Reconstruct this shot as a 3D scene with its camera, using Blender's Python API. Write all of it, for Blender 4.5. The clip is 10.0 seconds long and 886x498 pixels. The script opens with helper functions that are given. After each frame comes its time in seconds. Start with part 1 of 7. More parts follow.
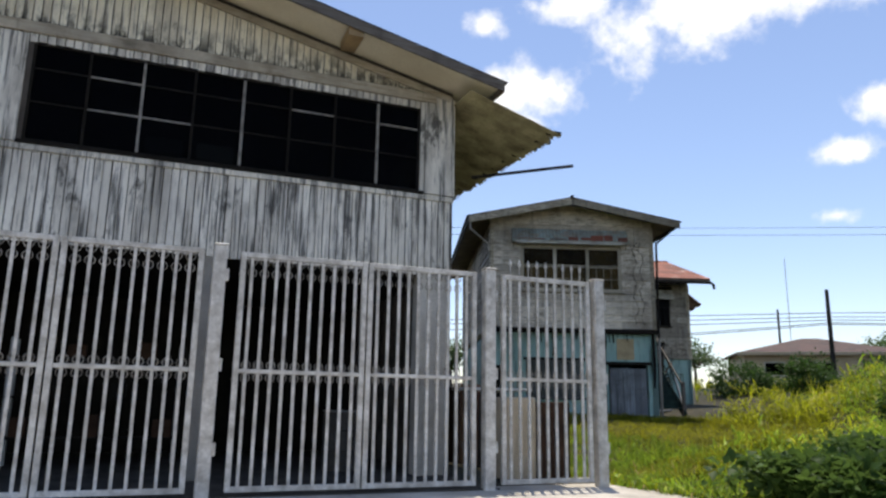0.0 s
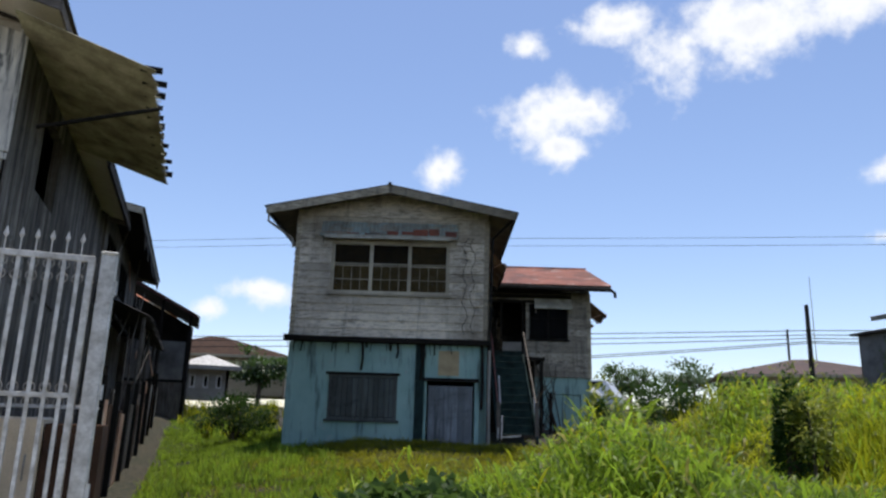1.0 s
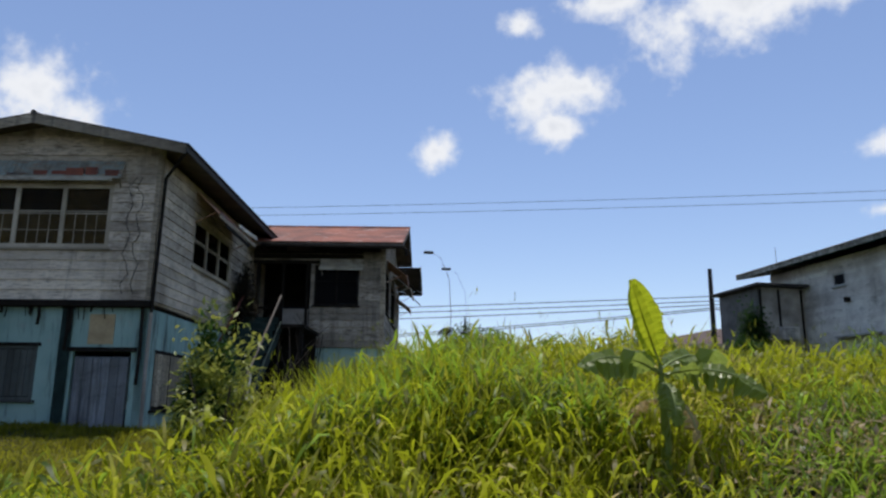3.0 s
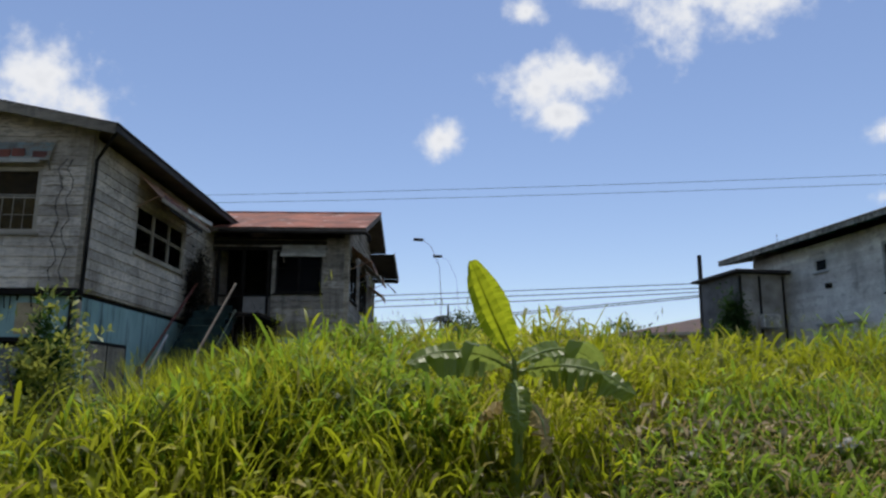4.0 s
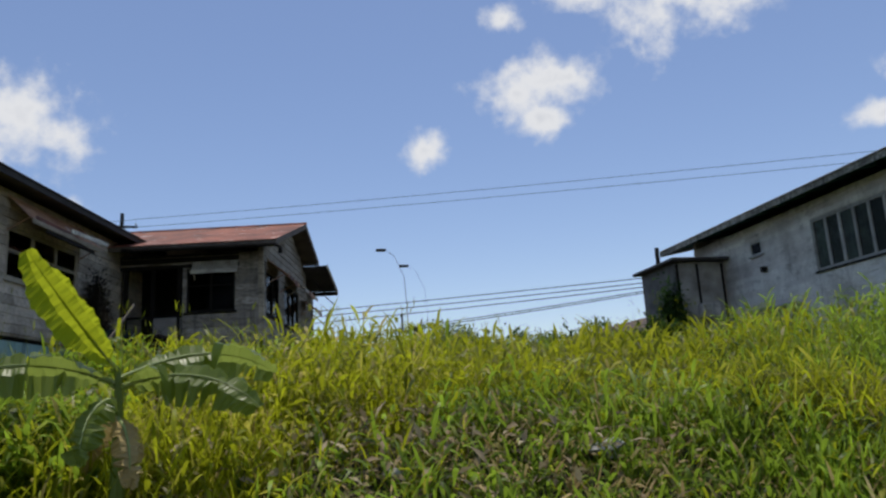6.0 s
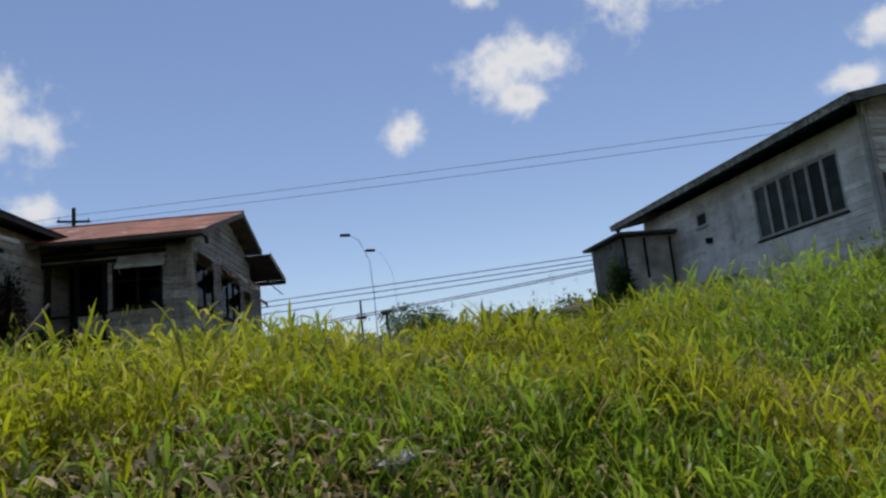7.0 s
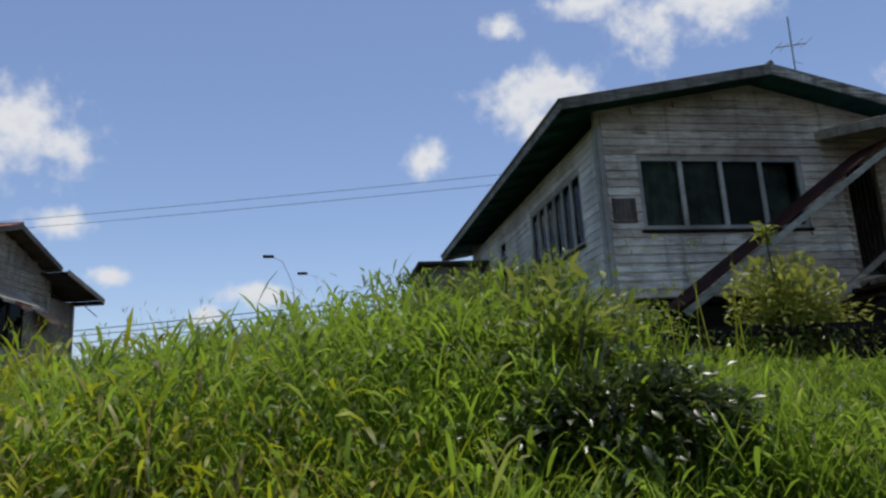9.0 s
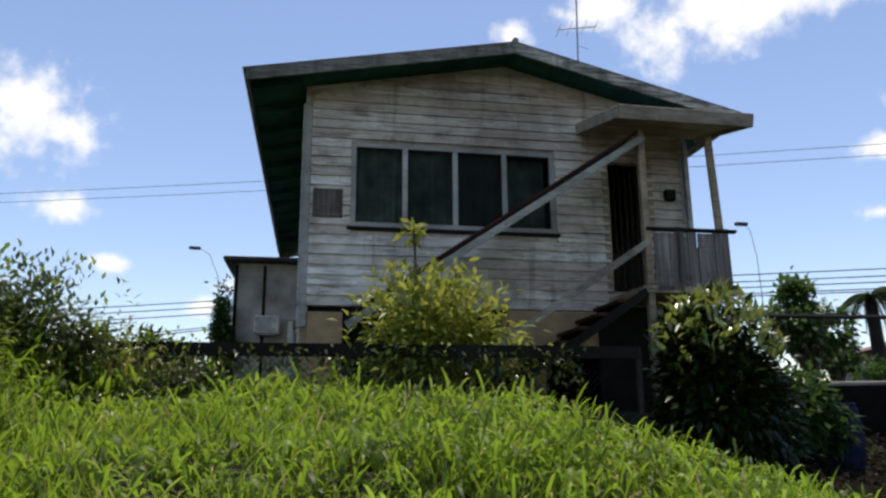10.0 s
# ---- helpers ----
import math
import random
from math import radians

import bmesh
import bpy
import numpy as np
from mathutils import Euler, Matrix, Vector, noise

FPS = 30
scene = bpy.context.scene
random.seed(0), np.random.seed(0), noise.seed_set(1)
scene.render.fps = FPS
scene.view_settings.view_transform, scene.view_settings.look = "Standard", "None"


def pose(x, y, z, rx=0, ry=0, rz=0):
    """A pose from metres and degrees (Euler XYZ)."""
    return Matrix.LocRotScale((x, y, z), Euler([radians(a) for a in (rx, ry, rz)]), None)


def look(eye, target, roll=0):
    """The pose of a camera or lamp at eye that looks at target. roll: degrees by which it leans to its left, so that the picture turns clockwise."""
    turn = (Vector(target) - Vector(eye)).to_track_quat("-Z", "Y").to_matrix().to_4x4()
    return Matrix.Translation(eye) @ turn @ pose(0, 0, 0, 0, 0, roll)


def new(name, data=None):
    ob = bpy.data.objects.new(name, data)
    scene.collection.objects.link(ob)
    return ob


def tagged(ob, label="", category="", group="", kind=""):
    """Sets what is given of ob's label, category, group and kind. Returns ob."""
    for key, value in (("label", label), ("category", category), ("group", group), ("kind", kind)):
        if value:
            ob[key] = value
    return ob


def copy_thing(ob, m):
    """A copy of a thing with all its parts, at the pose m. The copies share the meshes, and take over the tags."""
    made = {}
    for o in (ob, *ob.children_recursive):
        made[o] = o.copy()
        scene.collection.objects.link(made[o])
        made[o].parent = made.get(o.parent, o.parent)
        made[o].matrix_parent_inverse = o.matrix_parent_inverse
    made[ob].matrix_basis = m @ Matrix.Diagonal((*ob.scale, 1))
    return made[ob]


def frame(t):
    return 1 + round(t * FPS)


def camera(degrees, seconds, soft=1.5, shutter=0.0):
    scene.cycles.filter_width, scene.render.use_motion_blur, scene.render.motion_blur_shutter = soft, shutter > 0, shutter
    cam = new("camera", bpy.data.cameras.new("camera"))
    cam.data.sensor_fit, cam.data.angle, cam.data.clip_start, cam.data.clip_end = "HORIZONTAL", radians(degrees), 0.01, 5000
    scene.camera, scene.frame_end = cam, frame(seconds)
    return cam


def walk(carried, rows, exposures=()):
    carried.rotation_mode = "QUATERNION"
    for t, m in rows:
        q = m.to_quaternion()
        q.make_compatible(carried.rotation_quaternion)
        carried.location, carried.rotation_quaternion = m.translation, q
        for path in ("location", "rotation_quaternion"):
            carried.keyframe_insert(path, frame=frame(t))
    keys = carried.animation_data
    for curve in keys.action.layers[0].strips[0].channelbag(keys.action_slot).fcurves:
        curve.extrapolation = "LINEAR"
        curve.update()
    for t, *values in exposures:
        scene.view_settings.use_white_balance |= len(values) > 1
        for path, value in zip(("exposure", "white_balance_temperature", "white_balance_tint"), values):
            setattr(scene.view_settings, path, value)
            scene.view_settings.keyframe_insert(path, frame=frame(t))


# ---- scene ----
cam = camera(62.8, 10.0, soft=2.5)

# ---------------------------------------------------------------- camera
PATH = [
    (0, (0.306, -1.923, 1.471), (1.034, -0.109, 1.892), 0.9),
    (0.5, (3.759, -1.632, 1.552), (4.413, 0.206, 1.993), 3.1),
    (1, (6.883, -1.23, 1.632), (7.5, 0.612, 2.106), 1.7),
    (1.5, (9.436, -0.89, 1.665), (10.045, 0.96, 2.119), 2.5),
    (2, (11.561, -0.699, 1.679), (12.169, 1.162, 2.087), 1.5),
    (2.5, (13.085, -0.502, 1.685), (13.717, 1.348, 2.11), 1.3),
    (2.7, (13.577, -0.464, 1.648), (14.209, 1.385, 2.074), 0.2),
    (3.8, (15.238, 0.04, 1.786), (15.855, 1.898, 2.193), 2.2),
    (4, (15.469, -0.022, 1.769), (16.087, 1.839, 2.161), 0.5),
    (4.5, (15.897, 0.106, 1.853), (16.729, 1.893, 2.186), -5.7),
    (5, (16.375, 0.088, 1.76), (17.055, 1.909, 2.232), -3.9),
    (5.2, (16.721, 0.133, 1.72), (17.373, 1.963, 2.195), -3.6),
    (6.3, (18.02, 0.234, 1.759), (18.662, 2.089, 2.144), -3.1),
    (6.5, (18.344, 0.305, 1.785), (19.064, 2.138, 2.134), -5.8),
    (7, (19.001, 0.402, 1.801), (19.688, 2.244, 2.167), -5.7),
    (7.5, (20.294, 0.497, 1.793), (20.962, 2.329, 2.239), -4.3),
    (8, (21.755, 0.49, 1.813), (22.434, 2.311, 2.287), -3.3),
    (8.5, (23.618, 0.609, 1.791), (24.226, 2.459, 2.245), -2.2),
    (9, (25.724, 0.659, 1.817), (26.364, 2.502, 2.259), -3.2),
    (9.5, (28.293, 0.683, 1.912), (28.938, 2.542, 2.273), -4.1),
    (10, (30.531, 0.746, 1.949), (31.169, 2.587, 2.399), -0.4),
]
walk(cam, [(t, look(eye, target, roll)) for t, eye, target, roll in PATH],
     [(0, 0.17, 6950, 10), (0.6, 0.05, 6800, 10), (1.2, -0.1, 6500, 10), (2.5, -0.25, 6500, 10), (4.5, -0.37, 6600, 10), (7.5, -0.54, 6550, 10), (9.0, -0.52, 6500, 10), (9.6, -0.25, 6700, 10), (10, 0.05, 6950, 10)])
# ---------------------------------------------------------------- the place

# ---------------------------------------------------------------- world and sun
SUN_EL, SUN_AZ = 76.0, 25.0          # degrees; azimuth from +y towards +x


def cloud_world():
    world = bpy.data.worlds.new("sky")
    scene.world = world
    world.use_nodes = True
    nt = world.node_tree
    N, L = nt.nodes, nt.links
    N.clear()

    def math_(op, a, b=None, clamp=False):
        n = N.new("ShaderNodeMath")
        n.operation, n.use_clamp = op, clamp
        for i, v in enumerate((a, b)):
            if v is None:
                continue
            if isinstance(v, (int, float)):
                n.inputs[i].default_value = v
            else:
                L.new(v, n.inputs[i])
        return n.outputs[0]

    def vec_(op, a, b):
        n = N.new("ShaderNodeVectorMath")
        n.operation = op
        L.new(a, n.inputs[0])
        n.inputs[1].default_value = b
        return n

    co = N.new("ShaderNodeTexCoord").outputs["Generated"]
    sky = N.new("ShaderNodeTexSky")
    sky.sky_type, sky.sun_disc = "NISHITA", False
    sky.sun_elevation, sky.sun_rotation = radians(SUN_EL), radians(SUN_AZ)
    sky.air_density, sky.dust_density, sky.ozone_density = 1.0, 0.25, 3.0
    big = N.new("ShaderNodeTexNoise")
    big.inputs["Scale"].default_value, big.inputs["Detail"].default_value, big.inputs["Roughness"].default_value = 15.0, 7.0, 0.6
    L.new(co, big.inputs["Vector"])
    fine = N.new("ShaderNodeTexNoise")
    fine.inputs["Scale"].default_value, fine.inputs["Detail"].default_value = 48.0, 5.0
    L.new(co, fine.inputs["Vector"])
    # single cumulus clouds: direction, half width, half height
    banks = (
        ((0.462, 0.792, 0.418), 0.072, 0.046), ((0.405, 0.820, 0.402), 0.07, 0.05), ((0.435, 0.825, 0.368), 0.042, 0.03), ((0.292, 0.893, 0.342), 0.036, 0.034),
        ((0.595, 0.640, 0.490), 0.155, 0.06), ((0.540, 0.700, 0.465), 0.06, 0.075), ((0.680, 0.530, 0.505), 0.15, 0.065), ((0.475, 0.720, 0.508), 0.07, 0.03),
        ((-0.196, 0.910, 0.365), 0.085, 0.085), ((-0.160, 0.925, 0.340), 0.055, 0.055), ((-0.165, 0.953, 0.252), 0.048, 0.024), ((0.078, 0.983, 0.165), 0.062, 0.022),
        ((-0.105, 0.976, 0.190), 0.03, 0.016), ((0.010, 0.990, 0.140), 0.04, 0.02), ((0.765, 0.535, 0.352), 0.05, 0.032), ((0.752, 0.582, 0.305), 0.048, 0.022),
        ((0.785, 0.510, 0.352), 0.06, 0.03), ((0.373, 0.788, 0.490), 0.034, 0.028), ((0.757, 0.610, 0.232), 0.034, 0.016),
        ((-0.45, 0.80, 0.42), 0.16, 0.08), ((0.92, 0.18, 0.40), 0.16, 0.07), ((-0.5, -0.6, 0.6), 0.3, 0.16),
        ((0.4, -0.75, 0.5), 0.28, 0.12), ((-0.9, 0.1, 0.4), 0.22, 0.09),
    )
    cover = None
    for c, rx, ry in banks:
        c = Vector(c).normalized()
        side = Vector((c.y, -c.x, 0)).normalized()
        up = side.cross(c)
        off = vec_("SUBTRACT", co, c).outputs[0]
        a = math_("MULTIPLY", vec_("DOT_PRODUCT", off, side).outputs["Value"], 1 / rx)
        b = math_("MULTIPLY", vec_("DOT_PRODUCT", off, up).outputs["Value"], 1 / ry)
        ahead = math_("GREATER_THAN", vec_("DOT_PRODUCT", co, c).outputs["Value"], 0.2)
        d = math_("SQRT", math_("ADD", math_("MULTIPLY", a, a), math_("MULTIPLY", b, b)))
        m = math_("SUBTRACT", math_("SUBTRACT", 0.98, d), math_("MULTIPLY", math_("SUBTRACT", 1.0, ahead), 9.0))
        cover = m if cover is None else math_("MAXIMUM", cover, m)
    cover = math_("MAXIMUM", cover, -3.0)
    wob = math_("ADD", math_("MULTIPLY", math_("SUBTRACT", big.outputs["Fac"], 0.5), 2.1), math_("MULTIPLY", math_("SUBTRACT", fine.outputs["Fac"], 0.5), 0.75))
    thick = math_("MULTIPLY", math_("SUBTRACT", math_("ADD", cover, wob), 0.0), 0.85, True)
    ramp = N.new("ShaderNodeValToRGB")
    ramp.color_ramp.interpolation = "EASE"
    ramp.color_ramp.elements[0].position, ramp.color_ramp.elements[1].position = 0.0, 0.75
    L.new(thick, ramp.inputs[0])
    shade = N.new("ShaderNodeMix")
    shade.data_type = "RGBA"
    shade.inputs["A"].default_value, shade.inputs["B"].default_value = (7.4, 7.6, 8.0, 1), (5.2, 5.5, 6.2, 1)
    L.new(math_("MULTIPLY", math_("SUBTRACT", math_("ADD", cover, wob), 0.9), 1.2, True), shade.inputs["Factor"])
    mix = N.new("ShaderNodeMix")
    mix.data_type = "RGBA"
    L.new(ramp.outputs["Color"], mix.inputs["Factor"])
    tint = N.new("ShaderNodeMix")
    tint.data_type, tint.blend_type = "RGBA", "MULTIPLY"
    tint.inputs["Factor"].default_value, tint.inputs["B"].default_value = 1.0, (1.29, 1.20, 1.23, 1)
    L.new(sky.outputs[0], tint.inputs["A"])
    L.new(tint.outputs["Result"], mix.inputs["A"])
    L.new(shade.outputs["Result"], mix.inputs["B"])
    back = N.new("ShaderNodeBackground")
    back.inputs["Strength"].default_value = 0.14
    L.new(mix.outputs["Result"], back.inputs["Color"])
    L.new(back.outputs[0], N.new("ShaderNodeOutputWorld").inputs[0])


cloud_world()
sun = new("sun", bpy.data.lights.new("sun", "SUN"))
sun.data.energy, sun.data.angle, sun.data.color = 4.2, radians(0.55), (1.0, 0.95, 0.86)
_e, _a = radians(SUN_EL), radians(SUN_AZ)
sun.matrix_world = look((0, 0, 40), Vector((0, 0, 40)) - Vector((math.sin(_a) * math.cos(_e), math.cos(_a) * math.cos(_e), math.sin(_e))))

# ---------------------------------------------------------------- materials


class Nodes:
    """Short hand for building one material."""

    def __init__(self, name):
        self.mat = bpy.data.materials.new(name)
        self.mat.use_nodes = True
        self.N, self.L = self.mat.node_tree.nodes, self.mat.node_tree.links
        self.bsdf = self.N["Principled BSDF"]
        self.pos = self.N.new("ShaderNodeNewGeometry").outputs["Position"]

    def put(self, node, **values):
        for key, v in values.items():
            socket = node.inputs[key.replace("_", " ")]
            if isinstance(v, bpy.types.NodeSocket):
                self.L.new(v, socket)
            else:
                socket.default_value = v
        return node

    def mapped(self, rot=0.0, scale=(1, 1, 1)):
        m = self.N.new("ShaderNodeMapping")
        m.vector_type = "POINT"
        self.L.new(self.pos, m.inputs["Vector"])
        m.inputs["Rotation"].default_value[2] = radians(rot)
        m.inputs["Scale"].default_value = scale
        return m.outputs[0]

    def noise(self, scale, detail=4.0, rough=0.6, vec=None):
        n = self.N.new("ShaderNodeTexNoise")
        self.put(n, Scale=scale, Detail=detail, Roughness=rough)
        self.L.new(vec or self.pos, n.inputs["Vector"])
        return n.outputs["Fac"]

    def ramp(self, fac, *stops):
        r = self.N.new("ShaderNodeValToRGB")
        self.L.new(fac, r.inputs[0])
        el = r.color_ramp.elements
        while len(el) < len(stops):
            el.new(0.5)
        for e, (p, c) in zip(el, stops):
            e.position = p
            e.color = (c, c, c, 1) if isinstance(c, (int, float)) else (*c, 1)
        return r.outputs["Color"]

    def mix(self, fac, a, b, kind="MIX"):
        m = self.N.new("ShaderNodeMix")
        m.data_type, m.blend_type = "RGBA", kind
        for key, v in (("Factor", fac), ("A", a), ("B", b)):
            if isinstance(v, bpy.types.NodeSocket):
                self.L.new(v, m.inputs[key])
            elif key == "Factor":
                m.inputs[key].default_value = v
            else:
                m.inputs[key].default_value = (*v, 1)
        return m.outputs["Result"]

    def random(self, island=False):
        return self.N.new("ShaderNodeNewGeometry").outputs["Random Per Island"] if island else self.N.new("ShaderNodeObjectInfo").outputs["Random"]

    def done(self, color, rough=0.8, bump=None, depth=0.01, metal=0.0, **more):
        self.put(self.bsdf, Base_Color=color if isinstance(color, bpy.types.NodeSocket) else (*color, 1), Roughness=rough, Metallic=metal, **more)
        if bump is not None:
            b = self.N.new("ShaderNodeBump")
            self.put(b, Strength=1.0, Distance=depth, Height=bump)
            self.L.new(b.outputs[0], self.bsdf.inputs["Normal"])
        return self.mat


def painted_wood(name, rot, paint, bare, dirt, wear=0.5, along=0, streak=0.5, island=False, vary=0.58):
    """Old painted boards: paint worn through to bare wood along the grain, dark mildew and rain streaks. along: 0 level boards, 1 upright ones."""
    n = Nodes(name)
    grain_scale = (1.5, 14, 30) if along == 0 else (26, 14, 1.1)
    grain = n.noise(1.0, 6, 0.65, n.mapped(-rot, grain_scale))
    patch = n.noise(1.3, 4, 0.6)
    rain = n.noise(1.0, 6, 0.7, n.mapped(-rot, (4.5, 4.5, 0.45)))
    c = n.mix(n.random(island), tuple(vary * v for v in paint), tuple(min(1.18 * v, 0.9) for v in paint))
    worn = n.mix(0.5, n.ramp(grain, (wear - 0.12, 1), (wear + 0.05, 0)), n.ramp(patch, (wear - 0.06, 1), (wear + 0.14, 0)), "MULTIPLY")
    c = n.mix(worn, c, bare)
    c = n.mix(n.ramp(rain, (streak, 0), (streak + 0.2, 0.85)), c, dirt)
    c = n.mix(n.ramp(n.noise(0.55, 5, 0.7), (0.4, 0.0), (0.66, 0.7)), c, tuple(0.45 * v for v in bare))
    c = n.mix(n.ramp(n.noise(24, 3), (0.45, 0.0), (0.85, 0.3)), c, tuple(0.5 * v for v in paint))
    c = n.mix(n.ramp(n.noise(2.6, 7, 0.72, n.mapped(-rot, (0.7, 1, 1.6))), (0.54, 0.0), (0.68, 0.5)), c, dirt)
    return n.done(c, 0.85, grain, 0.008, Specular_IOR_Level=0.22)


def plain_rough(name, color, dark, scale=3.0, rough=0.85, metal=0.0, fine=40, depth=0.004):
    n = Nodes(name)
    c = n.mix(n.ramp(n.noise(scale, 5), (0.35, 0), (0.7, 1)), color, dark)
    c = n.mix(n.ramp(n.noise(fine, 3), (0.4, 0), (0.8, 0.4)), c, tuple(0.6 * v for v in dark))
    c = n.mix(n.mix(0.16, (0, 0, 0), n.random(), "MIX"), c, dark)
    return n.done(c, rough, n.noise(fine, 4), depth, metal, Specular_IOR_Level=0.5 if max(color) > 0.15 else 0.12)


def leaf_material(name, light, dark, dry=None, amount=0.1, glow=0.35, gloss=0.42, shine=0.3, tuft=0.0):
    n = Nodes(name)
    r = n.random(True)
    c = n.mix(n.ramp(r, (0.0, 0.0), (0.5, 0.28), (1.0, 1.0)), dark, light)
    c = n.mix(n.ramp(n.noise(0.55, 3), (0.35, 0), (0.65, 0.6)), c, tuple(0.55 * a + 0.45 * b for a, b in zip(dark, light)))
    if dry:
        pick = n.N.new("ShaderNodeMath")
        pick.operation = "FRACT"
        times = n.N.new("ShaderNodeMath")
        times.operation = "MULTIPLY"
        n.L.new(r, times.inputs[0])
        times.inputs[1].default_value = 17.3
        n.L.new(times.outputs[0], pick.inputs[0])
        area = n.ramp(n.noise(0.35, 3), (0.42, 0.35), (0.62, 1))
        c = n.mix(n.mix(1.0, n.ramp(pick.outputs[0], (1 - amount - 0.02, 0), (1 - amount, 1)), area, "MULTIPLY"), c, dry)
    c = n.mix(n.ramp(n.noise(0.28, 4, 0.6), (0.40, 0.0), (0.64, 0.55)), c, tuple(0.7 * a + 0.12 * b for a, b in zip(dark, light)))
    # Patch tone puts shaded gaps and sunlit tufts into the blade colour.
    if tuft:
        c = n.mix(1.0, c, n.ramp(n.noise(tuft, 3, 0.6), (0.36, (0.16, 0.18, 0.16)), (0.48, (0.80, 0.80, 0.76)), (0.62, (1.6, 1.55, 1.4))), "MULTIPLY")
    n.done(c, gloss, Specular_IOR_Level=shine)
    t = n.N.new("ShaderNodeBsdfTranslucent")
    n.L.new(n.mix(0.55, c, tuple(0.56 * v / light[1] for v in light), "MIX"), t.inputs["Color"])
    m = n.N.new("ShaderNodeMixShader")
    m.inputs[0].default_value = glow
    n.L.new(n.bsdf.outputs[0], m.inputs[1])
    n.L.new(t.outputs[0], m.inputs[2])
    n.L.new(m.outputs[0], n.N["Material Output"].inputs[0])
    return n.mat


def window_glass(name, tint=(0.55, 0.6, 0.6), gloss=0.06):
    n = Nodes(name)
    clear, shine, fres, m = (n.N.new("ShaderNode" + k) for k in ("BsdfTransparent", "BsdfGlossy", "Fresnel", "MixShader"))
    dust = n.ramp(n.noise(5, 5), (0.3, tint), (0.75, tuple(0.72 * v for v in tint)))
    n.L.new(n.mix(n.random(), dust, tuple(0.45 * v for v in tint)), clear.inputs[0])
    shine.inputs["Roughness"].default_value = gloss
    fres.inputs["IOR"].default_value = 1.12
    n.L.new(fres.outputs[0], m.inputs[0])
    n.L.new(clear.outputs[0], m.inputs[1])
    n.L.new(shine.outputs[0], m.inputs[2])
    n.L.new(m.outputs[0], n.N["Material Output"].inputs[0])
    return n.mat


def peeling_front(name="peeling_white_boards", tone=(1.0, 1.0, 1.0), wear=0.0):
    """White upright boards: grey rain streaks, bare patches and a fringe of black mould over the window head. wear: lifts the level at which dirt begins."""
    n = Nodes(name)
    rain = n.noise(1.0, 6, 0.72, n.mapped(0, (13, 13, 0.75)))
    wide = n.noise(1.0, 5, 0.65, n.mapped(0, (1.6, 1.6, 0.5)))
    grain = n.noise(1.0, 6, 0.65, n.mapped(0, (30, 14, 1.2)))
    c = n.mix(n.random(), tuple(a * b for a, b in zip((0.74, 0.69, 0.60), tone)), tuple(a * b for a, b in zip((0.90, 0.85, 0.755), tone)))
    c = n.mix(n.ramp(wide, (0.46 + wear, 0), (0.62 + wear, 0.65)), c, (0.24, 0.215, 0.18))
    c = n.mix(n.ramp(rain, (0.505 + wear, 0), (0.61 + wear, 0.88)), c, (0.07, 0.068, 0.065))
    c = n.mix(n.ramp(grain, (0.58, 0), (0.7, 0.55)), c, (0.2, 0.19, 0.18))
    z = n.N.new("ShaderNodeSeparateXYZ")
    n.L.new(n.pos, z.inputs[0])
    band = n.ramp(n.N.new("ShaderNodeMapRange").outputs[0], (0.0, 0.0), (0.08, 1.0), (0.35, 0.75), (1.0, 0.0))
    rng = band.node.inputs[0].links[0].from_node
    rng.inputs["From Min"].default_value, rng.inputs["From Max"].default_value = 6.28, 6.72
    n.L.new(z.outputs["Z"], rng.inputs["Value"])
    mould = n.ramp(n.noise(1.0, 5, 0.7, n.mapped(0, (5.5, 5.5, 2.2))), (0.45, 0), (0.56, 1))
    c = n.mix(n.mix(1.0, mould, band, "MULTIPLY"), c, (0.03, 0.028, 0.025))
    c = n.mix(n.ramp(n.noise(1.0, 6, 0.75, n.mapped(0, (2.6, 2.6, 1.3))), (0.58 + wear, 0), (0.66 + wear, 0.85)), c, (0.06, 0.055, 0.05))
    return n.done(c, 0.85, grain, 0.006)


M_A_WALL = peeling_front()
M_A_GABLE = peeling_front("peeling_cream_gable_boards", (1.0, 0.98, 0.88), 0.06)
M_A_CREAM = plain_rough("cream_soffit_paint", (0.90, 0.84, 0.68), (0.76, 0.68, 0.52), 1.2)
M_A_TRIM = painted_wood("stained_cream_trim", 0, (0.58, 0.52, 0.42), (0.3, 0.24, 0.17), (0.07, 0.06, 0.045), 0.46, 0, 0.6)
M_A_SIDE = painted_wood("bare_grey_boards", 0, (0.30, 0.27, 0.235), (0.10, 0.08, 0.065), (0.016, 0.014, 0.012), 0.52, 1, 0.47, vary=0.3)
M_B_WALL = painted_wood("grey_weathered_boards", -18, (0.72, 0.63, 0.50), (0.21, 0.165, 0.12), (0.05, 0.042, 0.033), 0.46, 0, 0.56, vary=0.72)
M_WING = painted_wood("dark_weathered_wing_boards", -18, (0.56, 0.50, 0.41), (0.16, 0.125, 0.09), (0.035, 0.03, 0.024), 0.49, 0, 0.51)
M_B_TRIM = painted_wood("drab_tan_trim", -18, (0.56, 0.48, 0.35), (0.2, 0.165, 0.12), (0.05, 0.05, 0.045), 0.5, 0, 0.55)
M_C_WALL = painted_wood("dirty_white_boards", -10, (0.90, 0.80, 0.68), (0.34, 0.25, 0.18), (0.05, 0.04, 0.03), 0.47, 0, 0.56, vary=0.72)
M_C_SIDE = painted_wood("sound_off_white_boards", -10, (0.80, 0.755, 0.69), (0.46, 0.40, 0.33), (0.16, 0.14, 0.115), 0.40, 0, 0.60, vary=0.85)
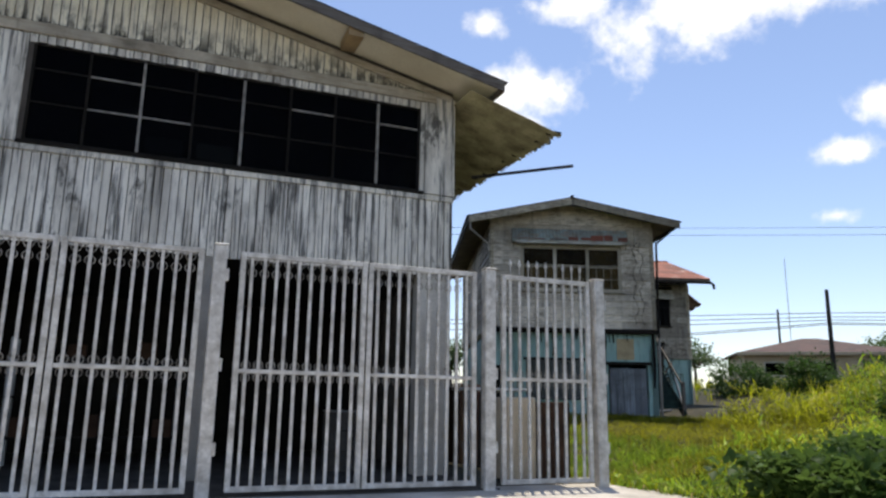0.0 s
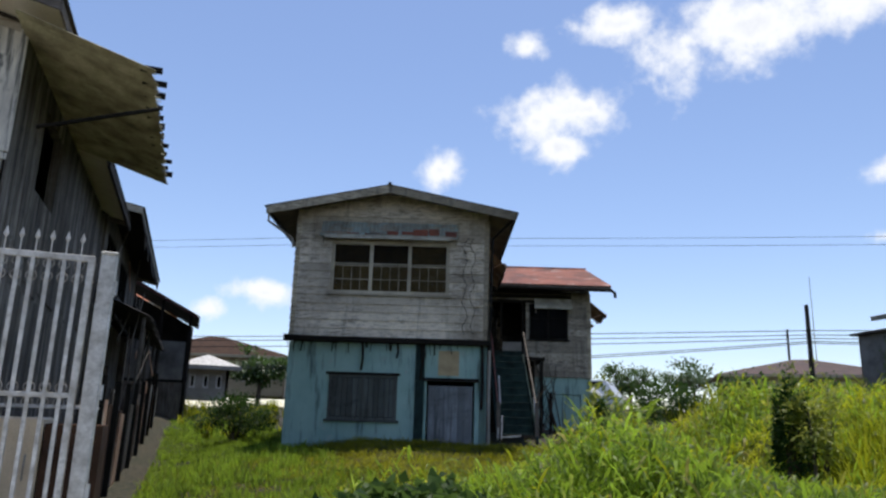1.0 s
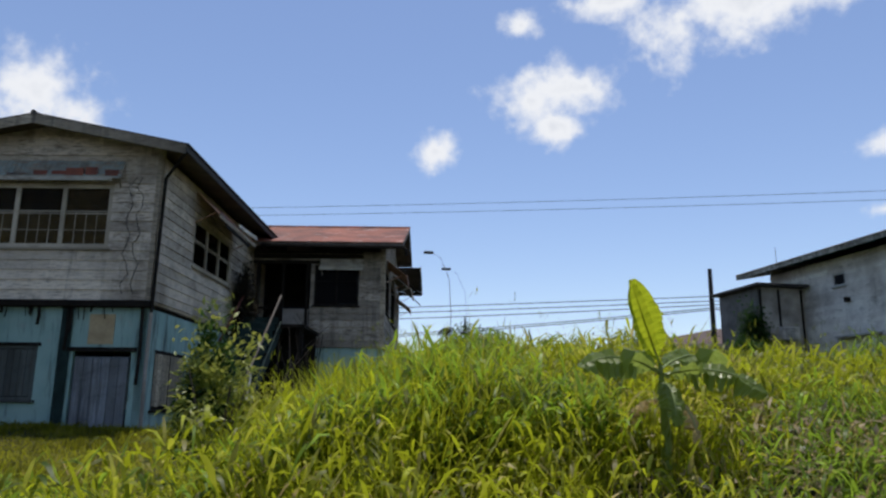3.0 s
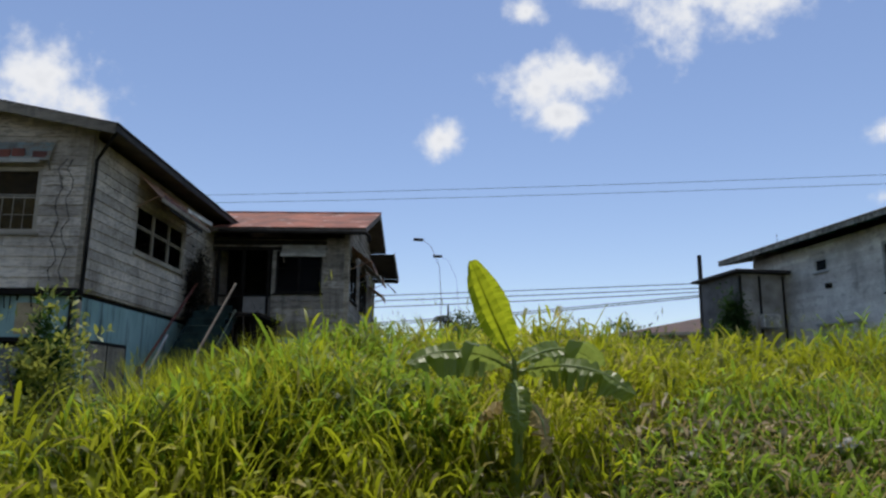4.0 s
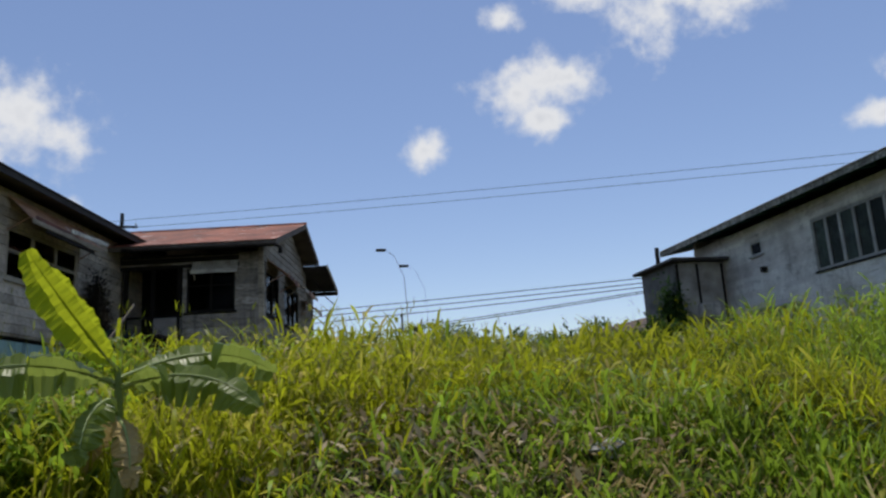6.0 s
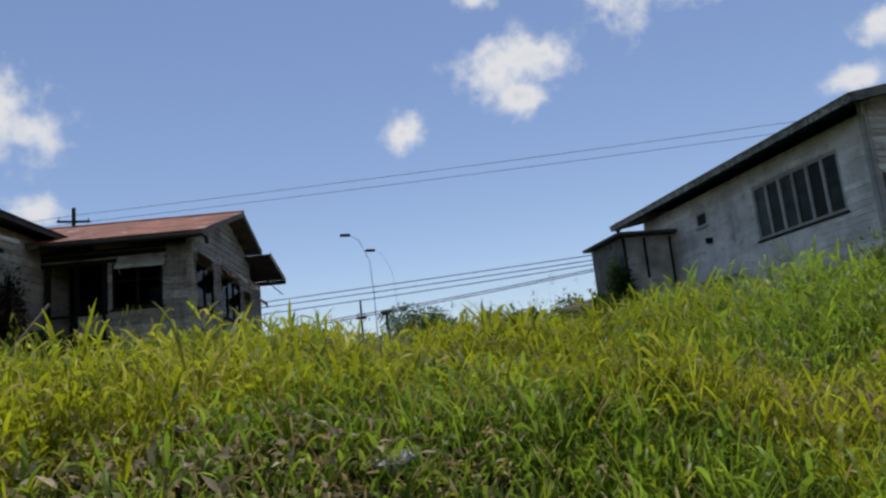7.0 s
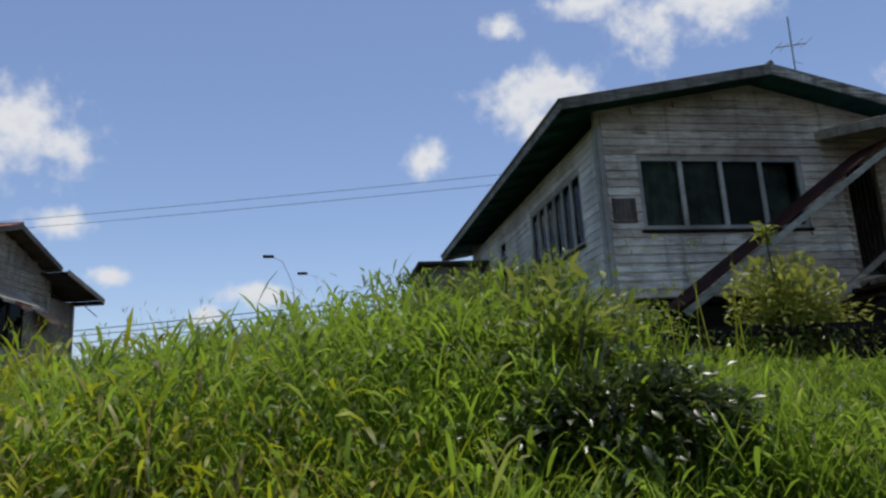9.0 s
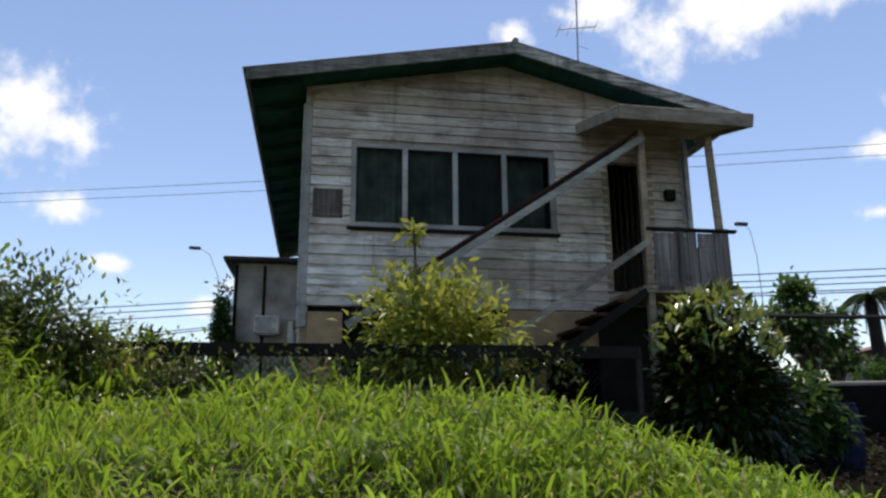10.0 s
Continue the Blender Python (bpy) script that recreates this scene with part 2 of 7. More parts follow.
M_C_TRIM = painted_wood("dirty_white_trim", -10, (0.58, 0.58, 0.54), (0.3, 0.28, 0.24), (0.08, 0.08, 0.07), 0.46, 0, 0.6)
M_C_TAN = painted_wood("tan_boards", -10, (0.54, 0.43, 0.29), (0.2, 0.16, 0.11), (0.06, 0.05, 0.04), 0.5, 0, 0.58)


def teal_wall():
    n = Nodes("teal_wall_paint")
    c = n.mix(n.ramp(n.noise(1.1, 5), (0.3, 0), (0.7, 1)), (0.33, 0.49, 0.455), (0.21, 0.35, 0.325))
    c = n.mix(n.ramp(n.noise(1.0, 6, 0.7, n.mapped(18, (5, 5, 0.6))), (0.52, 0), (0.68, 0.85)), c, (0.035, 0.05, 0.048))
    c = n.mix(n.ramp(n.noise(3.5, 6, 0.7), (0.60, 0), (0.68, 0.7)), c, (0.33, 0.38, 0.36))
    return n.done(c, 0.85, n.noise(35, 4), 0.004)


def rust_roof(name, light=(0.38, 0.12, 0.07), dark=(0.13, 0.04, 0.026), zinc=(0.50, 0.40, 0.36)):
    n = Nodes(name)
    c = n.mix(n.ramp(n.noise(0.9, 6, 0.65), (0.35, 0), (0.65, 1)), light, dark)
    c = n.mix(n.ramp(n.noise(1.6, 5, 0.7), (0.58, 0), (0.66, 0.75)), c, zinc)
    return n.done(c, 0.75, n.noise(50, 3), 0.002, 0.0)


M_TEAL = teal_wall()
M_RUST = rust_roof("rusty_red_sheet", (0.36, 0.115, 0.065), (0.10, 0.035, 0.024), (0.52, 0.42, 0.38))
M_AWN = rust_roof("faded_awning_sheet", (0.60, 0.38, 0.24), (0.28, 0.13, 0.075), (0.80, 0.73, 0.63))
M_AWN_T = painted_wood("faded_blue_green_awning", -18, (0.27, 0.35, 0.33), (0.30, 0.22, 0.15), (0.10, 0.10, 0.09), 0.52, 0, 0.52)
M_HOOD = painted_wood("pale_green_grey_hood", -18, (0.72, 0.69, 0.59), (0.36, 0.31, 0.23), (0.12, 0.11, 0.09), 0.5, 0, 0.56)
M_STREAK = rust_roof("dark_rust_streak", (0.26, 0.07, 0.035), (0.07, 0.028, 0.02), (0.42, 0.34, 0.26))
M_DOOR = painted_wood("streaked_blue_grey_planks", -18, (0.30, 0.33, 0.36), (0.16, 0.165, 0.17), (0.04, 0.042, 0.045), 0.5, 1, 0.5)
M_B_SOFFIT = plain_rough("brown_stained_soffit", (0.17, 0.13, 0.09), (0.06, 0.045, 0.03), 2.0)
M_DRAPE = plain_rough("drab_green_cloth", (0.30, 0.36, 0.29), (0.13, 0.15, 0.12), 2.5)
M_ROOF_DARK = plain_rough("dark_roof_sheet", (0.085, 0.08, 0.076), (0.035, 0.032, 0.03), 1.3, 0.7)
M_ROOF_GREY = plain_rough("grey_roof_sheet", (0.3, 0.3, 0.29), (0.15, 0.14, 0.13), 1.0, 0.6)
M_SOFFIT_A = plain_rough("ochre_stained_sheet", (0.60, 0.54, 0.32), (0.15, 0.125, 0.07), 2.4, 0.8)
M_SOFFIT_G = plain_rough("dark_green_soffit", (0.035, 0.12, 0.105), (0.018, 0.05, 0.045), 2.0)
M_FASCIA = painted_wood("pale_green_fascia", -10, (0.56, 0.55, 0.47), (0.13, 0.12, 0.10), (0.05, 0.055, 0.045), 0.54, 0, 0.48)
M_BALUSTRADE = painted_wood("streaked_grey_boards", -10, (0.30, 0.28, 0.25), (0.14, 0.125, 0.105), (0.05, 0.045, 0.04), 0.55, 1, 0.5)
M_PORCH = painted_wood("weathered_porch_timber", -10, (0.50, 0.46, 0.38), (0.26, 0.21, 0.15), (0.08, 0.07, 0.055), 0.5, 0, 0.54)
M_BEAM = painted_wood("peeling_green_grey_beam", -10, (0.52, 0.55, 0.48), (0.24, 0.22, 0.19), (0.10, 0.10, 0.085), 0.48, 0, 0.58)
# Dark timber; both colours also carry the deep shade of rooms and recesses.
M_DARK = plain_rough("dark_timber_and_shade", (0.022, 0.018, 0.015), (0.009, 0.008, 0.006), 3.0)
M_INSIDE = plain_rough("interior_plaster_shade_dark", (0.035, 0.03, 0.026), (0.018, 0.016, 0.014), 1.5)
M_GATE = plain_rough("chipped_white_steel", (0.78, 0.75, 0.70), (0.36, 0.325, 0.28), 7.0, 0.5)
M_SCROLL = plain_rough("rusty_grey_iron", (0.42, 0.385, 0.34), (0.09, 0.075, 0.065), 9.0, 0.6)
M_STEEL = plain_rough("galvanised_steel", (0.34, 0.35, 0.35), (0.2, 0.2, 0.2), 4.0, 0.45, 0.6)
M_CONC = plain_rough("stained_concrete", (0.62, 0.575, 0.50), (0.34, 0.31, 0.26), 1.5)
M_PLASTER = plain_rough("grey_plaster", (0.38, 0.35, 0.31), (0.2, 0.18, 0.155), 1.4)
M_B_FRAME = painted_wood("pale_window_paint", -18, (0.50, 0.44, 0.33), (0.35, 0.29, 0.21), (0.10, 0.085, 0.065), 0.42, 0, 0.64)
M_SHUTTER = painted_wood("rotten_grey_planks", -18, (0.10, 0.115, 0.11), (0.09, 0.085, 0.075), (0.025, 0.024, 0.022), 0.5, 1, 0.52)
M_BLIND = plain_rough("brown_blind", (0.15, 0.12, 0.08), (0.07, 0.055, 0.04), 3.0)
M_SHED = plain_rough("mouldy_plaster", (0.22, 0.21, 0.195), (0.06, 0.057, 0.05), 1.2)
M_SHED_FRONT = plain_rough("stained_pale_plaster", (0.56, 0.52, 0.46), (0.20, 0.18, 0.155), 1.2)
# Floor and drum colour lowered for the shade inside the carport.
M_FLOOR = plain_rough("carport_grey_shade_dark", (0.10, 0.092, 0.08), (0.045, 0.04, 0.035), 2.0)
M_BLOCK = plain_rough("raw_ochre_block", (0.50, 0.35, 0.18), (0.26, 0.18, 0.10), 3.0)
M_BEIGE = plain_rough("beige_enamel", (0.74, 0.60, 0.42), (0.5, 0.40, 0.28), 2.0, 0.45)
# Teal stair paint with the stairwell's shade taken into the colour.
M_STAIR = plain_rough("teal_paint_shade_dark", (0.028, 0.055, 0.052), (0.012, 0.02, 0.019), 3.0)
M_GREYWOOD = painted_wood("grey_brown_timber", -10, (0.29, 0.26, 0.225), (0.13, 0.10, 0.08), (0.06, 0.05, 0.045), 0.5, 0, 0.57)
M_CANOPY = plain_rough("dark_red_brown_sheet", (0.07, 0.03, 0.025), (0.03, 0.014, 0.012), 2.5, 0.9)
M_BROWN_ROOF = rust_roof("brown_roof", (0.085, 0.04, 0.03), (0.05, 0.028, 0.022), (0.13, 0.09, 0.075))
M_BROWN = plain_rough("brown_panel", (0.085, 0.046, 0.028), (0.035, 0.02, 0.014), 3.0, 0.85)
M_RED = plain_rough("faded_red_paint", (0.22, 0.055, 0.035), (0.09, 0.035, 0.025), 3.0, 0.6)
# Blue lowered to near black for the shade over the yard.
M_BLUE = plain_rough("blue_plastic", (0.008, 0.014, 0.05), (0.005, 0.008, 0.025), 2.0, 0.65)
M_TIN_BLUE = plain_rough("blue_grey_door_paint", (0.32, 0.36, 0.40), (0.10, 0.12, 0.135), 3.0)
M_WHITE = plain_rough("white_car_paint", (0.75, 0.75, 0.75), (0.6, 0.6, 0.6), 1.0, 0.3)
M_MAROON = plain_rough("maroon_car_paint", (0.16, 0.02, 0.02), (0.1, 0.012, 0.012), 1.0, 0.3)
M_TYRE = plain_rough("tyre_rubber", (0.02, 0.02, 0.02), (0.012, 0.012, 0.012), 5.0)
M_ORANGE = plain_rough("orange_roof_tiles", (0.42, 0.15, 0.07), (0.36, 0.12, 0.06), 1.0)
M_CREAM = plain_rough("cream_wall_paint", (0.55, 0.45, 0.30), (0.42, 0.33, 0.22), 0.8)
M_TAR = plain_rough("worn_asphalt", (0.06, 0.06, 0.058), (0.035, 0.035, 0.034), 1.2, 0.9)
M_POLE = plain_rough("tarred_pole_wood", (0.045, 0.04, 0.035), (0.02, 0.018, 0.016), 3.0)
M_BARK = plain_rough("grey_brown_bark", (0.13, 0.1, 0.075), (0.06, 0.05, 0.04), 8.0)
M_WIRE = plain_rough("black_cable", (0.03, 0.03, 0.035), (0.02, 0.02, 0.02), 3.0)
M_RUBBISH = plain_rough("pale_rubbish", (0.6, 0.58, 0.54), (0.34, 0.32, 0.3), 6.0)
M_CURTAIN = plain_rough("faded_curtain", (0.50, 0.40, 0.24), (0.34, 0.26, 0.15), 4.0)
M_GLASS = window_glass("dusty_window_glass", (0.74, 0.78, 0.76))
M_GLASS_WARM = window_glass("brown_dusty_glass", (0.76, 0.72, 0.60))
M_GLASS_DARK = window_glass("grimy_window_glass", (0.25, 0.28, 0.3))
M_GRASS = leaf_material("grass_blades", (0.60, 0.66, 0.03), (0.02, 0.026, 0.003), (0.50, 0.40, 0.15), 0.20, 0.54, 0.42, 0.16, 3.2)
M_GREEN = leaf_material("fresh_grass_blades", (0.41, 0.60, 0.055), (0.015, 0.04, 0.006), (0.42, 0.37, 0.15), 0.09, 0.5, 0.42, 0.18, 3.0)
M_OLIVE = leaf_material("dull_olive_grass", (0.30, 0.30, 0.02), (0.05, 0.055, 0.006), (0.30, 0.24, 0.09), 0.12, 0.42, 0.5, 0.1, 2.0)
M_STRAW = leaf_material("dry_grass", (0.72, 0.57, 0.27), (0.30, 0.21, 0.085), None, 0, 0.25, 0.7, 0.12)
M_DEADLEAF = leaf_material("dead_leaf", (0.62, 0.52, 0.34), (0.16, 0.11, 0.055), None, 0, 0.15, 0.7, 0.1)
M_CREEPER = leaf_material("creeper_leaves", (0.085, 0.14, 0.03), (0.014, 0.035, 0.008), None, 0, 0.2, 0.5, 0.1)
M_VINE = leaf_material("vine_leaves", (0.24, 0.31, 0.035), (0.02, 0.045, 0.008), None, 0, 0.42)
M_DARKLEAF = leaf_material("dark_leaves", (0.045, 0.09, 0.018), (0.010, 0.024, 0.007), None, 0, 0.15, 0.55, 0.1)
# Near-black leaves, also laid on the yard to stand for its shade.
M_DEADVINE = leaf_material("dead_vine_leaves", (0.03, 0.026, 0.018), (0.008, 0.007, 0.005), None, 0, 0.04, 0.7, 0.05)
# Same bush twice: shade painted into inner leaves, sun glints into top leaves.
M_GLOSSLEAF = leaf_material("glossy_leaves_painted_shade", (0.022, 0.04, 0.006), (0.005, 0.01, 0.002), None, 0, 0.05, 0.35, 0.2)
M_TOPLEAF = leaf_material("glossy_leaves_painted_sun", (0.34, 0.38, 0.09), (0.07, 0.11, 0.02), None, 0, 0.3, 0.2, 1.0)
# Weed green darkened to carry the shade on mound and fence-end weeds.
M_WEED = leaf_material("weed_leaves_shade_dark", (0.10, 0.14, 0.03), (0.010, 0.02, 0.005), None, 0, 0.12, 0.34, 0.5)
M_YELLOWLEAF = leaf_material("yellow_green_leaves", (0.44, 0.45, 0.09), (0.11, 0.16, 0.02), None, 0, 0.4)
M_BANANA = leaf_material("banana_leaf", (0.25, 0.31, 0.06), (0.12, 0.17, 0.03), None, 0, 0.45, 0.38, 0.45)
M_BANANA_NEW = leaf_material("young_banana_leaf", (0.42, 0.46, 0.02), (0.30, 0.38, 0.02), None, 0, 0.6, 0.5, 0.2)
M_RIB = plain_rough("pale_leaf_rib", (0.34, 0.40, 0.14), (0.24, 0.30, 0.09), 5.0, 0.6)
M_PALM = leaf_material("dark_palm_leaves", (0.022, 0.035, 0.012), (0.010, 0.016, 0.006), None, 0, 0.1, 0.7, 0.05)
M_TREE = leaf_material("tree_leaves", (0.05, 0.09, 0.02), (0.02, 0.04, 0.012), None, 0, 0.2)


def soil():
    n = Nodes("grassy_soil")
    c = n.mix(n.ramp(n.noise(0.7, 5), (0.35, 0), (0.65, 1)), (0.012, 0.017, 0.006), (0.028, 0.023, 0.012))
    c = n.mix(n.ramp(n.noise(9, 4), (0.45, 0), (0.7, 0.75)), c, (0.12, 0.095, 0.05))
    return n.done(c, 0.95, n.noise(14, 5), 0.03)


M_SOIL = soil()

# ---------------------------------------------------------------- building helpers


def part(name, bm, material, parent=None, label="", m=None):
    """Links a bmesh as one mesh object under a thing or part."""
    me = bpy.data.meshes.new(name)
    bm.to_mesh(me)
    bm.free()
    me.materials.append(material)
    ob = new(name, me)
    ob.parent = parent
    if m is not None:
        ob.matrix_local = m
    return tagged(ob, label)


def piece(name, me, parent, m):
    ob = new(name, me)
    ob.parent = parent
    ob.matrix_local = m
    return ob


def thing(name, label, category, m=Matrix(), group="", kind=""):
    ob = new(name)
    ob.empty_display_size = 0.2
    ob.matrix_world = m
    return tagged(ob, label, category, group, kind)


def bx(bm, x0, x1, y0, y1, z0, z1, m=None):
    vs = [Vector((x, y, z)) for x in (x0, x1) for y in (y0, y1) for z in (z0, z1)]
    vs = [bm.verts.new(m @ v if m else v) for v in vs]
    for f in ((0, 1, 3, 2), (4, 6, 7, 5), (0, 4, 5, 1), (2, 3, 7, 6), (0, 2, 6, 4), (1, 5, 7, 3)):
        bm.faces.new([vs[i] for i in f])


def box_bm(*dims, bevel=0.0, m=None):
    bm = bmesh.new()
    bx(bm, *dims, m)
    if bevel:
        bmesh.ops.bevel(bm, geom=bm.edges[:], offset=bevel, segments=1, affect="EDGES")
    return bm


def beam(bm, p, q, w, h):
    """A timber of width w and height h from p to q."""
    p, q = Vector(p), Vector(q)
    d = (q - p).normalized()
    side = d.cross(Vector((0, 0, 1)))
    side = side.normalized() if side.length > 1e-4 else Vector((1, 0, 0))
    up = side.cross(d)
    vs = [bm.verts.new(e + side * a * w / 2 + up * b * h / 2) for e in (p, q) for a, b in ((-1, -1), (1, -1), (1, 1), (-1, 1))]
    for f in ((0, 3, 2, 1), (4, 5, 6, 7), (0, 1, 5, 4), (1, 2, 6, 5), (2, 3, 7, 6), (3, 0, 4, 7)):
        bm.faces.new([vs[i] for i in f])


def beam_bm(p, q, w, h):
    bm = bmesh.new()
    beam(bm, p, q, w, h)
    return bm


def tube(bm, pts, r, n=6):
    """A round bar along points; r is one radius or one for each point."""
    pts = [Vector(p) for p in pts]
    rs = r if isinstance(r, (list, tuple)) else [r] * len(pts)
    rings, side = [], None
    for i, p in enumerate(pts):
        d = (pts[min(i + 1, len(pts) - 1)] - pts[max(i - 1, 0)]).normalized()
        ref = Vector((0, 0, 1)) if abs(d.z) < 0.9 else Vector((1, 0, 0))
        side = (side - d * side.dot(d)).normalized() if side is not None and (side - d * side.dot(d)).length > 1e-3 else d.cross(ref).normalized()
        up = d.cross(side)
        rings.append([bm.verts.new(p + (side * math.cos(a) + up * math.sin(a)) * rs[i]) for a in (2 * math.pi * k / n for k in range(n))])
    for a, b in zip(rings, rings[1:]):
        for k in range(n):
            bm.faces.new((a[k], a[(k + 1) % n], b[(k + 1) % n], b[k]))
    bm.faces.new(rings[0][::-1])
    bm.faces.new(rings[-1])


def tube_bm(pts, r, n=6):
    bm = bmesh.new()
    tube(bm, pts, r, n)
    return bm


def raw_mesh(name, verts, faces, material, smooth=False):
    """One mesh from arrays of places and of faces with equally many corners."""
    verts, faces = np.asarray(verts, np.float32), np.asarray(faces, np.int32)
    me = bpy.data.meshes.new(name)
    me.vertices.add(len(verts))
    me.vertices.foreach_set("co", verts.ravel())
    k = faces.shape[1]
    me.loops.add(faces.size)
    me.loops.foreach_set("vertex_index", faces.ravel())
    me.polygons.add(len(faces))
    me.polygons.foreach_set("loop_start", np.arange(0, faces.size, k, dtype=np.int32))
    me.polygons.foreach_set("loop_total", np.full(len(faces), k, np.int32))
    if smooth:
        me.polygons.foreach_set("use_smooth", np.ones(len(faces), bool))
    me.update(calc_edges=True)
    me.materials.append(material)
    return me


def wall_frame(x, y, deg):
    """A wall's own frame inside its house: x along the wall, y inwards, z up."""
    return pose(x, y, 0, 0, 0, deg)


def wall_bm(x0, x1, z0, z1, holes, thick=0.12, gable=None):
    """A solid wall with openings through it. gable: (x, z) corners over z1, from right to left."""
    bm = bmesh.new()
    xs = sorted({x0, x1, *(h[0] for h in holes), *(h[1] for h in holes)})
    zs = sorted({z0, z1, *(h[2] for h in holes), *(h[3] for h in holes)})
    xs, zs = [v for v in xs if x0 <= v <= x1], [v for v in zs if z0 <= v <= z1]
    for a, b in zip(xs, xs[1:]):
        for c, d in zip(zs, zs[1:]):
            if not any(h[0] <= (a + b) / 2 <= h[1] and h[2] <= (c + d) / 2 <= h[3] for h in holes):
                bx(bm, a, b, 0, thick, c, d)
    if gable:
        line = [(x0, z1), (x1, z1), *gable]
        k = len(line)
        poly = [bm.verts.new((x, y, z)) for y in (0, thick) for x, z in line]
        bm.faces.new(poly[:k])
        bm.faces.new(poly[:k - 1:-1])
        for i in range(k):
            j = (i + 1) % k
            bm.faces.new((poly[i], poly[i + k], poly[j + k], poly[j]))
    bmesh.ops.remove_doubles(bm, verts=bm.verts[:], dist=1e-4)
    bmesh.ops.recalc_face_normals(bm, faces=bm.faces[:])
    return bm


def board_mesh(name, material, lap=0.024, upright=False):
    """A single lapped board, one long and one high, to be scaled to its place."""
    bm = bmesh.new()
    if upright:
        sec = ((0.05, 0.0), (0.08, -lap), (0.92, -lap), (0.95, 0.0))
        vs = [[bm.verts.new((x, y, z)) for x, y in sec] for z in (0, 1)]
    else:
        sec = ((0.0, 0.0), (-lap, 0.0), (-lap * 0.35, 1.0), (0.0, 1.0))
        vs = [[bm.verts.new((x, y, z)) for y, z in sec] for x in (0, 1)]
    for i in range(4):
        j = (i + 1) % 4
        bm.faces.new((vs[0][i], vs[0][j], vs[1][j], vs[1][i]))
    bm.faces.new(vs[0][::-1])
    bm.faces.new(vs[1])
    bmesh.ops.recalc_face_normals(bm, faces=bm.faces[:])
    me = bpy.data.meshes.new(name)
    bm.to_mesh(me)
    bm.free()
    me.materials.append(material)
    return me


def clip_span(a, b, cuts):
    spans = [(a, b)]
    for c, d in cuts:
        spans = [s for x, y in spans for s in ((x, min(y, c)), (max(x, d), y)) if s[1] - s[0] > 0.04]
    return spans


def siding(wall, me, x0, x1, z0, z1, h, holes, rnd, top=None, missing=0.0, joint=3.2):
    """Level lapped boards, each its own piece, over a wall. top(x): upper limit under a gable."""
    z = z0
    while z < z1 - 0.03:
        hh = min(h, z1 - z)
        a, b = x0, x1
        if top:
            ok = [x0 + (x1 - x0) * i / 100 for i in range(101) if top(x0 + (x1 - x0) * i / 100) > z + hh * 0.45]
            if len(ok) < 3:
                break
            a, b = ok[0], ok[-1]
        for s, e in clip_span(a, b, [(q[0], q[1]) for q in holes if q[2] < z + hh * 0.9 and q[3] > z + hh * 0.1]):
            cuts = [s]
            while e - cuts[-1] > joint * 1.4:
                cuts.append(cuts[-1] + joint * rnd.uniform(0.6, 1.2))
            for p, q in zip(cuts, cuts[1:] + [e]):
                if rnd.random() < missing:
                    continue
                tilt = rnd.gauss(0, 0.12) if q - p > 1 else rnd.gauss(0, 0.5)
                piece("board", me, wall, pose(p + 0.002, -0.001 - rnd.random() * 0.004, z, rnd.gauss(0, 0.5), tilt, 0) @ Matrix.Diagonal((q - p - 0.004, 1, hh * 1.03, 1)))
        z += h


def upright_boards(wall, me, x0, x1, w, holes, rnd, bottom, top, missing=0.0):
    """Upright boards, each its own piece, between bottom(x) and top(x)."""
    x = x0
    while x < x1 - 0.02:
        ww = min(w, x1 - x)
        spans = clip_span(bottom(x + ww / 2), top(x + ww / 2), [(q[2], q[3]) for q in holes if q[0] < x + ww * 0.9 and q[1] > x + ww * 0.1])
        for a, b in spans:
            if rnd.random() >= missing:
                piece("board", me, wall, pose(x, -0.001 - rnd.random() * 0.006, a - (rnd.random() * 0.02), 0, rnd.gauss(0, 0.15), 0) @ Matrix.Diagonal((ww, 1, b - a, 1)))
        x += w


def window(house, m, w, h, cols, rows, frame_mat, glass, label, bar=0.05, depth=0.07, sill=True, skip=(), name="window"):
    """A framed window in the wall frame m (its lower left corner); rows: heights of the bars as parts of h."""
    bm = bmesh.new()
    for a, b, c, d in ((0, w, 0, bar), (0, w, h - bar, h), (0, bar, bar, h - bar), (w - bar, w, bar, h - bar)):
        bx(bm, a, b, -0.03, depth, c, d)
    win = part(name, bm, frame_mat, house, label, m)
    step = (w - bar) / cols
    for i in range(1, cols):
        part("mullion", box_bm(i * step, i * step + bar, -0.035, depth - 0.01, bar, h - bar, bevel=0.004), frame_mat, win)
    levels = [bar, *(h * r for r in rows), h - bar]
    for i in range(cols):
        a, b = i * step + bar, (i + 1) * step
        for r in levels[1:-1]:
            part("glazing_bar", box_bm(a, b, -0.01, 0.02, r - 0.012, r + 0.012), frame_mat, win)
        for j, (c, d) in enumerate(zip(levels, levels[1:])):
            if (i, j) in skip:
                continue
            p = part("pane", box_bm(a, b, 0.004, 0.008, c, d), glass, win)
            p.visible_shadow = False
    if sill:
        part("sill", box_bm(-0.06, w + 0.06, -0.09, 0.03, -0.05, 0.0, bevel=0.006), frame_mat, win)
    return win


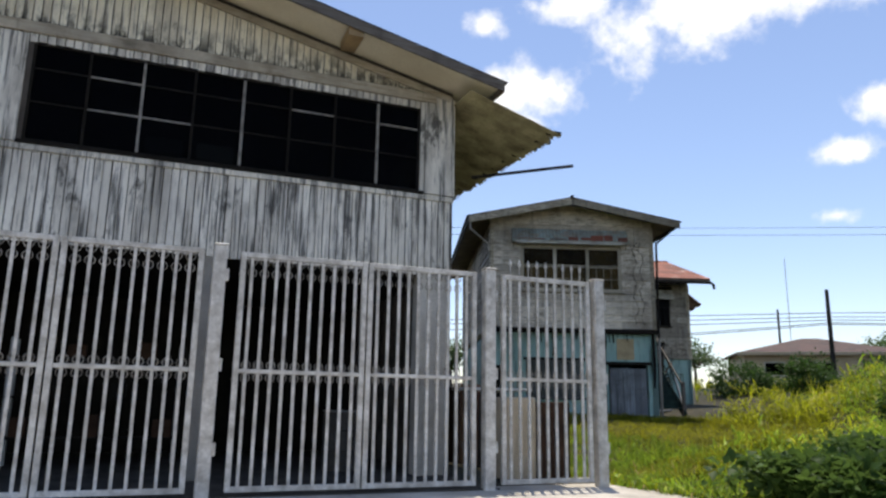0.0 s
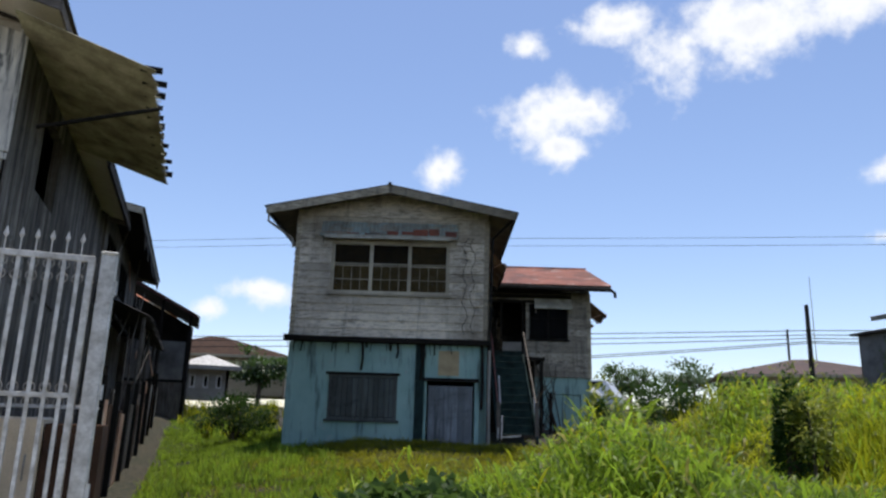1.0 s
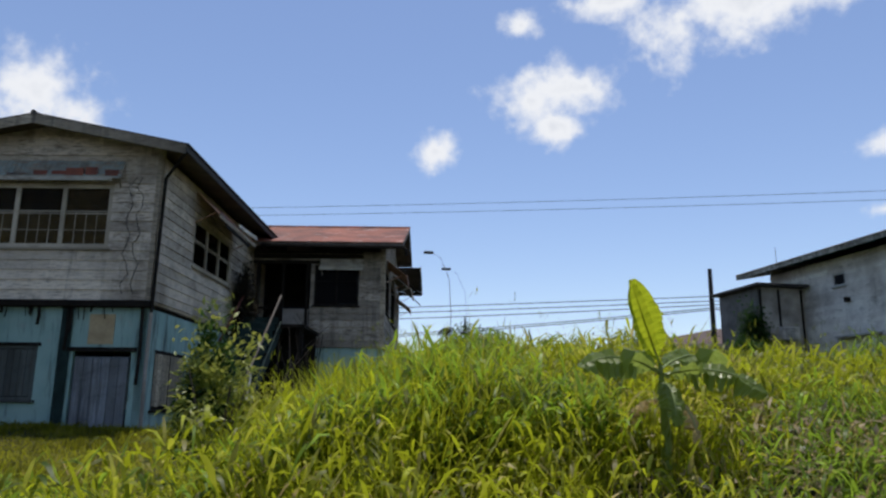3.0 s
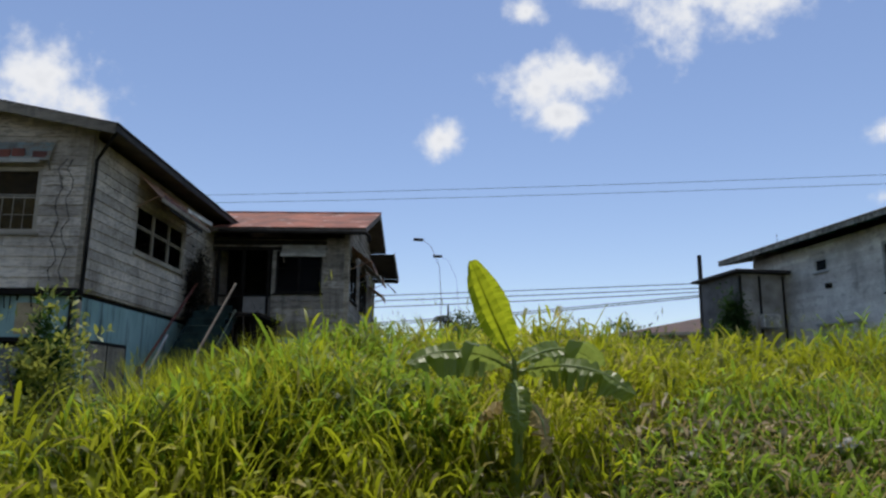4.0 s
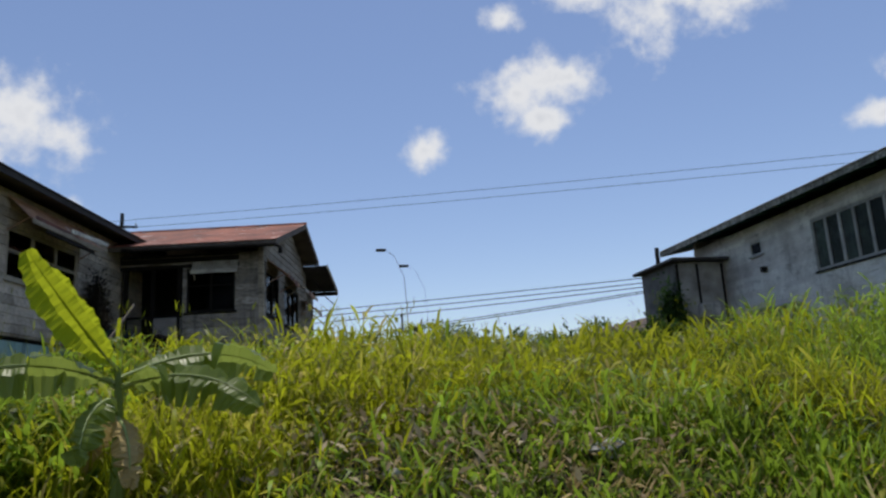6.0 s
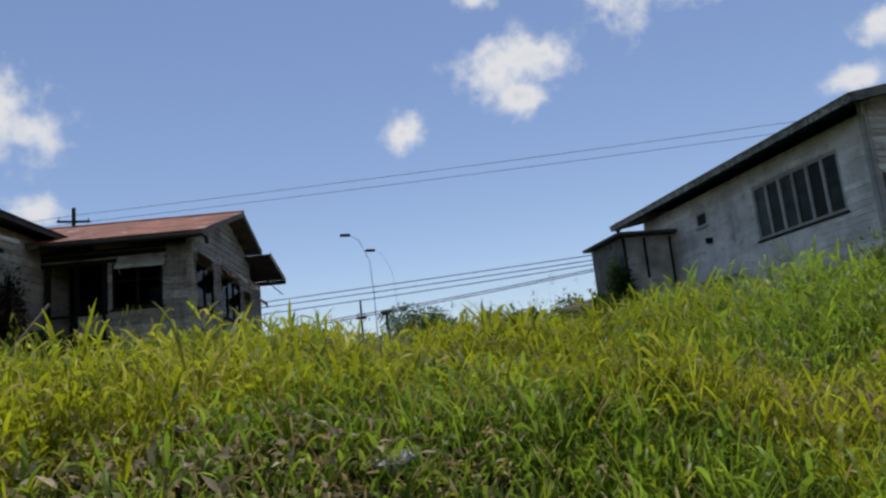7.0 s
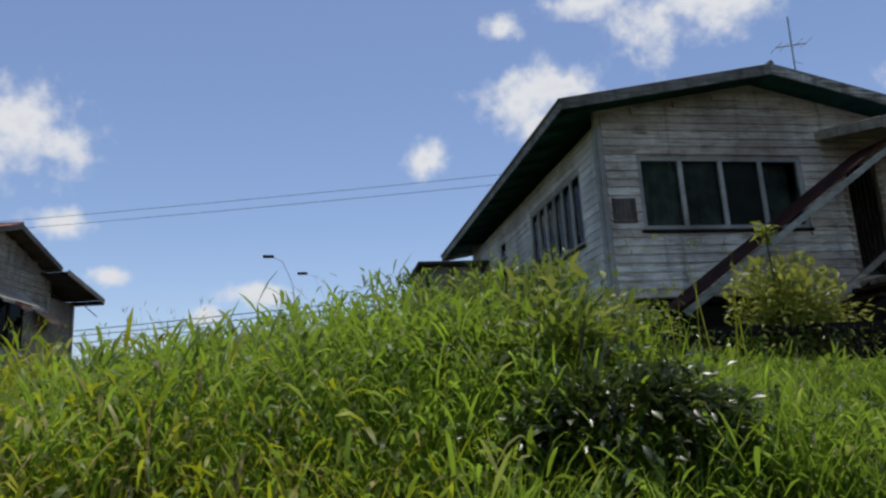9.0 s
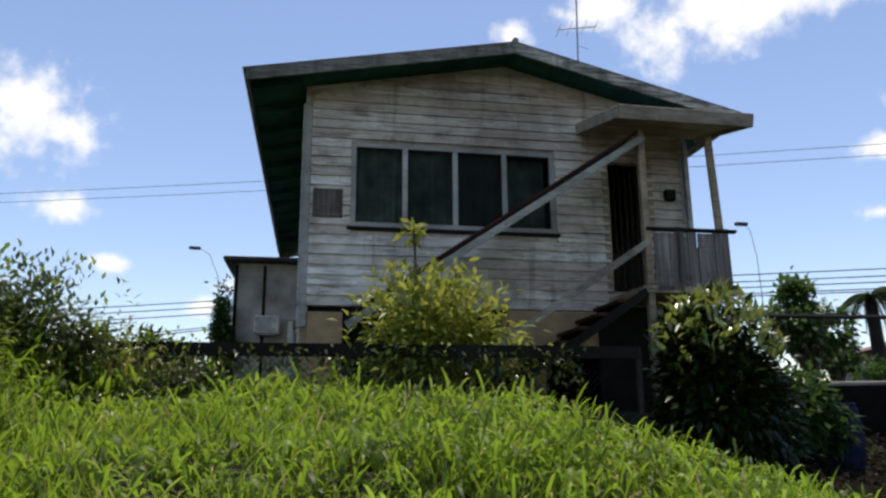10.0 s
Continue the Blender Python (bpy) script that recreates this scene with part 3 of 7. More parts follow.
def corrugated(x0, x1, y0, y1, zf, pitch=0.09, amp=0.012, rag=0.0, rnd=None, step_y=1):
    """A corrugated sheet whose ridges run along y; zf(x, y) its height."""
    n = max(4, int(abs(x1 - x0) / pitch * 4))
    bm, rows = bmesh.new(), []
    for j in range(step_y + 1):
        row = []
        for i in range(n + 1):
            x = x0 + (x1 - x0) * i / n
            y = y0 + (y1 - y0) * j / step_y
            if rag and j == 0:
                y += rag * (rnd.random() - 0.3)
            row.append(bm.verts.new((x, y, zf(x, y) + amp * math.sin(2 * math.pi * (x - x0) / pitch))))
        rows.append(row)
    for a, b in zip(rows, rows[1:]):
        for i in range(n):
            bm.faces.new((a[i], a[i + 1], b[i + 1], b[i]))
    ext = bmesh.ops.extrude_face_region(bm, geom=bm.faces[:])
    for v in ext["geom"]:
        if isinstance(v, bmesh.types.BMVert):
            v.co.z += 0.008
    bmesh.ops.recalc_face_normals(bm, faces=bm.faces[:])
    return bm


def gable_roof(house, xl, xa, xr, zl, za, zr, y0, y1, roof_mat, soffit_mat, barge_mat, deep=0.2, fascia=0.16, swap=None, eave_mat=None):
    """A pitched roof with its ridge along y: two corrugated slopes, boarded soffits, barge boards and eave boards. swap: turns it within its house."""
    q = swap or Matrix()
    for x0, z0 in ((xl, zl), (xr, zr)):
        s = lambda x, y: z0 + (za - z0) * (x - x0) / (xa - x0) + 0.07
        lo, hi = min(x0, xa), max(x0, xa)
        # ridges of the sheet run down the slope: build with y as the run
        t = Matrix(((0, 1, 0, 0), (1, 0, 0, 0), (0, 0, 1, 0), (0, 0, 0, 1)))
        sheet = corrugated(y0 - 0.03, y1, x0 + (0.06 if x0 > xa else -0.06), xa, lambda a, b: s(b, a))
        sheet.transform(t)
        bmesh.ops.recalc_face_normals(sheet, faces=sheet.faces[:])
        part("roof_slope", sheet, roof_mat, house, m=q)
        under = bmesh.new()
        vs = [under.verts.new(p) for p in ((lo, y0, s(lo, 0) - 0.045), (hi, y0, s(hi, 0) - 0.045), (hi, y1, s(hi, 0) - 0.045), (lo, y1, s(lo, 0) - 0.045))]
        under.faces.new(vs)
        for v in bmesh.ops.extrude_face_region(under, geom=under.faces[:])["geom"]:
            if isinstance(v, bmesh.types.BMVert):
                v.co.z += 0.02
        bmesh.ops.recalc_face_normals(under, faces=under.faces[:])
        part("soffit", under, soffit_mat, house, m=q)
        for y in (y0 - 0.012, y1 + 0.012):
            bm = bmesh.new()
            vs = [bm.verts.new((x, yy, z)) for yy in (y - 0.015, y + 0.015) for x, z in ((x0, z0 + 0.06), (xa, za + 0.06), (xa, za + 0.06 - deep), (x0, z0 + 0.06 - deep))]
            for f in ((0, 1, 2, 3), (7, 6, 5, 4), (0, 4, 5, 1), (1, 5, 6, 2), (2, 6, 7, 3), (3, 7, 4, 0)):
                bm.faces.new([vs[i] for i in f])
            bmesh.ops.recalc_face_normals(bm, faces=bm.faces[:])
            part("barge_board", bm, barge_mat, house, m=q)
        part("eave_board", box_bm(x0 - 0.013, x0 + 0.013, y0, y1, z0 + 0.05 - fascia, z0 + 0.05), eave_mat or barge_mat, house, m=q)
    part("ridge_cap", tube_bm([(xa, y0 - 0.04, za + 0.085), (xa, y1, za + 0.085)], 0.05, 8), roof_mat, house, m=q)


def blades(rnd, xy, z, height, width, lean, segs=2, curl=0.6, face=None):
    """Grass or leaf blades as arrays: roots, heights, widths; every blade bends over in its own direction."""
    n = len(xy)
    h, w = np.asarray(height), np.asarray(width)
    az = rnd.uniform(0, 2 * np.pi, n) if face is None else face
    out = np.stack([np.cos(az), np.sin(az)], 1)
    side = np.stack([-np.sin(az), np.cos(az)], 1)
    bend = rnd.uniform(0.3, 1.0, n) * lean
    levels = []
    for k in range(segs + 1):
        f = k / segs
        rise = h * (f - 0.35 * bend * f * f)
        reach = h * bend * f ** (1 + curl)
        wk = w * (1.0 if k == 0 else (1 - f) ** 0.6 if k < segs else 0.0)
        base = xy + out * reach[:, None]
        zz = z + rise
        if k < segs:
            levels.append(np.concatenate([base - side * wk[:, None] / 2, zz[:, None]], 1))
            levels.append(np.concatenate([base + side * wk[:, None] / 2, zz[:, None]], 1))
        else:
            levels.append(np.concatenate([base, zz[:, None]], 1))
    per = 2 * segs + 1
    verts = np.stack(levels, 1).reshape(-1, 3)
    root = np.arange(n)[:, None] * per
    tris = []
    for k in range(segs - 1):
        a = 2 * k
        tris += [(a, a + 1, a + 3), (a, a + 3, a + 2)]
    a = 2 * (segs - 1)
    tris.append((a, a + 1, a + 2))
    faces = (root[:, None, :] + np.array(tris)[None]).reshape(-1, 3)
    return verts, faces


def leafy_grass(rnd, x, y, z, tall, length, width):
    """Single arching leaves that spring from unseen stems at any height up to tall."""
    n = len(x)
    az = rnd.uniform(0, 2 * np.pi, n)
    d = np.stack([np.cos(az), np.sin(az), np.zeros(n)], 1)
    s = np.stack([-np.sin(az), np.cos(az), rnd.normal(0, 0.35, n)], 1)
    L = length * rnd.uniform(0.6, 1.35, n)
    W = width * rnd.uniform(0.6, 1.4, n)
    p = np.stack([x, y, z + tall * rnd.uniform(0.0, 1.0, n) ** 0.8 - 0.05], 1)
    rise = rnd.uniform(0.3, 2.2, n)
    drop = rnd.uniform(0.5, 1.6, n)
    vs = []
    for f, w in ((0.0, 0.35), (0.38, 1.0), (0.72, 0.75)):
        c = p + d * (L * f)[:, None]
        c[:, 2] += L * (rise * f - drop * f * f)
        vs += [c - s * (W * w / 2)[:, None], c + s * (W * w / 2)[:, None]]
    tip = p + d * L[:, None]
    tip[:, 2] += L * (rise - drop)
    v = np.stack(vs + [tip], 1)
    f = np.arange(n)[:, None, None] * 7 + np.array([(0, 1, 3), (0, 3, 2), (2, 3, 5), (2, 5, 4), (4, 5, 6)])[None]
    return v.reshape(-1, 3), f.reshape(-1, 3)


def leaf_cloud(rnd, centres, normals_out, length, width, droop=0.25):
    """Folded leaves of four triangles each at the given places, pointing roughly outwards."""
    n = len(centres)
    d = normals_out + rnd.normal(0, 0.55, (n, 3))
    d[:, 2] -= droop
    d /= np.linalg.norm(d, axis=1)[:, None]
    s = np.cross(d, rnd.normal(0, 1, (n, 3)) * 0.4 + (0, 0, 1))
    s /= np.linalg.norm(s, axis=1)[:, None] + 1e-9
    u = np.cross(s, d)
    L = (length * rnd.uniform(0.6, 1.3, n))[:, None]
    W = (width * rnd.uniform(0.7, 1.2, n))[:, None]
    p = centres
    v = np.stack([p, p + d * L * 0.45 + s * W / 2 + u * W * 0.2, p + d * L * 0.5, p + d * L * 0.45 - s * W / 2 + u * W * 0.2, p + d * L - u * L * 0.12], 1)
    f = np.arange(n)[:, None, None] * 5 + np.array([(0, 1, 2), (0, 2, 3), (1, 4, 2), (2, 4, 3)])[None]
    return v.reshape(-1, 3), f.reshape(-1, 3)


def stack(parts):
    vs, fs, off = [], [], 0
    for v, f in parts:
        vs.append(v)
        fs.append(f + off)
        off += len(v)
    return np.concatenate(vs), np.concatenate(fs)


def shrub(name, label, category, x, y, z, rx, ry, rz, leaves, length, width, mats, rnd, group="", gaps=0.35, stems=7, tops=None, spread=1.0):
    """A bush: stems from the ground, and clumps of leaves with an uneven outline. mats: leaf material, stem material, optional bright tips."""
    t = thing(name, label, category, pose(x, y, z), group)
    bm = bmesh.new()
    for i in range(stems):
        a, r = rnd.uniform(0, 6.28), rnd.uniform(0.3, 0.8)
        end = Vector((rx * r * math.cos(a), ry * r * math.sin(a), rz * rnd.uniform(0.7, 1.7)))
        tube(bm, [(0.1 * math.cos(a), 0.1 * math.sin(a), -0.1), end * 0.5 + Vector((0, 0, 0.12 * rz)), end], [0.025, 0.016, 0.006], 5)
    part("stem", bm, mats[1], t)
    clumps = max(14, int(leaves / 90))
    cs = rnd.normal(0, 1, (clumps, 3))
    cs /= np.linalg.norm(cs, axis=1)[:, None]
    cs *= rnd.uniform(0.45, 1.0, clumps)[:, None] ** 0.6
    cs[:, 2] = np.abs(cs[:, 2]) * 1.6 - 0.55
    size = rnd.uniform(0.14, 0.36, clumps) * spread
    pick = rnd.integers(0, clumps, leaves)
    off = rnd.normal(0, 1, (leaves, 3)) * size[pick][:, None]
    local = cs[pick] + off
    out = local / (np.linalg.norm(local, axis=1)[:, None] + 1e-6)
    places = local * (rx, ry, rz) * 0.8 + (0, 0, rz * 0.95)
    keep = places[:, 2] > 0.03
    v, f = leaf_cloud(rnd, places[keep], out[keep], length, width)
    ob = new("foliage", raw_mesh("foliage", v, f, mats[0]))
    ob.parent = t
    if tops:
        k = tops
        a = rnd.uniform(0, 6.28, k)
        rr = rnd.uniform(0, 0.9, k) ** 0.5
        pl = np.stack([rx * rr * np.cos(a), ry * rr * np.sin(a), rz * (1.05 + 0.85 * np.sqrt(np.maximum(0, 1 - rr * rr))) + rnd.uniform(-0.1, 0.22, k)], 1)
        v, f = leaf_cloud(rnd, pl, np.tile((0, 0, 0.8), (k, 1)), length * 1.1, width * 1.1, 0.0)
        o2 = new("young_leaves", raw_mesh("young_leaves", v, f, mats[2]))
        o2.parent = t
    return t


# ---------------------------------------------------------------- ground


def ss(a, b, v):
    t = np.clip((np.asarray(v, float) - a) / (b - a), 0, 1)
    return t * t * (3 - 2 * t)


def road_edge(x):
    return 0.35 + 1.9 * ss(11, 17, x) + 0.35 * ss(17, 34, x)


def ground_z(x, y):
    x, y = np.asarray(x, float), np.asarray(y, float)
    road = np.clip(0.025 * x, -0.3, 0.85)
    lot = 0.45 + 0.4 * ss(6.2, 12, x) + 0.55 * ss(13.8, 17.5, x) + 0.25 * ss(22, 32, x)
    rise = 0.08 * np.clip(y - 4, 0, 5) * ss(13.5, 17.5, x) + 0.4 * ss(8, 16, y) * ss(6.2, 8, x) * (1 - ss(13, 16, x))
    rise -= 0.8 * ss(31.5, 36.8, x) * (1 - ss(7.6, 10, y))
    rise += 0.05 * np.clip(y - 12, 0, 22) * (1 - ss(5.5, 8.0, x))
    rise -= 0.32 * ss(10, 15, y) * ss(13.5, 17.5, x) * (1 - ss(20, 25, x))
    far = 0.038 * np.clip(y - 17, 0, 40)
    bumps = 0.06 * np.sin(1.3 * x + 0.4 * y) * np.sin(0.9 * y - 0.5 * x) * ss(6, 10, x)
    top = lot + rise + far + bumps
    e = road_edge(x)
    return road + (top - road) * ss(e, e + 2.6, y)


def ground_sheet():
    xs = np.unique(np.concatenate([np.linspace(-900, -60, 13), np.linspace(-60, -4, 23), np.linspace(-4, 46, 151), np.linspace(46, 120, 26), np.linspace(120, 900, 13)]))
    ys = np.unique(np.concatenate([np.linspace(-900, -30, 13), np.linspace(-30, -3, 10), np.linspace(-3, 22, 84), np.linspace(22, 90, 24), np.linspace(90, 1200, 13)]))
    X, Y = np.meshgrid(xs, ys)
    v = np.stack([X, Y, ground_z(X, Y)], -1).reshape(-1, 3)
    nx = len(xs)
    i = (np.arange(len(ys) - 1)[:, None] * nx + np.arange(nx - 1)[None]).ravel()
    f = np.stack([i, i + 1, i + nx + 1, i + nx], 1)
    g = new("ground", raw_mesh("ground", v, f, M_SOIL, True))
    tagged(g, "grassy earth that rises from the road to the house lots", "ground", kind="structure")
    # the road that the walk follows
    xs = np.linspace(-300, 340, 321)
    y1 = road_edge(xs) + 0.2
    y0 = y1 - 7.0
    z = np.clip(0.025 * xs, -0.3, 0.85) + 0.02
    v = np.concatenate([np.stack([xs, y0, z], 1), np.stack([xs, y1, z + 0.0], 1)])
    n = len(xs)
    i = np.arange(n - 1)
    r = new("road", raw_mesh("road", v, np.stack([i, i + 1, i + n + 1, i + n], 1), M_TAR))
    tagged(r, "worn dark asphalt road along the lots", "road", kind="structure")
    # concrete apron before the gate
    apron = tagged(part("pavement", box_bm(-6.9, 6.36, 1.22, 6.9, 0.1, 0.44), M_SOIL), "stained concrete apron before the gate", "pavement", kind="structure")
    lift = random.Random(4)
    for k in range(7):
        for y0 in (1.2, 4.06):
            part("slab", box_bm(-6.9 + 1.9 * k, -5.02 + 1.9 * k, y0, y0 + 2.84, 0.12, 0.46 + lift.uniform(0, 0.008), bevel=0.008), M_CONC, apron)


ground_sheet()

# ---------------------------------------------------------------- house with the peeling white front (behind the gate)


def slope(x, xl, xa, xr, zl, za, zr):
    return zl + (za - zl) * (x - xl) / (xa - xl) if x < xa else zr + (za - zr) * (x - xr) / (xa - xr)


def roofline(a, b, rl, up=0.01):
    """The upper corners of a gable wall from x = b back to x = a."""
    return [(b, slope(b, *rl) + up), (rl[1], rl[4] + up), (a, slope(a, *rl) + up)]


def white_house():
    rnd = random.Random(11)
    h = thing("house", "two-storey wooden house with peeling white upright boards", "house", pose(0, 8.21, 0.46))
    Z = -0.46                                         # heights below are world heights
    xl, xa, xr, zl, za, zr = -6.6, -0.6, 5.35, 6.2, 7.52, 6.2
    top = lambda x: slope(x, xl, xa, xr, zl + Z, za + Z, zr + Z) - 0.1
    holes = [(-1.44, 3.95, 4.68 + Z, 6.06 + Z), (-5.3, -2.2, 4.68 + Z, 6.06 + Z)]
    front = part("wall", wall_bm(-5.6, 4.5, 3.42 + Z, 6.28 + Z, holes, 0.12, roofline(-5.6, 4.5, (xl, xa, xr, zl + Z, za + Z, zr + Z))), M_A_SIDE, h, m=wall_frame(0, 0, 0))
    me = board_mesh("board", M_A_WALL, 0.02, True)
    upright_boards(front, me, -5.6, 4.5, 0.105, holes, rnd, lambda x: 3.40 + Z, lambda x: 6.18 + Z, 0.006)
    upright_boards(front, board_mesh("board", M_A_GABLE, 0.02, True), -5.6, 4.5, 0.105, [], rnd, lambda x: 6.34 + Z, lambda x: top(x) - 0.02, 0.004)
    for x0, x1 in ((-5.55, xa), (xa, 4.45)):
        part("frieze_board", beam_bm((x0, -0.045, slope(x0, xl, xa, xr, zl + Z, za + Z, zr + Z) - 0.13), (x1, -0.045, slope(x1, xl, xa, xr, zl + Z, za + Z, zr + Z) - 0.13), 0.03, 0.11), M_A_TRIM, h, "stained board along the slope of the gable")
    # trim over and under the window band, corner boards
    part("head_board", box_bm(-5.6, 4.2, -0.06, -0.02, 6.16 + Z, 6.32 + Z, bevel=0.008), M_A_TRIM, h)
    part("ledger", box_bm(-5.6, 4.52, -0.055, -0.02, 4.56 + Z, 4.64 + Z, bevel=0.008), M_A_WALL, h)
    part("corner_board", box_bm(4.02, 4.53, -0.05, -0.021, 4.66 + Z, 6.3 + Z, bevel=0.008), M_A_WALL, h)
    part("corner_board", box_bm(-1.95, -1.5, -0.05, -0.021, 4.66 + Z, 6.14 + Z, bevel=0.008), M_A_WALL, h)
    win = window(h, wall_frame(-1.44, 0.02, 0) @ pose(0, 0, 4.69 + Z), 5.39, 1.36, 8, (0.40, 0.74), M_DARK, M_GLASS_DARK, "wide band of dark grimy panes, some patched", 0.036, sill=True)
    for ob in win.children:
        if (ob.name.startswith("mullion") and rnd.random() < 0.45) or (ob.name.startswith("glazing_bar") and rnd.random() < 0.3):
            ob.data.materials[0] = M_SCROLL
    window(h, wall_frame(-5.3, 0.02, 0) @ pose(0, 0, 4.69 + Z), 3.1, 1.36, 4, (0.40, 0.74), M_DARK, M_GLASS_DARK, "dark grimy panes", 0.045)
    for i, j, mat in ((2, 0, M_PLASTER), (3, 0, M_BEIGE), (1, 1, M_DARK)):
        a = 0.05 + i * 0.668
        part("patch_panel", box_bm(a + 0.06, a + 0.55, 0.012, 0.024, 0.06 + j * 0.55, 0.30 + j * 0.6), mat, win)
    # side walls and back
    for x, d in ((4.5, 90), (-5.6, -90)):
        w = part("wall", wall_bm(0, 9.0, 3.42 + Z, 6.28 + Z, [(1.6, 3.0, 4.7 + Z, 5.9 + Z)] if d > 0 else [], 0.12), M_A_SIDE, h, m=wall_frame(x, 0 if d > 0 else 9.0, d))
        upright_boards(w, board_mesh("board", M_A_SIDE, 0.02, True), 0, 9.0, 0.2, [(1.6, 3.0, 4.7 + Z, 5.9 + Z)] if d > 0 else [], rnd, lambda x: 3.40 + Z + rnd.uniform(-0.1, 0.05), lambda x: 6.25 + Z, 0.03)
    part("wall", wall_bm(-5.6, 4.5, 0, 6.28 + Z, [], 0.12, roofline(-5.6, 4.5, (xl, xa, xr, zl + Z, za + Z, zr + Z))), M_A_SIDE, h, m=wall_frame(0, 9.0, 0))
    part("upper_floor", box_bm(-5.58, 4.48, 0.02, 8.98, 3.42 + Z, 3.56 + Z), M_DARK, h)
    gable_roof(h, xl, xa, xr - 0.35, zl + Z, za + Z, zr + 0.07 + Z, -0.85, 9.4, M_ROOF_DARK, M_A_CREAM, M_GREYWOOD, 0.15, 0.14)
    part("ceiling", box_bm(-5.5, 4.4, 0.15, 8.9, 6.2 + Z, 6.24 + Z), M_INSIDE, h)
    for x in (2.55, -0.35):
        part("block", box_bm(x, x + 0.22, -0.83, -0.3, slope(x, xl, xa, xr, zl, za, zr) - 0.2 + Z, slope(x, xl, xa, xr, zl, za, zr) - 0.06 + Z), M_BLOCK, h)
    # sagging side eave of bare sheet, ragged along its edge
    def sag(x, y):
        return 6.18 + Z - 0.30 * (x - 4.5) + 0.02 * y
    sheet = corrugated(-0.72, 4.2, 6.05, 4.5, lambda a, b: sag(b, a), 0.12, 0.016, 0.09, rnd, 3)
    sheet.transform(Matrix(((0, 1, 0, 0), (1, 0, 0, 0), (0, 0, 1, 0), (0, 0, 0, 1))))
    bmesh.ops.recalc_face_normals(sheet, faces=sheet.faces[:])
    part("sagging_eave_sheet", sheet, M_SOFFIT_A, h, "stained sheet eave with a ragged edge")
    for k in range(12):
        y = -0.6 + 0.4 * k
        part("batten_end", box_bm(5.9, 6.05 + rnd.uniform(0, 0.15), y, y + 0.05, sag(6.0, y) + 0.015, sag(6.0, y) + 0.06 + rnd.uniform(0, 0.05)), M_DARK, h)
    part("loose_rod", tube_bm([(4.8, -0.1, 5.0 + Z), (6.2, -0.85, 5.16 + Z)], 0.025, 6), M_DARK, h)
    gut = bmesh.new()
    beam(gut, (5.06, 4.3, 6.1 + Z), (5.06, 9.3, 6.1 + Z), 0.05, 0.16)
    part("eave_board", gut, M_DARK, h)
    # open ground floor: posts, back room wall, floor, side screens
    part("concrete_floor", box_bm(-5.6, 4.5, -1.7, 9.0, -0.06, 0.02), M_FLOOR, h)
    for x in (-5.5, -2.2, 1.0):
        part("post", box_bm(x - 0.12, x + 0.12, 0.0, 0.24, 0.02, 3.41 + Z, bevel=0.01), M_PLASTER, h)
    part("corner_pier", box_bm(4.0, 4.5, -0.02, 0.3, 0.02, 3.41 + Z, bevel=0.012), M_CONC, h, "stained concrete corner pier")
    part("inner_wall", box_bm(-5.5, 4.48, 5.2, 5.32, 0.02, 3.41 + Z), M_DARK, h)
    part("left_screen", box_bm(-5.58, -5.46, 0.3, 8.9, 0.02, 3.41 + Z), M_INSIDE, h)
    w = part("wall", wall_bm(0, 8.5, 0.02, 3.41 + Z, [], 0.1), M_A_SIDE, h, m=wall_frame(4.5, 0.35, 90))
    upright_boards(w, board_mesh("board", M_A_SIDE, 0.02, True), 0, 8.5, 0.18, [], rnd, lambda x: 0.05, lambda x: 2.8, 0.1)
    return h


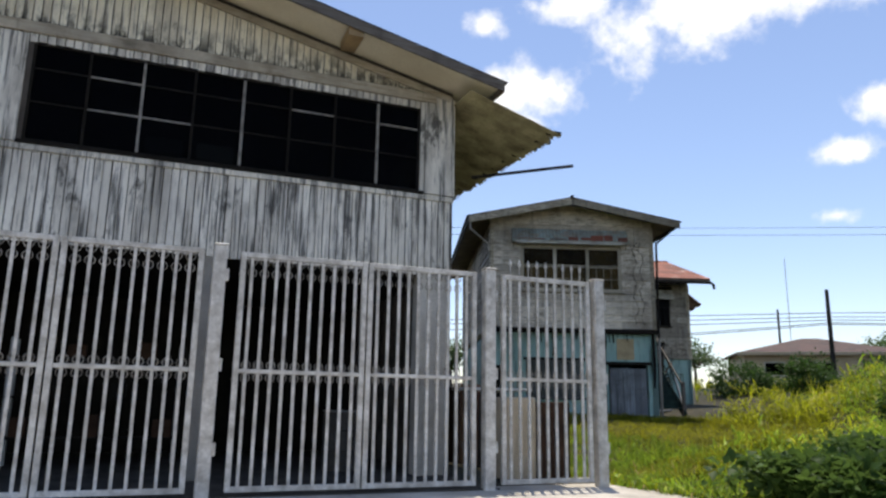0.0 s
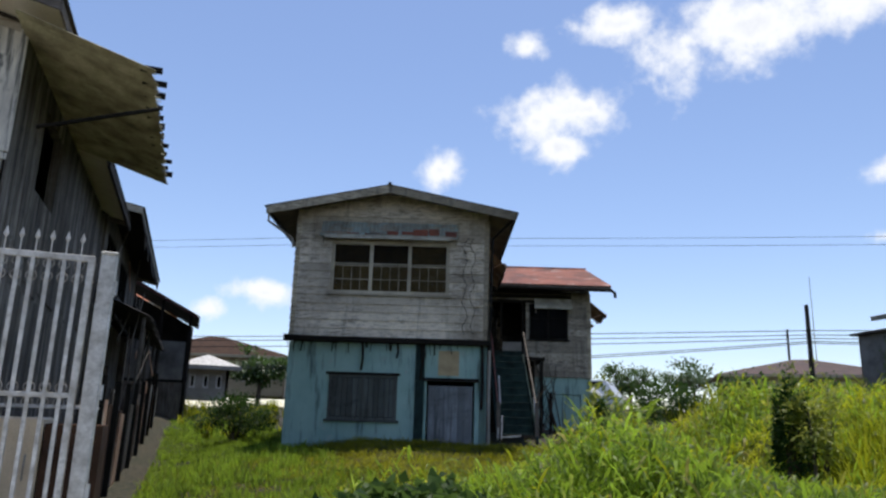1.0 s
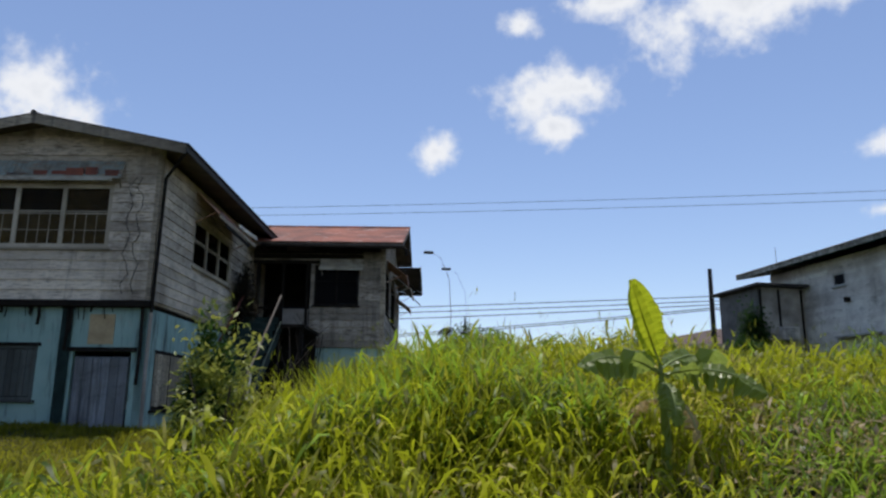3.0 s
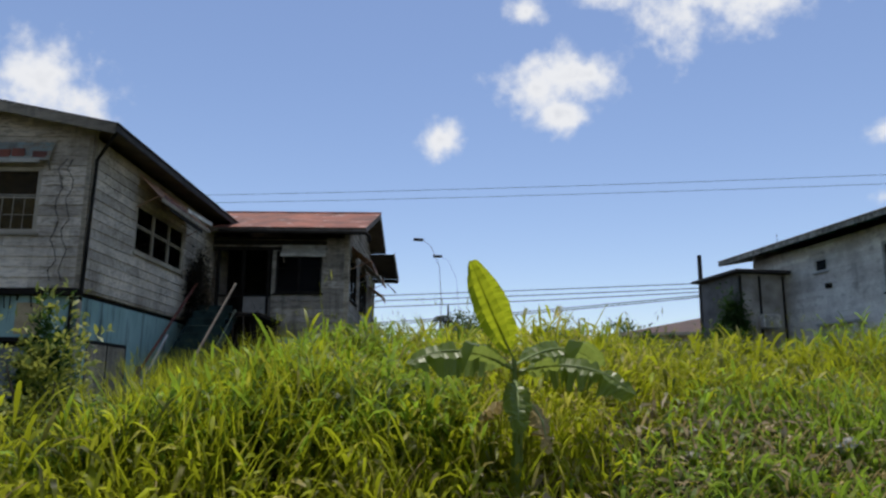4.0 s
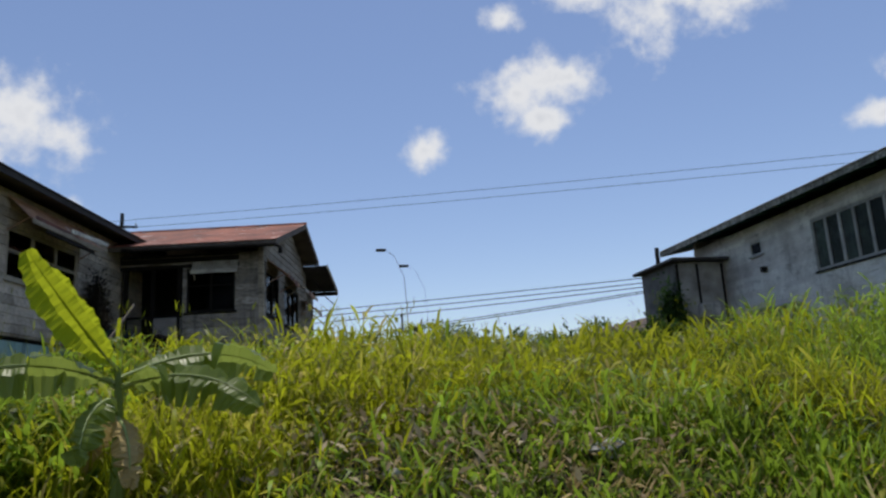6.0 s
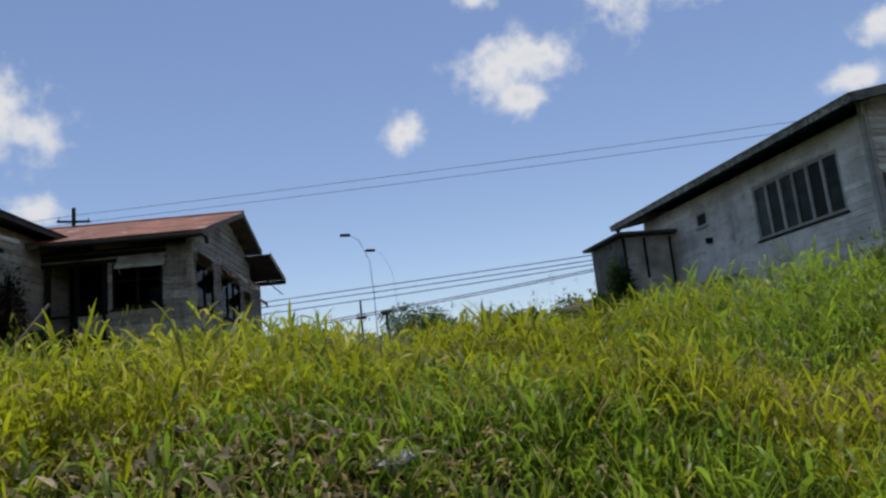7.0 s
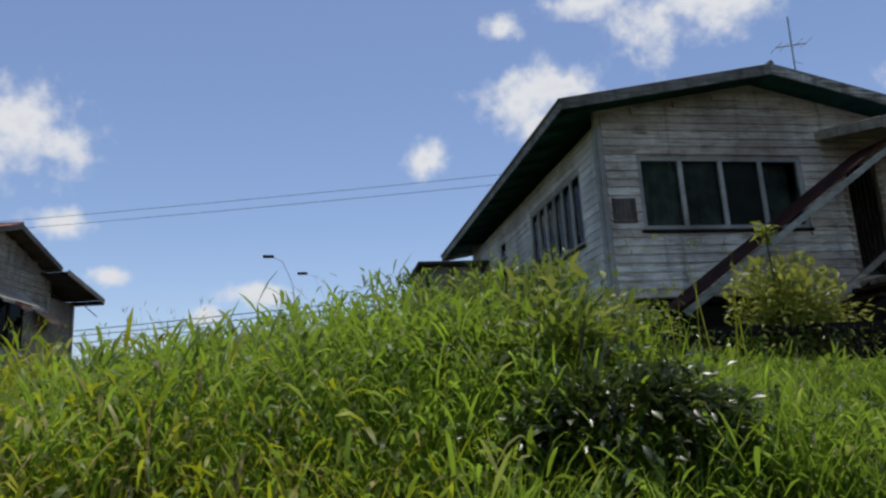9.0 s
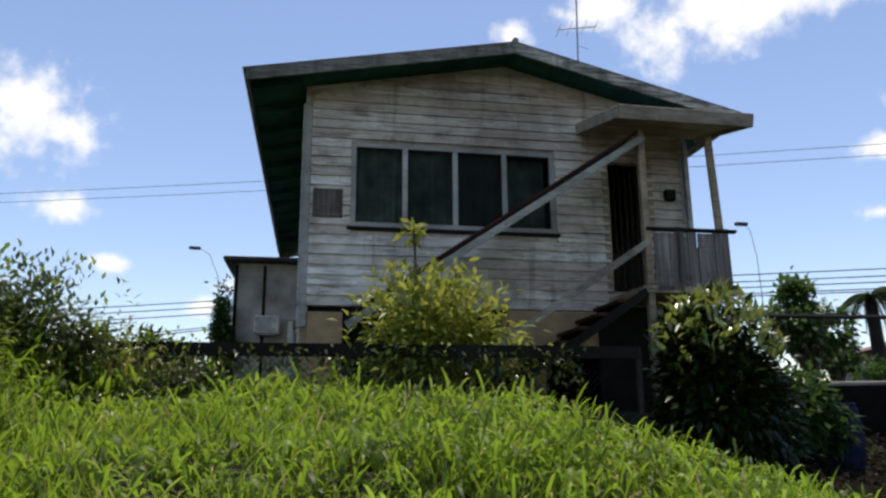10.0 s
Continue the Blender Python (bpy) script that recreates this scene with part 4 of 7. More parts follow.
def rear_block():
    """The long weathered rear of the white house, its lower skirt roof and the dark open shed behind."""
    rnd = random.Random(5)
    h = thing("house", "long rear block of bare weathered boards with a deep dark eave", "house", pose(0, 17.35, 0))
    me = board_mesh("board", M_A_SIDE, 0.02, True)
    D, zb, zt = 10.2, 4.55, 6.62
    holes = [(0.6, 2.6, 5.0, 6.1), (4.2, 6.6, 5.05, 6.1)]
    w = part("wall", wall_bm(0, D, zb, zt, holes, 0.12), M_A_SIDE, h, m=wall_frame(4.55, 0, 90))
    upright_boards(w, me, 0, D, 0.19, holes, rnd, lambda x: zb - rnd.uniform(0, 0.15), lambda x: zt, 0.05)
    for a, b, c, d in holes:
        window(h, wall_frame(4.53, a, 90) @ pose(0, 0, c), b - a, d - c, 3, (), M_DARK, M_GLASS_DARK, "dark broken window", 0.06, sill=False)
    part("wall", wall_bm(-5.6, 4.55, 1.0, zt, [], 0.12, [(4.55, 6.6), (-0.5, 7.6), (-5.6, 6.6)]), M_A_SIDE, h, m=wall_frame(0, D, 0))
    part("ground_wall", wall_bm(0, D, 0.6, zb, [(1.0, 2.6, 1.2, 3.0), (6.0, 7.2, 1.2, 3.2)], 0.12), M_A_SIDE, h, m=wall_frame(4.3, 0, 90))
    part("floor_slab", box_bm(-5.5, 4.5, 0.05, D - 0.05, zb - 0.1, zb), M_DARK, h)
    gable_roof(h, -6.4, -0.5, 5.3, 6.62, 7.7, 6.58, 0.05, D + 0.4, M_ROOF_DARK, M_DARK, M_A_TRIM, 0.16, 0.14)
    skirt = corrugated(0.3, D, 5.7, 4.6, lambda a, b: 4.5 - 0.42 * (b - 4.6), 0.1, 0.014, 0.25, rnd, 2)
    skirt.transform(Matrix(((0, 1, 0, 0), (1, 0, 0, 0), (0, 0, 1, 0), (0, 0, 0, 1))))
    part("skirt_roof", skirt, M_ROOF_DARK, h, "ragged sheet skirt roof")
    for y in (0.5, 2.9, 5.3, 7.7, 10.0):
        part("prop", tube_bm([(5.55, y, 0.5), (5.55 + rnd.uniform(-0.1, 0.1), y, 4.0)], 0.05, 6), M_A_SIDE, h)
    # boards and sheets that have come loose and hang along the wall
    for k in range(46):
        y = rnd.uniform(0.2, D)
        z = rnd.choice((rnd.uniform(4.3, 6.3), rnd.uniform(1.2, 4.2)))
        x = 4.66 + rnd.uniform(0.0, 0.25) if z > 4.3 else 5.1 + rnd.uniform(0, 0.55)
        ln = rnd.uniform(0.5, 1.7)
        part("loose_board", box_bm(-0.012, 0.012, -0.07, 0.07, -ln / 2, ln / 2, m=pose(x, y, z, rnd.gauss(0, 28), rnd.gauss(0, 7), 0)), rnd.choice((M_A_SIDE, M_A_SIDE, M_DARK, M_GREYWOOD, M_AWN)), h)
    for k in range(16):
        y = D * k / 16 + rnd.uniform(0, 0.4)
        part("hanging_sheet", box_bm(-0.006, 0.006, 0, rnd.uniform(0.25, 0.7), rnd.uniform(-0.55, -0.15), 0.06, m=pose(5.3, y, 6.5, rnd.gauss(0, 6), rnd.gauss(0, 10), 0)), M_DARK, h)
    s = thing("open_shed", "dark open lean-to shed with a sloping roof", "shed", pose(3.9, 29.6, 1.4))
    roof = corrugated(-0.3, 4.2, 2.95, -1.2, lambda a, b: 4.25 + 0.55 * (2.95 - b) * 0.93, 0.1, 0.014, 0.15, rnd, 2)
    roof.transform(Matrix(((0, 1, 0, 0), (1, 0, 0, 0), (0, 0, 1, 0), (0, 0, 0, 1))))
    part("roof_sheet", roof, M_ROOF_DARK, s)
    part("roof_edge", beam_bm((-1.2, -0.3, 6.3), (2.95, -0.3, 4.18), 0.05, 0.12), M_CANOPY, s)
    part("back_wall", wall_bm(-1.2, 2.8, -0.4, 4.2, [], 0.1, [(2.8, 4.25), (-1.2, 6.25)]), M_DARK, s, m=wall_frame(0, 4.0, 0))
    part("side_wall", wall_bm(0, 4.0, -0.4, 4.2, [(0.4, 3.4, 2.4, 4.0)], 0.1), M_DARK, s, m=wall_frame(2.75, 0, 90))
    part("front_panel", box_bm(0.5, 2.6, -0.02, 0.04, 1.7, 3.2), M_SHED, s, "grey half-height panel")
    part("front_wall", wall_bm(-1.2, 2.8, -0.4, 1.6, [], 0.06), M_A_SIDE, s, m=wall_frame(0, 0.05, 0))
    for x in (0.4, 1.6, 2.7):
        part("post", box_bm(x - 0.06, x + 0.06, -0.06, 0.06, -0.4, 4.2 + 0.5 * (2.8 - x)), M_DARK, s)
    f = thing("board_fence", "low rusty fence of old boards and sheets", "fence", pose(5.75, 9.2, 0.2))
    y = 0.0
    k = 0
    while y < 17:
        z = float(ground_z(5.75, 9.2 + y)) - 0.2
        wd = rnd.uniform(0.5, 0.9)
        part("fence_sheet", box_bm(-0.015, 0.015, 0, wd, z - 0.1, z + rnd.uniform(1.15, 1.6), m=pose(0, y, 0, rnd.gauss(0, 1.5), rnd.gauss(0, 2), 0)), (M_A_SIDE, M_AWN, M_BROWN, M_A_SIDE)[k % 4], f)
        if k % 3 == 0:
            part("fence_post", box_bm(0.02, 0.1, -0.04, 0.04, z - 0.2, z + 1.7, m=pose(0, y, 0)), M_DARK, f)
        y += wd + 0.01
        k += 1


def scroll_mesh():
    bm = bmesh.new()
    for sx in (-1, 1):
        for sz in (-1, 1):
            pts = []
            for k in range(9):
                a = -math.pi / 2 + k * math.pi * 1.45 / 8
                r = 0.055 - 0.0042 * k
                pts.append((sx * (0.06 - r * math.cos(a) * 0.9), 0, sz * (0.075 + r * math.sin(a))))
            tube(bm, pts, 0.006, 4)
    me = bpy.data.meshes.new("scroll")
    bm.to_mesh(me)
    bm.free()
    me.materials.append(M_SCROLL)
    return me


def bar_mesh():
    bm = box_bm(-0.017, 0.017, -0.014, 0.014, 0, 1)
    me = bpy.data.meshes.new("bar")
    bm.to_mesh(me)
    bm.free()
    me.materials.append(M_GATE)
    return me


def spear_mesh():
    bm = bmesh.new()
    tube(bm, [(0, 0, 0), (0, 0, 0.14)], 0.007, 5)
    tube(bm, [(0, 0, 0.12), (0, 0, 0.15), (0, 0, 0.23)], [0.006, 0.026, 0.001], 4)
    me = bpy.data.meshes.new("spear_tip")
    bm.to_mesh(me)
    bm.free()
    me.materials.append(M_GATE)
    return me


def gates():
    bar, scroll, spear = bar_mesh(), scroll_mesh(), spear_mesh()
    y, zb, zt = 6.51, 0.52, 3.16
    H = zt - zb

    def leaf(x0, x1, label, bars, stiles=(), scrolls=True, spears=False, name="gate"):
        g = thing(name, label, "gate", pose(x0, y, zb), "gate leaves")
        w = x1 - x0
        for a, b in ((0, 0.06), (w - 0.06, w)):
            part("stile", box_bm(a, b, -0.03, 0.03, 0, H, bevel=0.006), M_GATE, g)
        for s in stiles:
            part("stile", box_bm(s - x0 - 0.04, s - x0 + 0.04, -0.03, 0.03, 0.05, H - 0.05, bevel=0.006), M_GATE, g)
        for a, b in ((0, 0.06), (H * 0.48, H * 0.48 + 0.045), (H - 0.06, H)):
            part("rail", box_bm(0.06, w - 0.06, -0.025, 0.025, a, b, bevel=0.005), M_GATE, g)
        n = bars
        rnd = random.Random(n)
        for i in range(1, n):
            xx = w * i / n
            if any(abs(xx - (s - x0)) < 0.06 for s in stiles):
                continue
            piece("bar", bar, g, pose(xx, 0.0, 0.06, 0, rnd.gauss(0, 0.12), 0) @ Matrix.Diagonal((1, 1, H - 0.12, 1)))
            if spears:
                piece("spear_tip", spear, g, pose(xx, 0, H))
        if scrolls:
            for i in range(n):
                for zz, every in ((H * 0.48 + 0.022, 1), (H - 0.17, 1)):
                    piece("scroll", scroll, g, pose(w * (i + 0.5) / n, -0.004, zz))
        pass
        return g

    leaf(-3.45, -0.66, "white steel bar gate leaf with scrollwork, half closed off", 20)
    leaf(-0.64, 0.80, "white steel bar gate leaf with scrollwork", 10)
    leaf(1.2, 2.70, "white steel bar gate leaf with scrollwork, shut", 11)
    leaf(2.72, 4.16, "white steel bar gate leaf with scrollwork, shut", 11)
    leaf(4.52, 5.86, "narrow white steel wicket gate topped with spear tips", 10, spears=True, name="wicket_gate")
    post = thing("gate_post", "square white steel gate post with flaking paint", "gate post", pose(0.97, y, 0.3), "gate posts")
    part("shaft", box_bm(-0.072, 0.072, -0.072, 0.072, 0, 2.9, bevel=0.01), M_GATE, post)
    part("cap", box_bm(-0.08, 0.08, -0.08, 0.08, 2.9, 2.93, bevel=0.01), M_GATE, post)
    for zz in (0.6, 1.5, 2.5):
        part("hinge", tube_bm([(0.088, -0.05, zz), (0.088, -0.05, zz + 0.14)], 0.018, 8), M_GATE, post)
    copy_thing(post, pose(4.34, y, 0.3))
    copy_thing(post, pose(5.99, y, 0.28))
    copy_thing(post, pose(-3.6, y, 0.3))


def carport_things():
    c = thing("cabinet", "beige metal cabinet with a dark brown side panel", "cabinet", pose(5.01, 7.35, 0.48))
    part("body", box_bm(0, 0.48, 0, 0.6, 0, 1.12, bevel=0.02), M_BEIGE, c)
    part("side_panel", box_bm(0.49, 1.04, 0.02, 0.58, 0.02, 1.06, bevel=0.01), M_BROWN, c)
    part("handle", tube_bm([(0.36, -0.02, 0.5), (0.36, -0.04, 0.6), (0.36, -0.02, 0.75)], 0.008), M_STEEL, c)
    t = thing("work_table", "pale slatted table with thin legs", "table", pose(4.75, 8.1, 0.48))
    part("tabletop", box_bm(0, 1.1, 0, 0.6, 1.22, 1.26, bevel=0.006), M_GATE, t)
    for x in (0.03, 1.03):
        for y in (0.03, 0.53):
            part("leg", box_bm(x, x + 0.04, y, y + 0.04, 0, 1.22), M_STEEL, t)
    s = thing("shelf_rack", "dark rack with boxes of clutter in the carport", "rack", pose(-1.6, 10.6, 0.48))
    for x in (0, 2.4):
        for y in (0, 0.5):
            part("upright", box_bm(x, x + 0.05, y, y + 0.05, 0, 1.9), M_STEEL, s)
    # Shelves and cartons coloured dark for the carport's shade.
    for z in (0.4, 1.0, 1.6):
        part("shelf", box_bm(0, 2.45, 0, 0.55, z, z + 0.03), M_DARK, s)
    rnd = random.Random(3)
    for i in range(7):
        z = (0.43, 1.03, 1.63)[i % 3]
        b = thing("carton", "dusty cardboard carton on the rack", "box", pose(-1.5 + 0.33 * i, 10.7, 0.48 + z), "cartons")
        w, hh = rnd.uniform(0.2, 0.3), rnd.uniform(0.18, 0.36)
        part("body", box_bm(0, w, 0, 0.3, 0, hh, bevel=0.008), (M_BROWN, M_DARK, M_BROWN)[i % 3], b)
        part("flap", box_bm(0.01, w - 0.01, 0.01, 0.15, hh, hh + 0.006), (M_BROWN, M_DARK, M_BROWN)[i % 3], b)
    d = thing("drum", "old grey steel drum standing in the carport", "drum", pose(3.2, 9.4, 0.48))
    part("shell", tube_bm([(0, 0, 0), (0, 0, 0.28), (0, 0, 0.3), (0, 0, 0.32), (0, 0, 0.58), (0, 0, 0.6), (0, 0, 0.62), (0, 0, 0.88)], [0.29, 0.29, 0.305, 0.29, 0.29, 0.305, 0.29, 0.29], 20), M_FLOOR, d)
    part("rim", tube_bm([(0.29 * math.cos(a), 0.29 * math.sin(a), 0.88) for a in (k * math.pi / 9 for k in range(19))], 0.012, 5), M_STEEL, d)


# ---------------------------------------------------------------- two-storey house with the teal ground floor
B_AT = pose(8.938, 16.033, 0, 0, 0, -18.67) @ Matrix.Scale(0.968, 4)


def awning(house, m, w, out, drop, mat, name="awning"):
    """A sheet awning over a window: m is its upper left corner on the wall."""
    bm = corrugated(0, w, -out, 0, lambda x, y: drop * y / out, 0.1, 0.009)
    a = part(name, bm, mat, house, m=m)
    part("rim", box_bm(-0.02, w + 0.02, -out - 0.03, -out, -drop - 0.07, -drop + 0.03, bevel=0.006), mat, a)
    for x in (0.05, w - 0.05):
        part("bracket", beam_bm((x, -out * 0.9, -drop * 0.9), (x, 0, -drop - 0.2), 0.02, 0.02), mat, a)
    return a


def teal_house():
    rnd = random.Random(23)
    h = thing("house", "two-storey house, grey weathered boards over a faded teal ground floor", "house", B_AT)
    me = board_mesh("board", M_B_WALL, 0.034)
    W, zb, zf, zt = 4.78, 1.2, 3.68, 6.72
    xl, xa, xr, zl, za, zr = -0.68, 2.3, 5.42, 6.74, 7.36, 6.74
    top = lambda x: slope(x, xl, xa, xr, zl, za, zr) - 0.1
    # upper floor
    fh = [(0.89, 3.83, 4.77, 6.12)]
    w = part("wall", wall_bm(0, W, zf, zt, fh, 0.12, roofline(0, W, (xl, xa, xr, zl, za, zr))), M_B_WALL, h, m=wall_frame(0, 0, 0))
    siding(w, me, 0.09, W - 0.09, zf + 0.05, za - 0.05, 0.2, fh + [(0.45, 4.25, 6.28, 6.62)], rnd, top, 0.0)
    sh = [(2.1, 5.1, 4.82, 6.0)]
    w = part("wall", wall_bm(0, 9, zf, zt, sh, 0.12), M_B_WALL, h, m=wall_frame(W, 0, 90))
    siding(w, me, 0.09, 9, zf + 0.05, zt, 0.2, sh, rnd, None, 0.015)
    w = part("wall", wall_bm(0, 9, zf, zt, [], 0.12), M_B_WALL, h, m=wall_frame(0, 9, -90))
    siding(w, me, 0, 9, zf + 0.05, zt, 0.2, [], rnd)
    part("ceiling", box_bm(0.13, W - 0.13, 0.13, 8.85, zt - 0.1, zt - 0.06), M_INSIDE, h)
    part("wall", wall_bm(0, W, zb, zt, [], 0.12, roofline(0, W, (xl, xa, xr, zl, za, zr))), M_B_WALL, h, m=wall_frame(0, 8.9, 0))
    part("floor_slab", box_bm(0.1, W - 0.1, 0.1, 8.9, zf - 0.1, zf + 0.04), M_DARK, h)
    for x, y, d in ((0, 0, 0), (W - 0.1, 0, 0)):
        part("corner_board", box_bm(x, x + 0.1, -0.035, -0.001, zf, zt, bevel=0.006), M_B_TRIM, h)
    part("corner_board", box_bm(W + 0.001, W + 0.035, 0.0, 0.1, zf, zt, bevel=0.006), M_B_TRIM, h)
    # rotten band between the floors
    part("band_board", box_bm(-0.12, W + 0.05, -0.14, -0.03, zf - 0.1, zf + 0.03, bevel=0.015), M_DARK, h)
    part("drip_sheet", box_bm(-0.25, 1.6, -0.34, -0.14, zf - 0.035, zf - 0.02, m=pose(0, 0, 0, 2, 3, 0) @ pose(0, 0, 0.05)), M_DARK, h)
    for x, l in ((1.78, 0.75), (2.62, 0.45), (3.2, 0.95), (3.26, 0.6), (4.66, 1.6)):
        part("stain_pipe", tube_bm([(x, -0.05, zf - 0.05), (x + 0.03, -0.06, zf - l * 0.6), (x, -0.05, zf - l)], 0.03, 6), M_DARK, h)
    for k in range(26):
        x, l = rnd.uniform(-0.05, W - 0.1), rnd.uniform(0.05, 0.26)
        part("rotten_splinter", beam_bm((x, -0.05, zf - 0.06), (x + rnd.uniform(-0.05, 0.05), -0.045, zf - 0.1 - l), rnd.uniform(0.012, 0.05), 0.014), M_DARK, h)
    # ground floor
    gh = [(1.02, 2.66, 1.78, 2.82), (3.36, 4.5, 1.25, 2.72)]
    part("ground_wall", wall_bm(0, W, zb - 0.6, zf - 0.1, gh, 0.15), M_TEAL, h, m=wall_frame(0, 0.02, 0))
    part("ground_wall", wall_bm(0, 9, zb - 0.6, zf - 0.1, [(0.5, 2.3, 1.6, 2.8)], 0.15), M_TEAL, h, m=wall_frame(W - 0.02, 0.02, 90))
    part("ground_wall", wall_bm(0, 9, zb - 0.6, zf - 0.1, [], 0.15), M_TEAL, h, m=wall_frame(0.02, 9, -90))
    part("plaster_patch", box_bm(3.62, 4.12, 0.004, 0.016, 2.86, 3.45), M_CURTAIN, h, "brown board patch")
    part("dark_post", box_bm(3.08, 3.3, -0.03, 0.0, zb - 0.5, zf - 0.1, bevel=0.01), M_STAIR, h, "blackened timber post beside the door")
    win = window(h, pose(1.02, 0.03, 1.78), 1.64, 1.04, 2, (), M_SHUTTER, M_GLASS_DARK, "shuttered ground-floor window of grey planks", 0.06)
    for i in range(12):
        part("shutter_plank", box_bm(0.07 + i * 0.126, 0.185 + i * 0.126, -0.02, 0.0, 0.07, 0.97), M_SHUTTER, win)
    part("lintel", box_bm(0.95, 2.72, -0.03, 0.05, 2.82, 2.88), M_DARK, h)
    door = part("door", box_bm(3.40, 4.46, 0.03, 0.07, 1.2, 2.62, bevel=0.008), M_DOOR, h, "blue-grey plank door")
    for i in range(6):
        part("plank", box_bm(3.44 + i * 0.17, 3.595 + i * 0.17, 0.012, 0.028, 1.22 + rnd.uniform(0, 0.08), 2.6), M_DOOR, door)
    part("lintel", box_bm(3.25, 4.6, -0.04, 0.05, 2.72, 2.8), M_DARK, h)
    side = window(h, wall_frame(W - 0.05, 0.5, 90) @ pose(0, 0, 1.6), 1.8, 1.2, 2, (), M_DARK, M_GLASS_DARK, "boarded side window in a black frame", 0.06)
    for i in range(9):
        part("shutter_plank", box_bm(0.07 + i * 0.187, 0.245 + i * 0.187, -0.03, -0.012, 0.07 + rnd.uniform(0, 0.05), 1.13), M_B_TRIM, side, "pale grey plank")
    # windows above and their awnings
    window(h, pose(0.89, 0.02, 4.78), 2.94, 1.33, 3, (0.54, 0.575), M_B_FRAME, M_GLASS_WARM, "three-light wooden window, lower lights barred", 0.085)
    for i in range(3):
        for k in range(1, 4):
            x = 0.975 + i * 0.952 + k * 0.217
            part("grille_bar", box_bm(x - 0.006, x + 0.006, 0.0, 0.012, 4.86, 5.52), M_B_FRAME, h)
        part("grille_bar", box_bm(0.975 + i * 0.952, 1.84 + i * 0.952, -0.006, -0.001, 5.14, 5.155), M_B_FRAME, h)
    part("curtain", box_bm(0.95, 3.8, 0.035, 0.04, 4.84, 5.5), M_CURTAIN, h, "tan cloth behind the lower lights")
    part("blind", box_bm(0.95, 3.8, 0.05, 0.055, 5.56, 6.05), M_BLIND, h, "brown blind behind the upper lights")
    part("curtain", box_bm(2.15, 5.05, 0.05, 0.055, 4.88, 5.4, m=Matrix()), M_BLIND, h, "brown cloth in the side window", m=wall_frame(W - 0.02, 0, 90))
    window(h, wall_frame(W - 0.02, 2.1, 90) @ pose(0, 0, 4.84), 3.0, 1.14, 3, (0.53, 0.57), M_B_FRAME, M_GLASS_WARM, "three-light wooden side window", 0.085)
    awning(h, pose(0.62, -0.03, 6.6), 3.4, 0.17, 0.36, M_AWN_T)
    part("awning_rim", box_bm(0.72, 3.85, -0.235, -0.205, 6.13, 6.21), M_HOOD, h)
    for x in (2.25, 2.62, 2.9, 3.3, 3.7):
        part("rust_patch", box_bm(x, x + rnd.uniform(0.24, 0.4), -0.232, -0.206, 6.22 + rnd.uniform(0, 0.02), 6.38 + rnd.uniform(-0.05, 0.04), bevel=0.01), M_STREAK, h)
    for x in (0.75, 1.25, 1.7):
        part("rust_patch", box_bm(x, x + rnd.uniform(0.3, 0.42), -0.23, -0.206, 6.225, 6.26 + rnd.uniform(-0.01, 0.02), bevel=0.01), M_STREAK, h)
    side_awning = awning(h, wall_frame(W + 0.03, 2.0, 90) @ pose(0, 0, 6.6), 3.2, 0.55, 0.55, M_AWN)
    for x0, x1, z, tilt, mat in ((-0.05, 3.25, -0.60, 0.0, M_B_TRIM), (0.1, 1.9, -0.50, 1.6, M_STREAK), (1.5, 3.3, -0.52, -2.2, M_HOOD), (0.5, 2.7, -0.68, 0.9, M_DARK)):
        part("loose_strip", box_bm(x0, x1, -0.6, -0.58, -0.05, 0.05, bevel=0.008, m=pose(0, 0.012 * tilt, z, 0, tilt, 0)), mat, side_awning, "ragged strip of awning board")
    gable_roof(h, xl, xa, xr, zl, za, zr, -0.55, 9.2, M_ROOF_DARK, M_B_SOFFIT, M_B_TRIM, 0.2, 0.13, eave_mat=M_ROOF_DARK)
    # pipes, wires
    part("rain_pipe", tube_bm([(xl + 0.05, -0.5, zl - 0.02), (xl + 0.05, -0.5, zl - 0.3), (-0.1, -0.08, zl - 0.62), (-0.07, -0.06, zl - 0.85)], 0.03, 8), M_PLASTER, h, "bent broken rain pipe")
    part("rain_pipe", tube_bm([(xr - 0.05, -0.4, zr - 0.05), (W + 0.1, -0.05, zr - 0.5), (W + 0.06, -0.05, zf - 0.2)], 0.035, 8), M_DARK, h, "dark rain pipe")
    part("rain_pipe", tube_bm([(W + 0.06, -0.05, zf - 0.2), (W + 0.05, -0.055, 2.4), (W + 0.06, -0.05, zb - 0.3)], 0.04, 8), M_PLASTER, h, "pale lower length of rain pipe")
    for x in (4.22, 4.4):
        pts = [(x + 0.07 * math.sin(k * 1.9 + 5 * x) + rnd.uniform(-0.03, 0.03), -0.06, 6.25 - k * 0.2) for k in range(13)]
        part("cable", tube_bm(pts, 0.007, 5), M_WIRE, h, "loose hanging black wire")
    return h


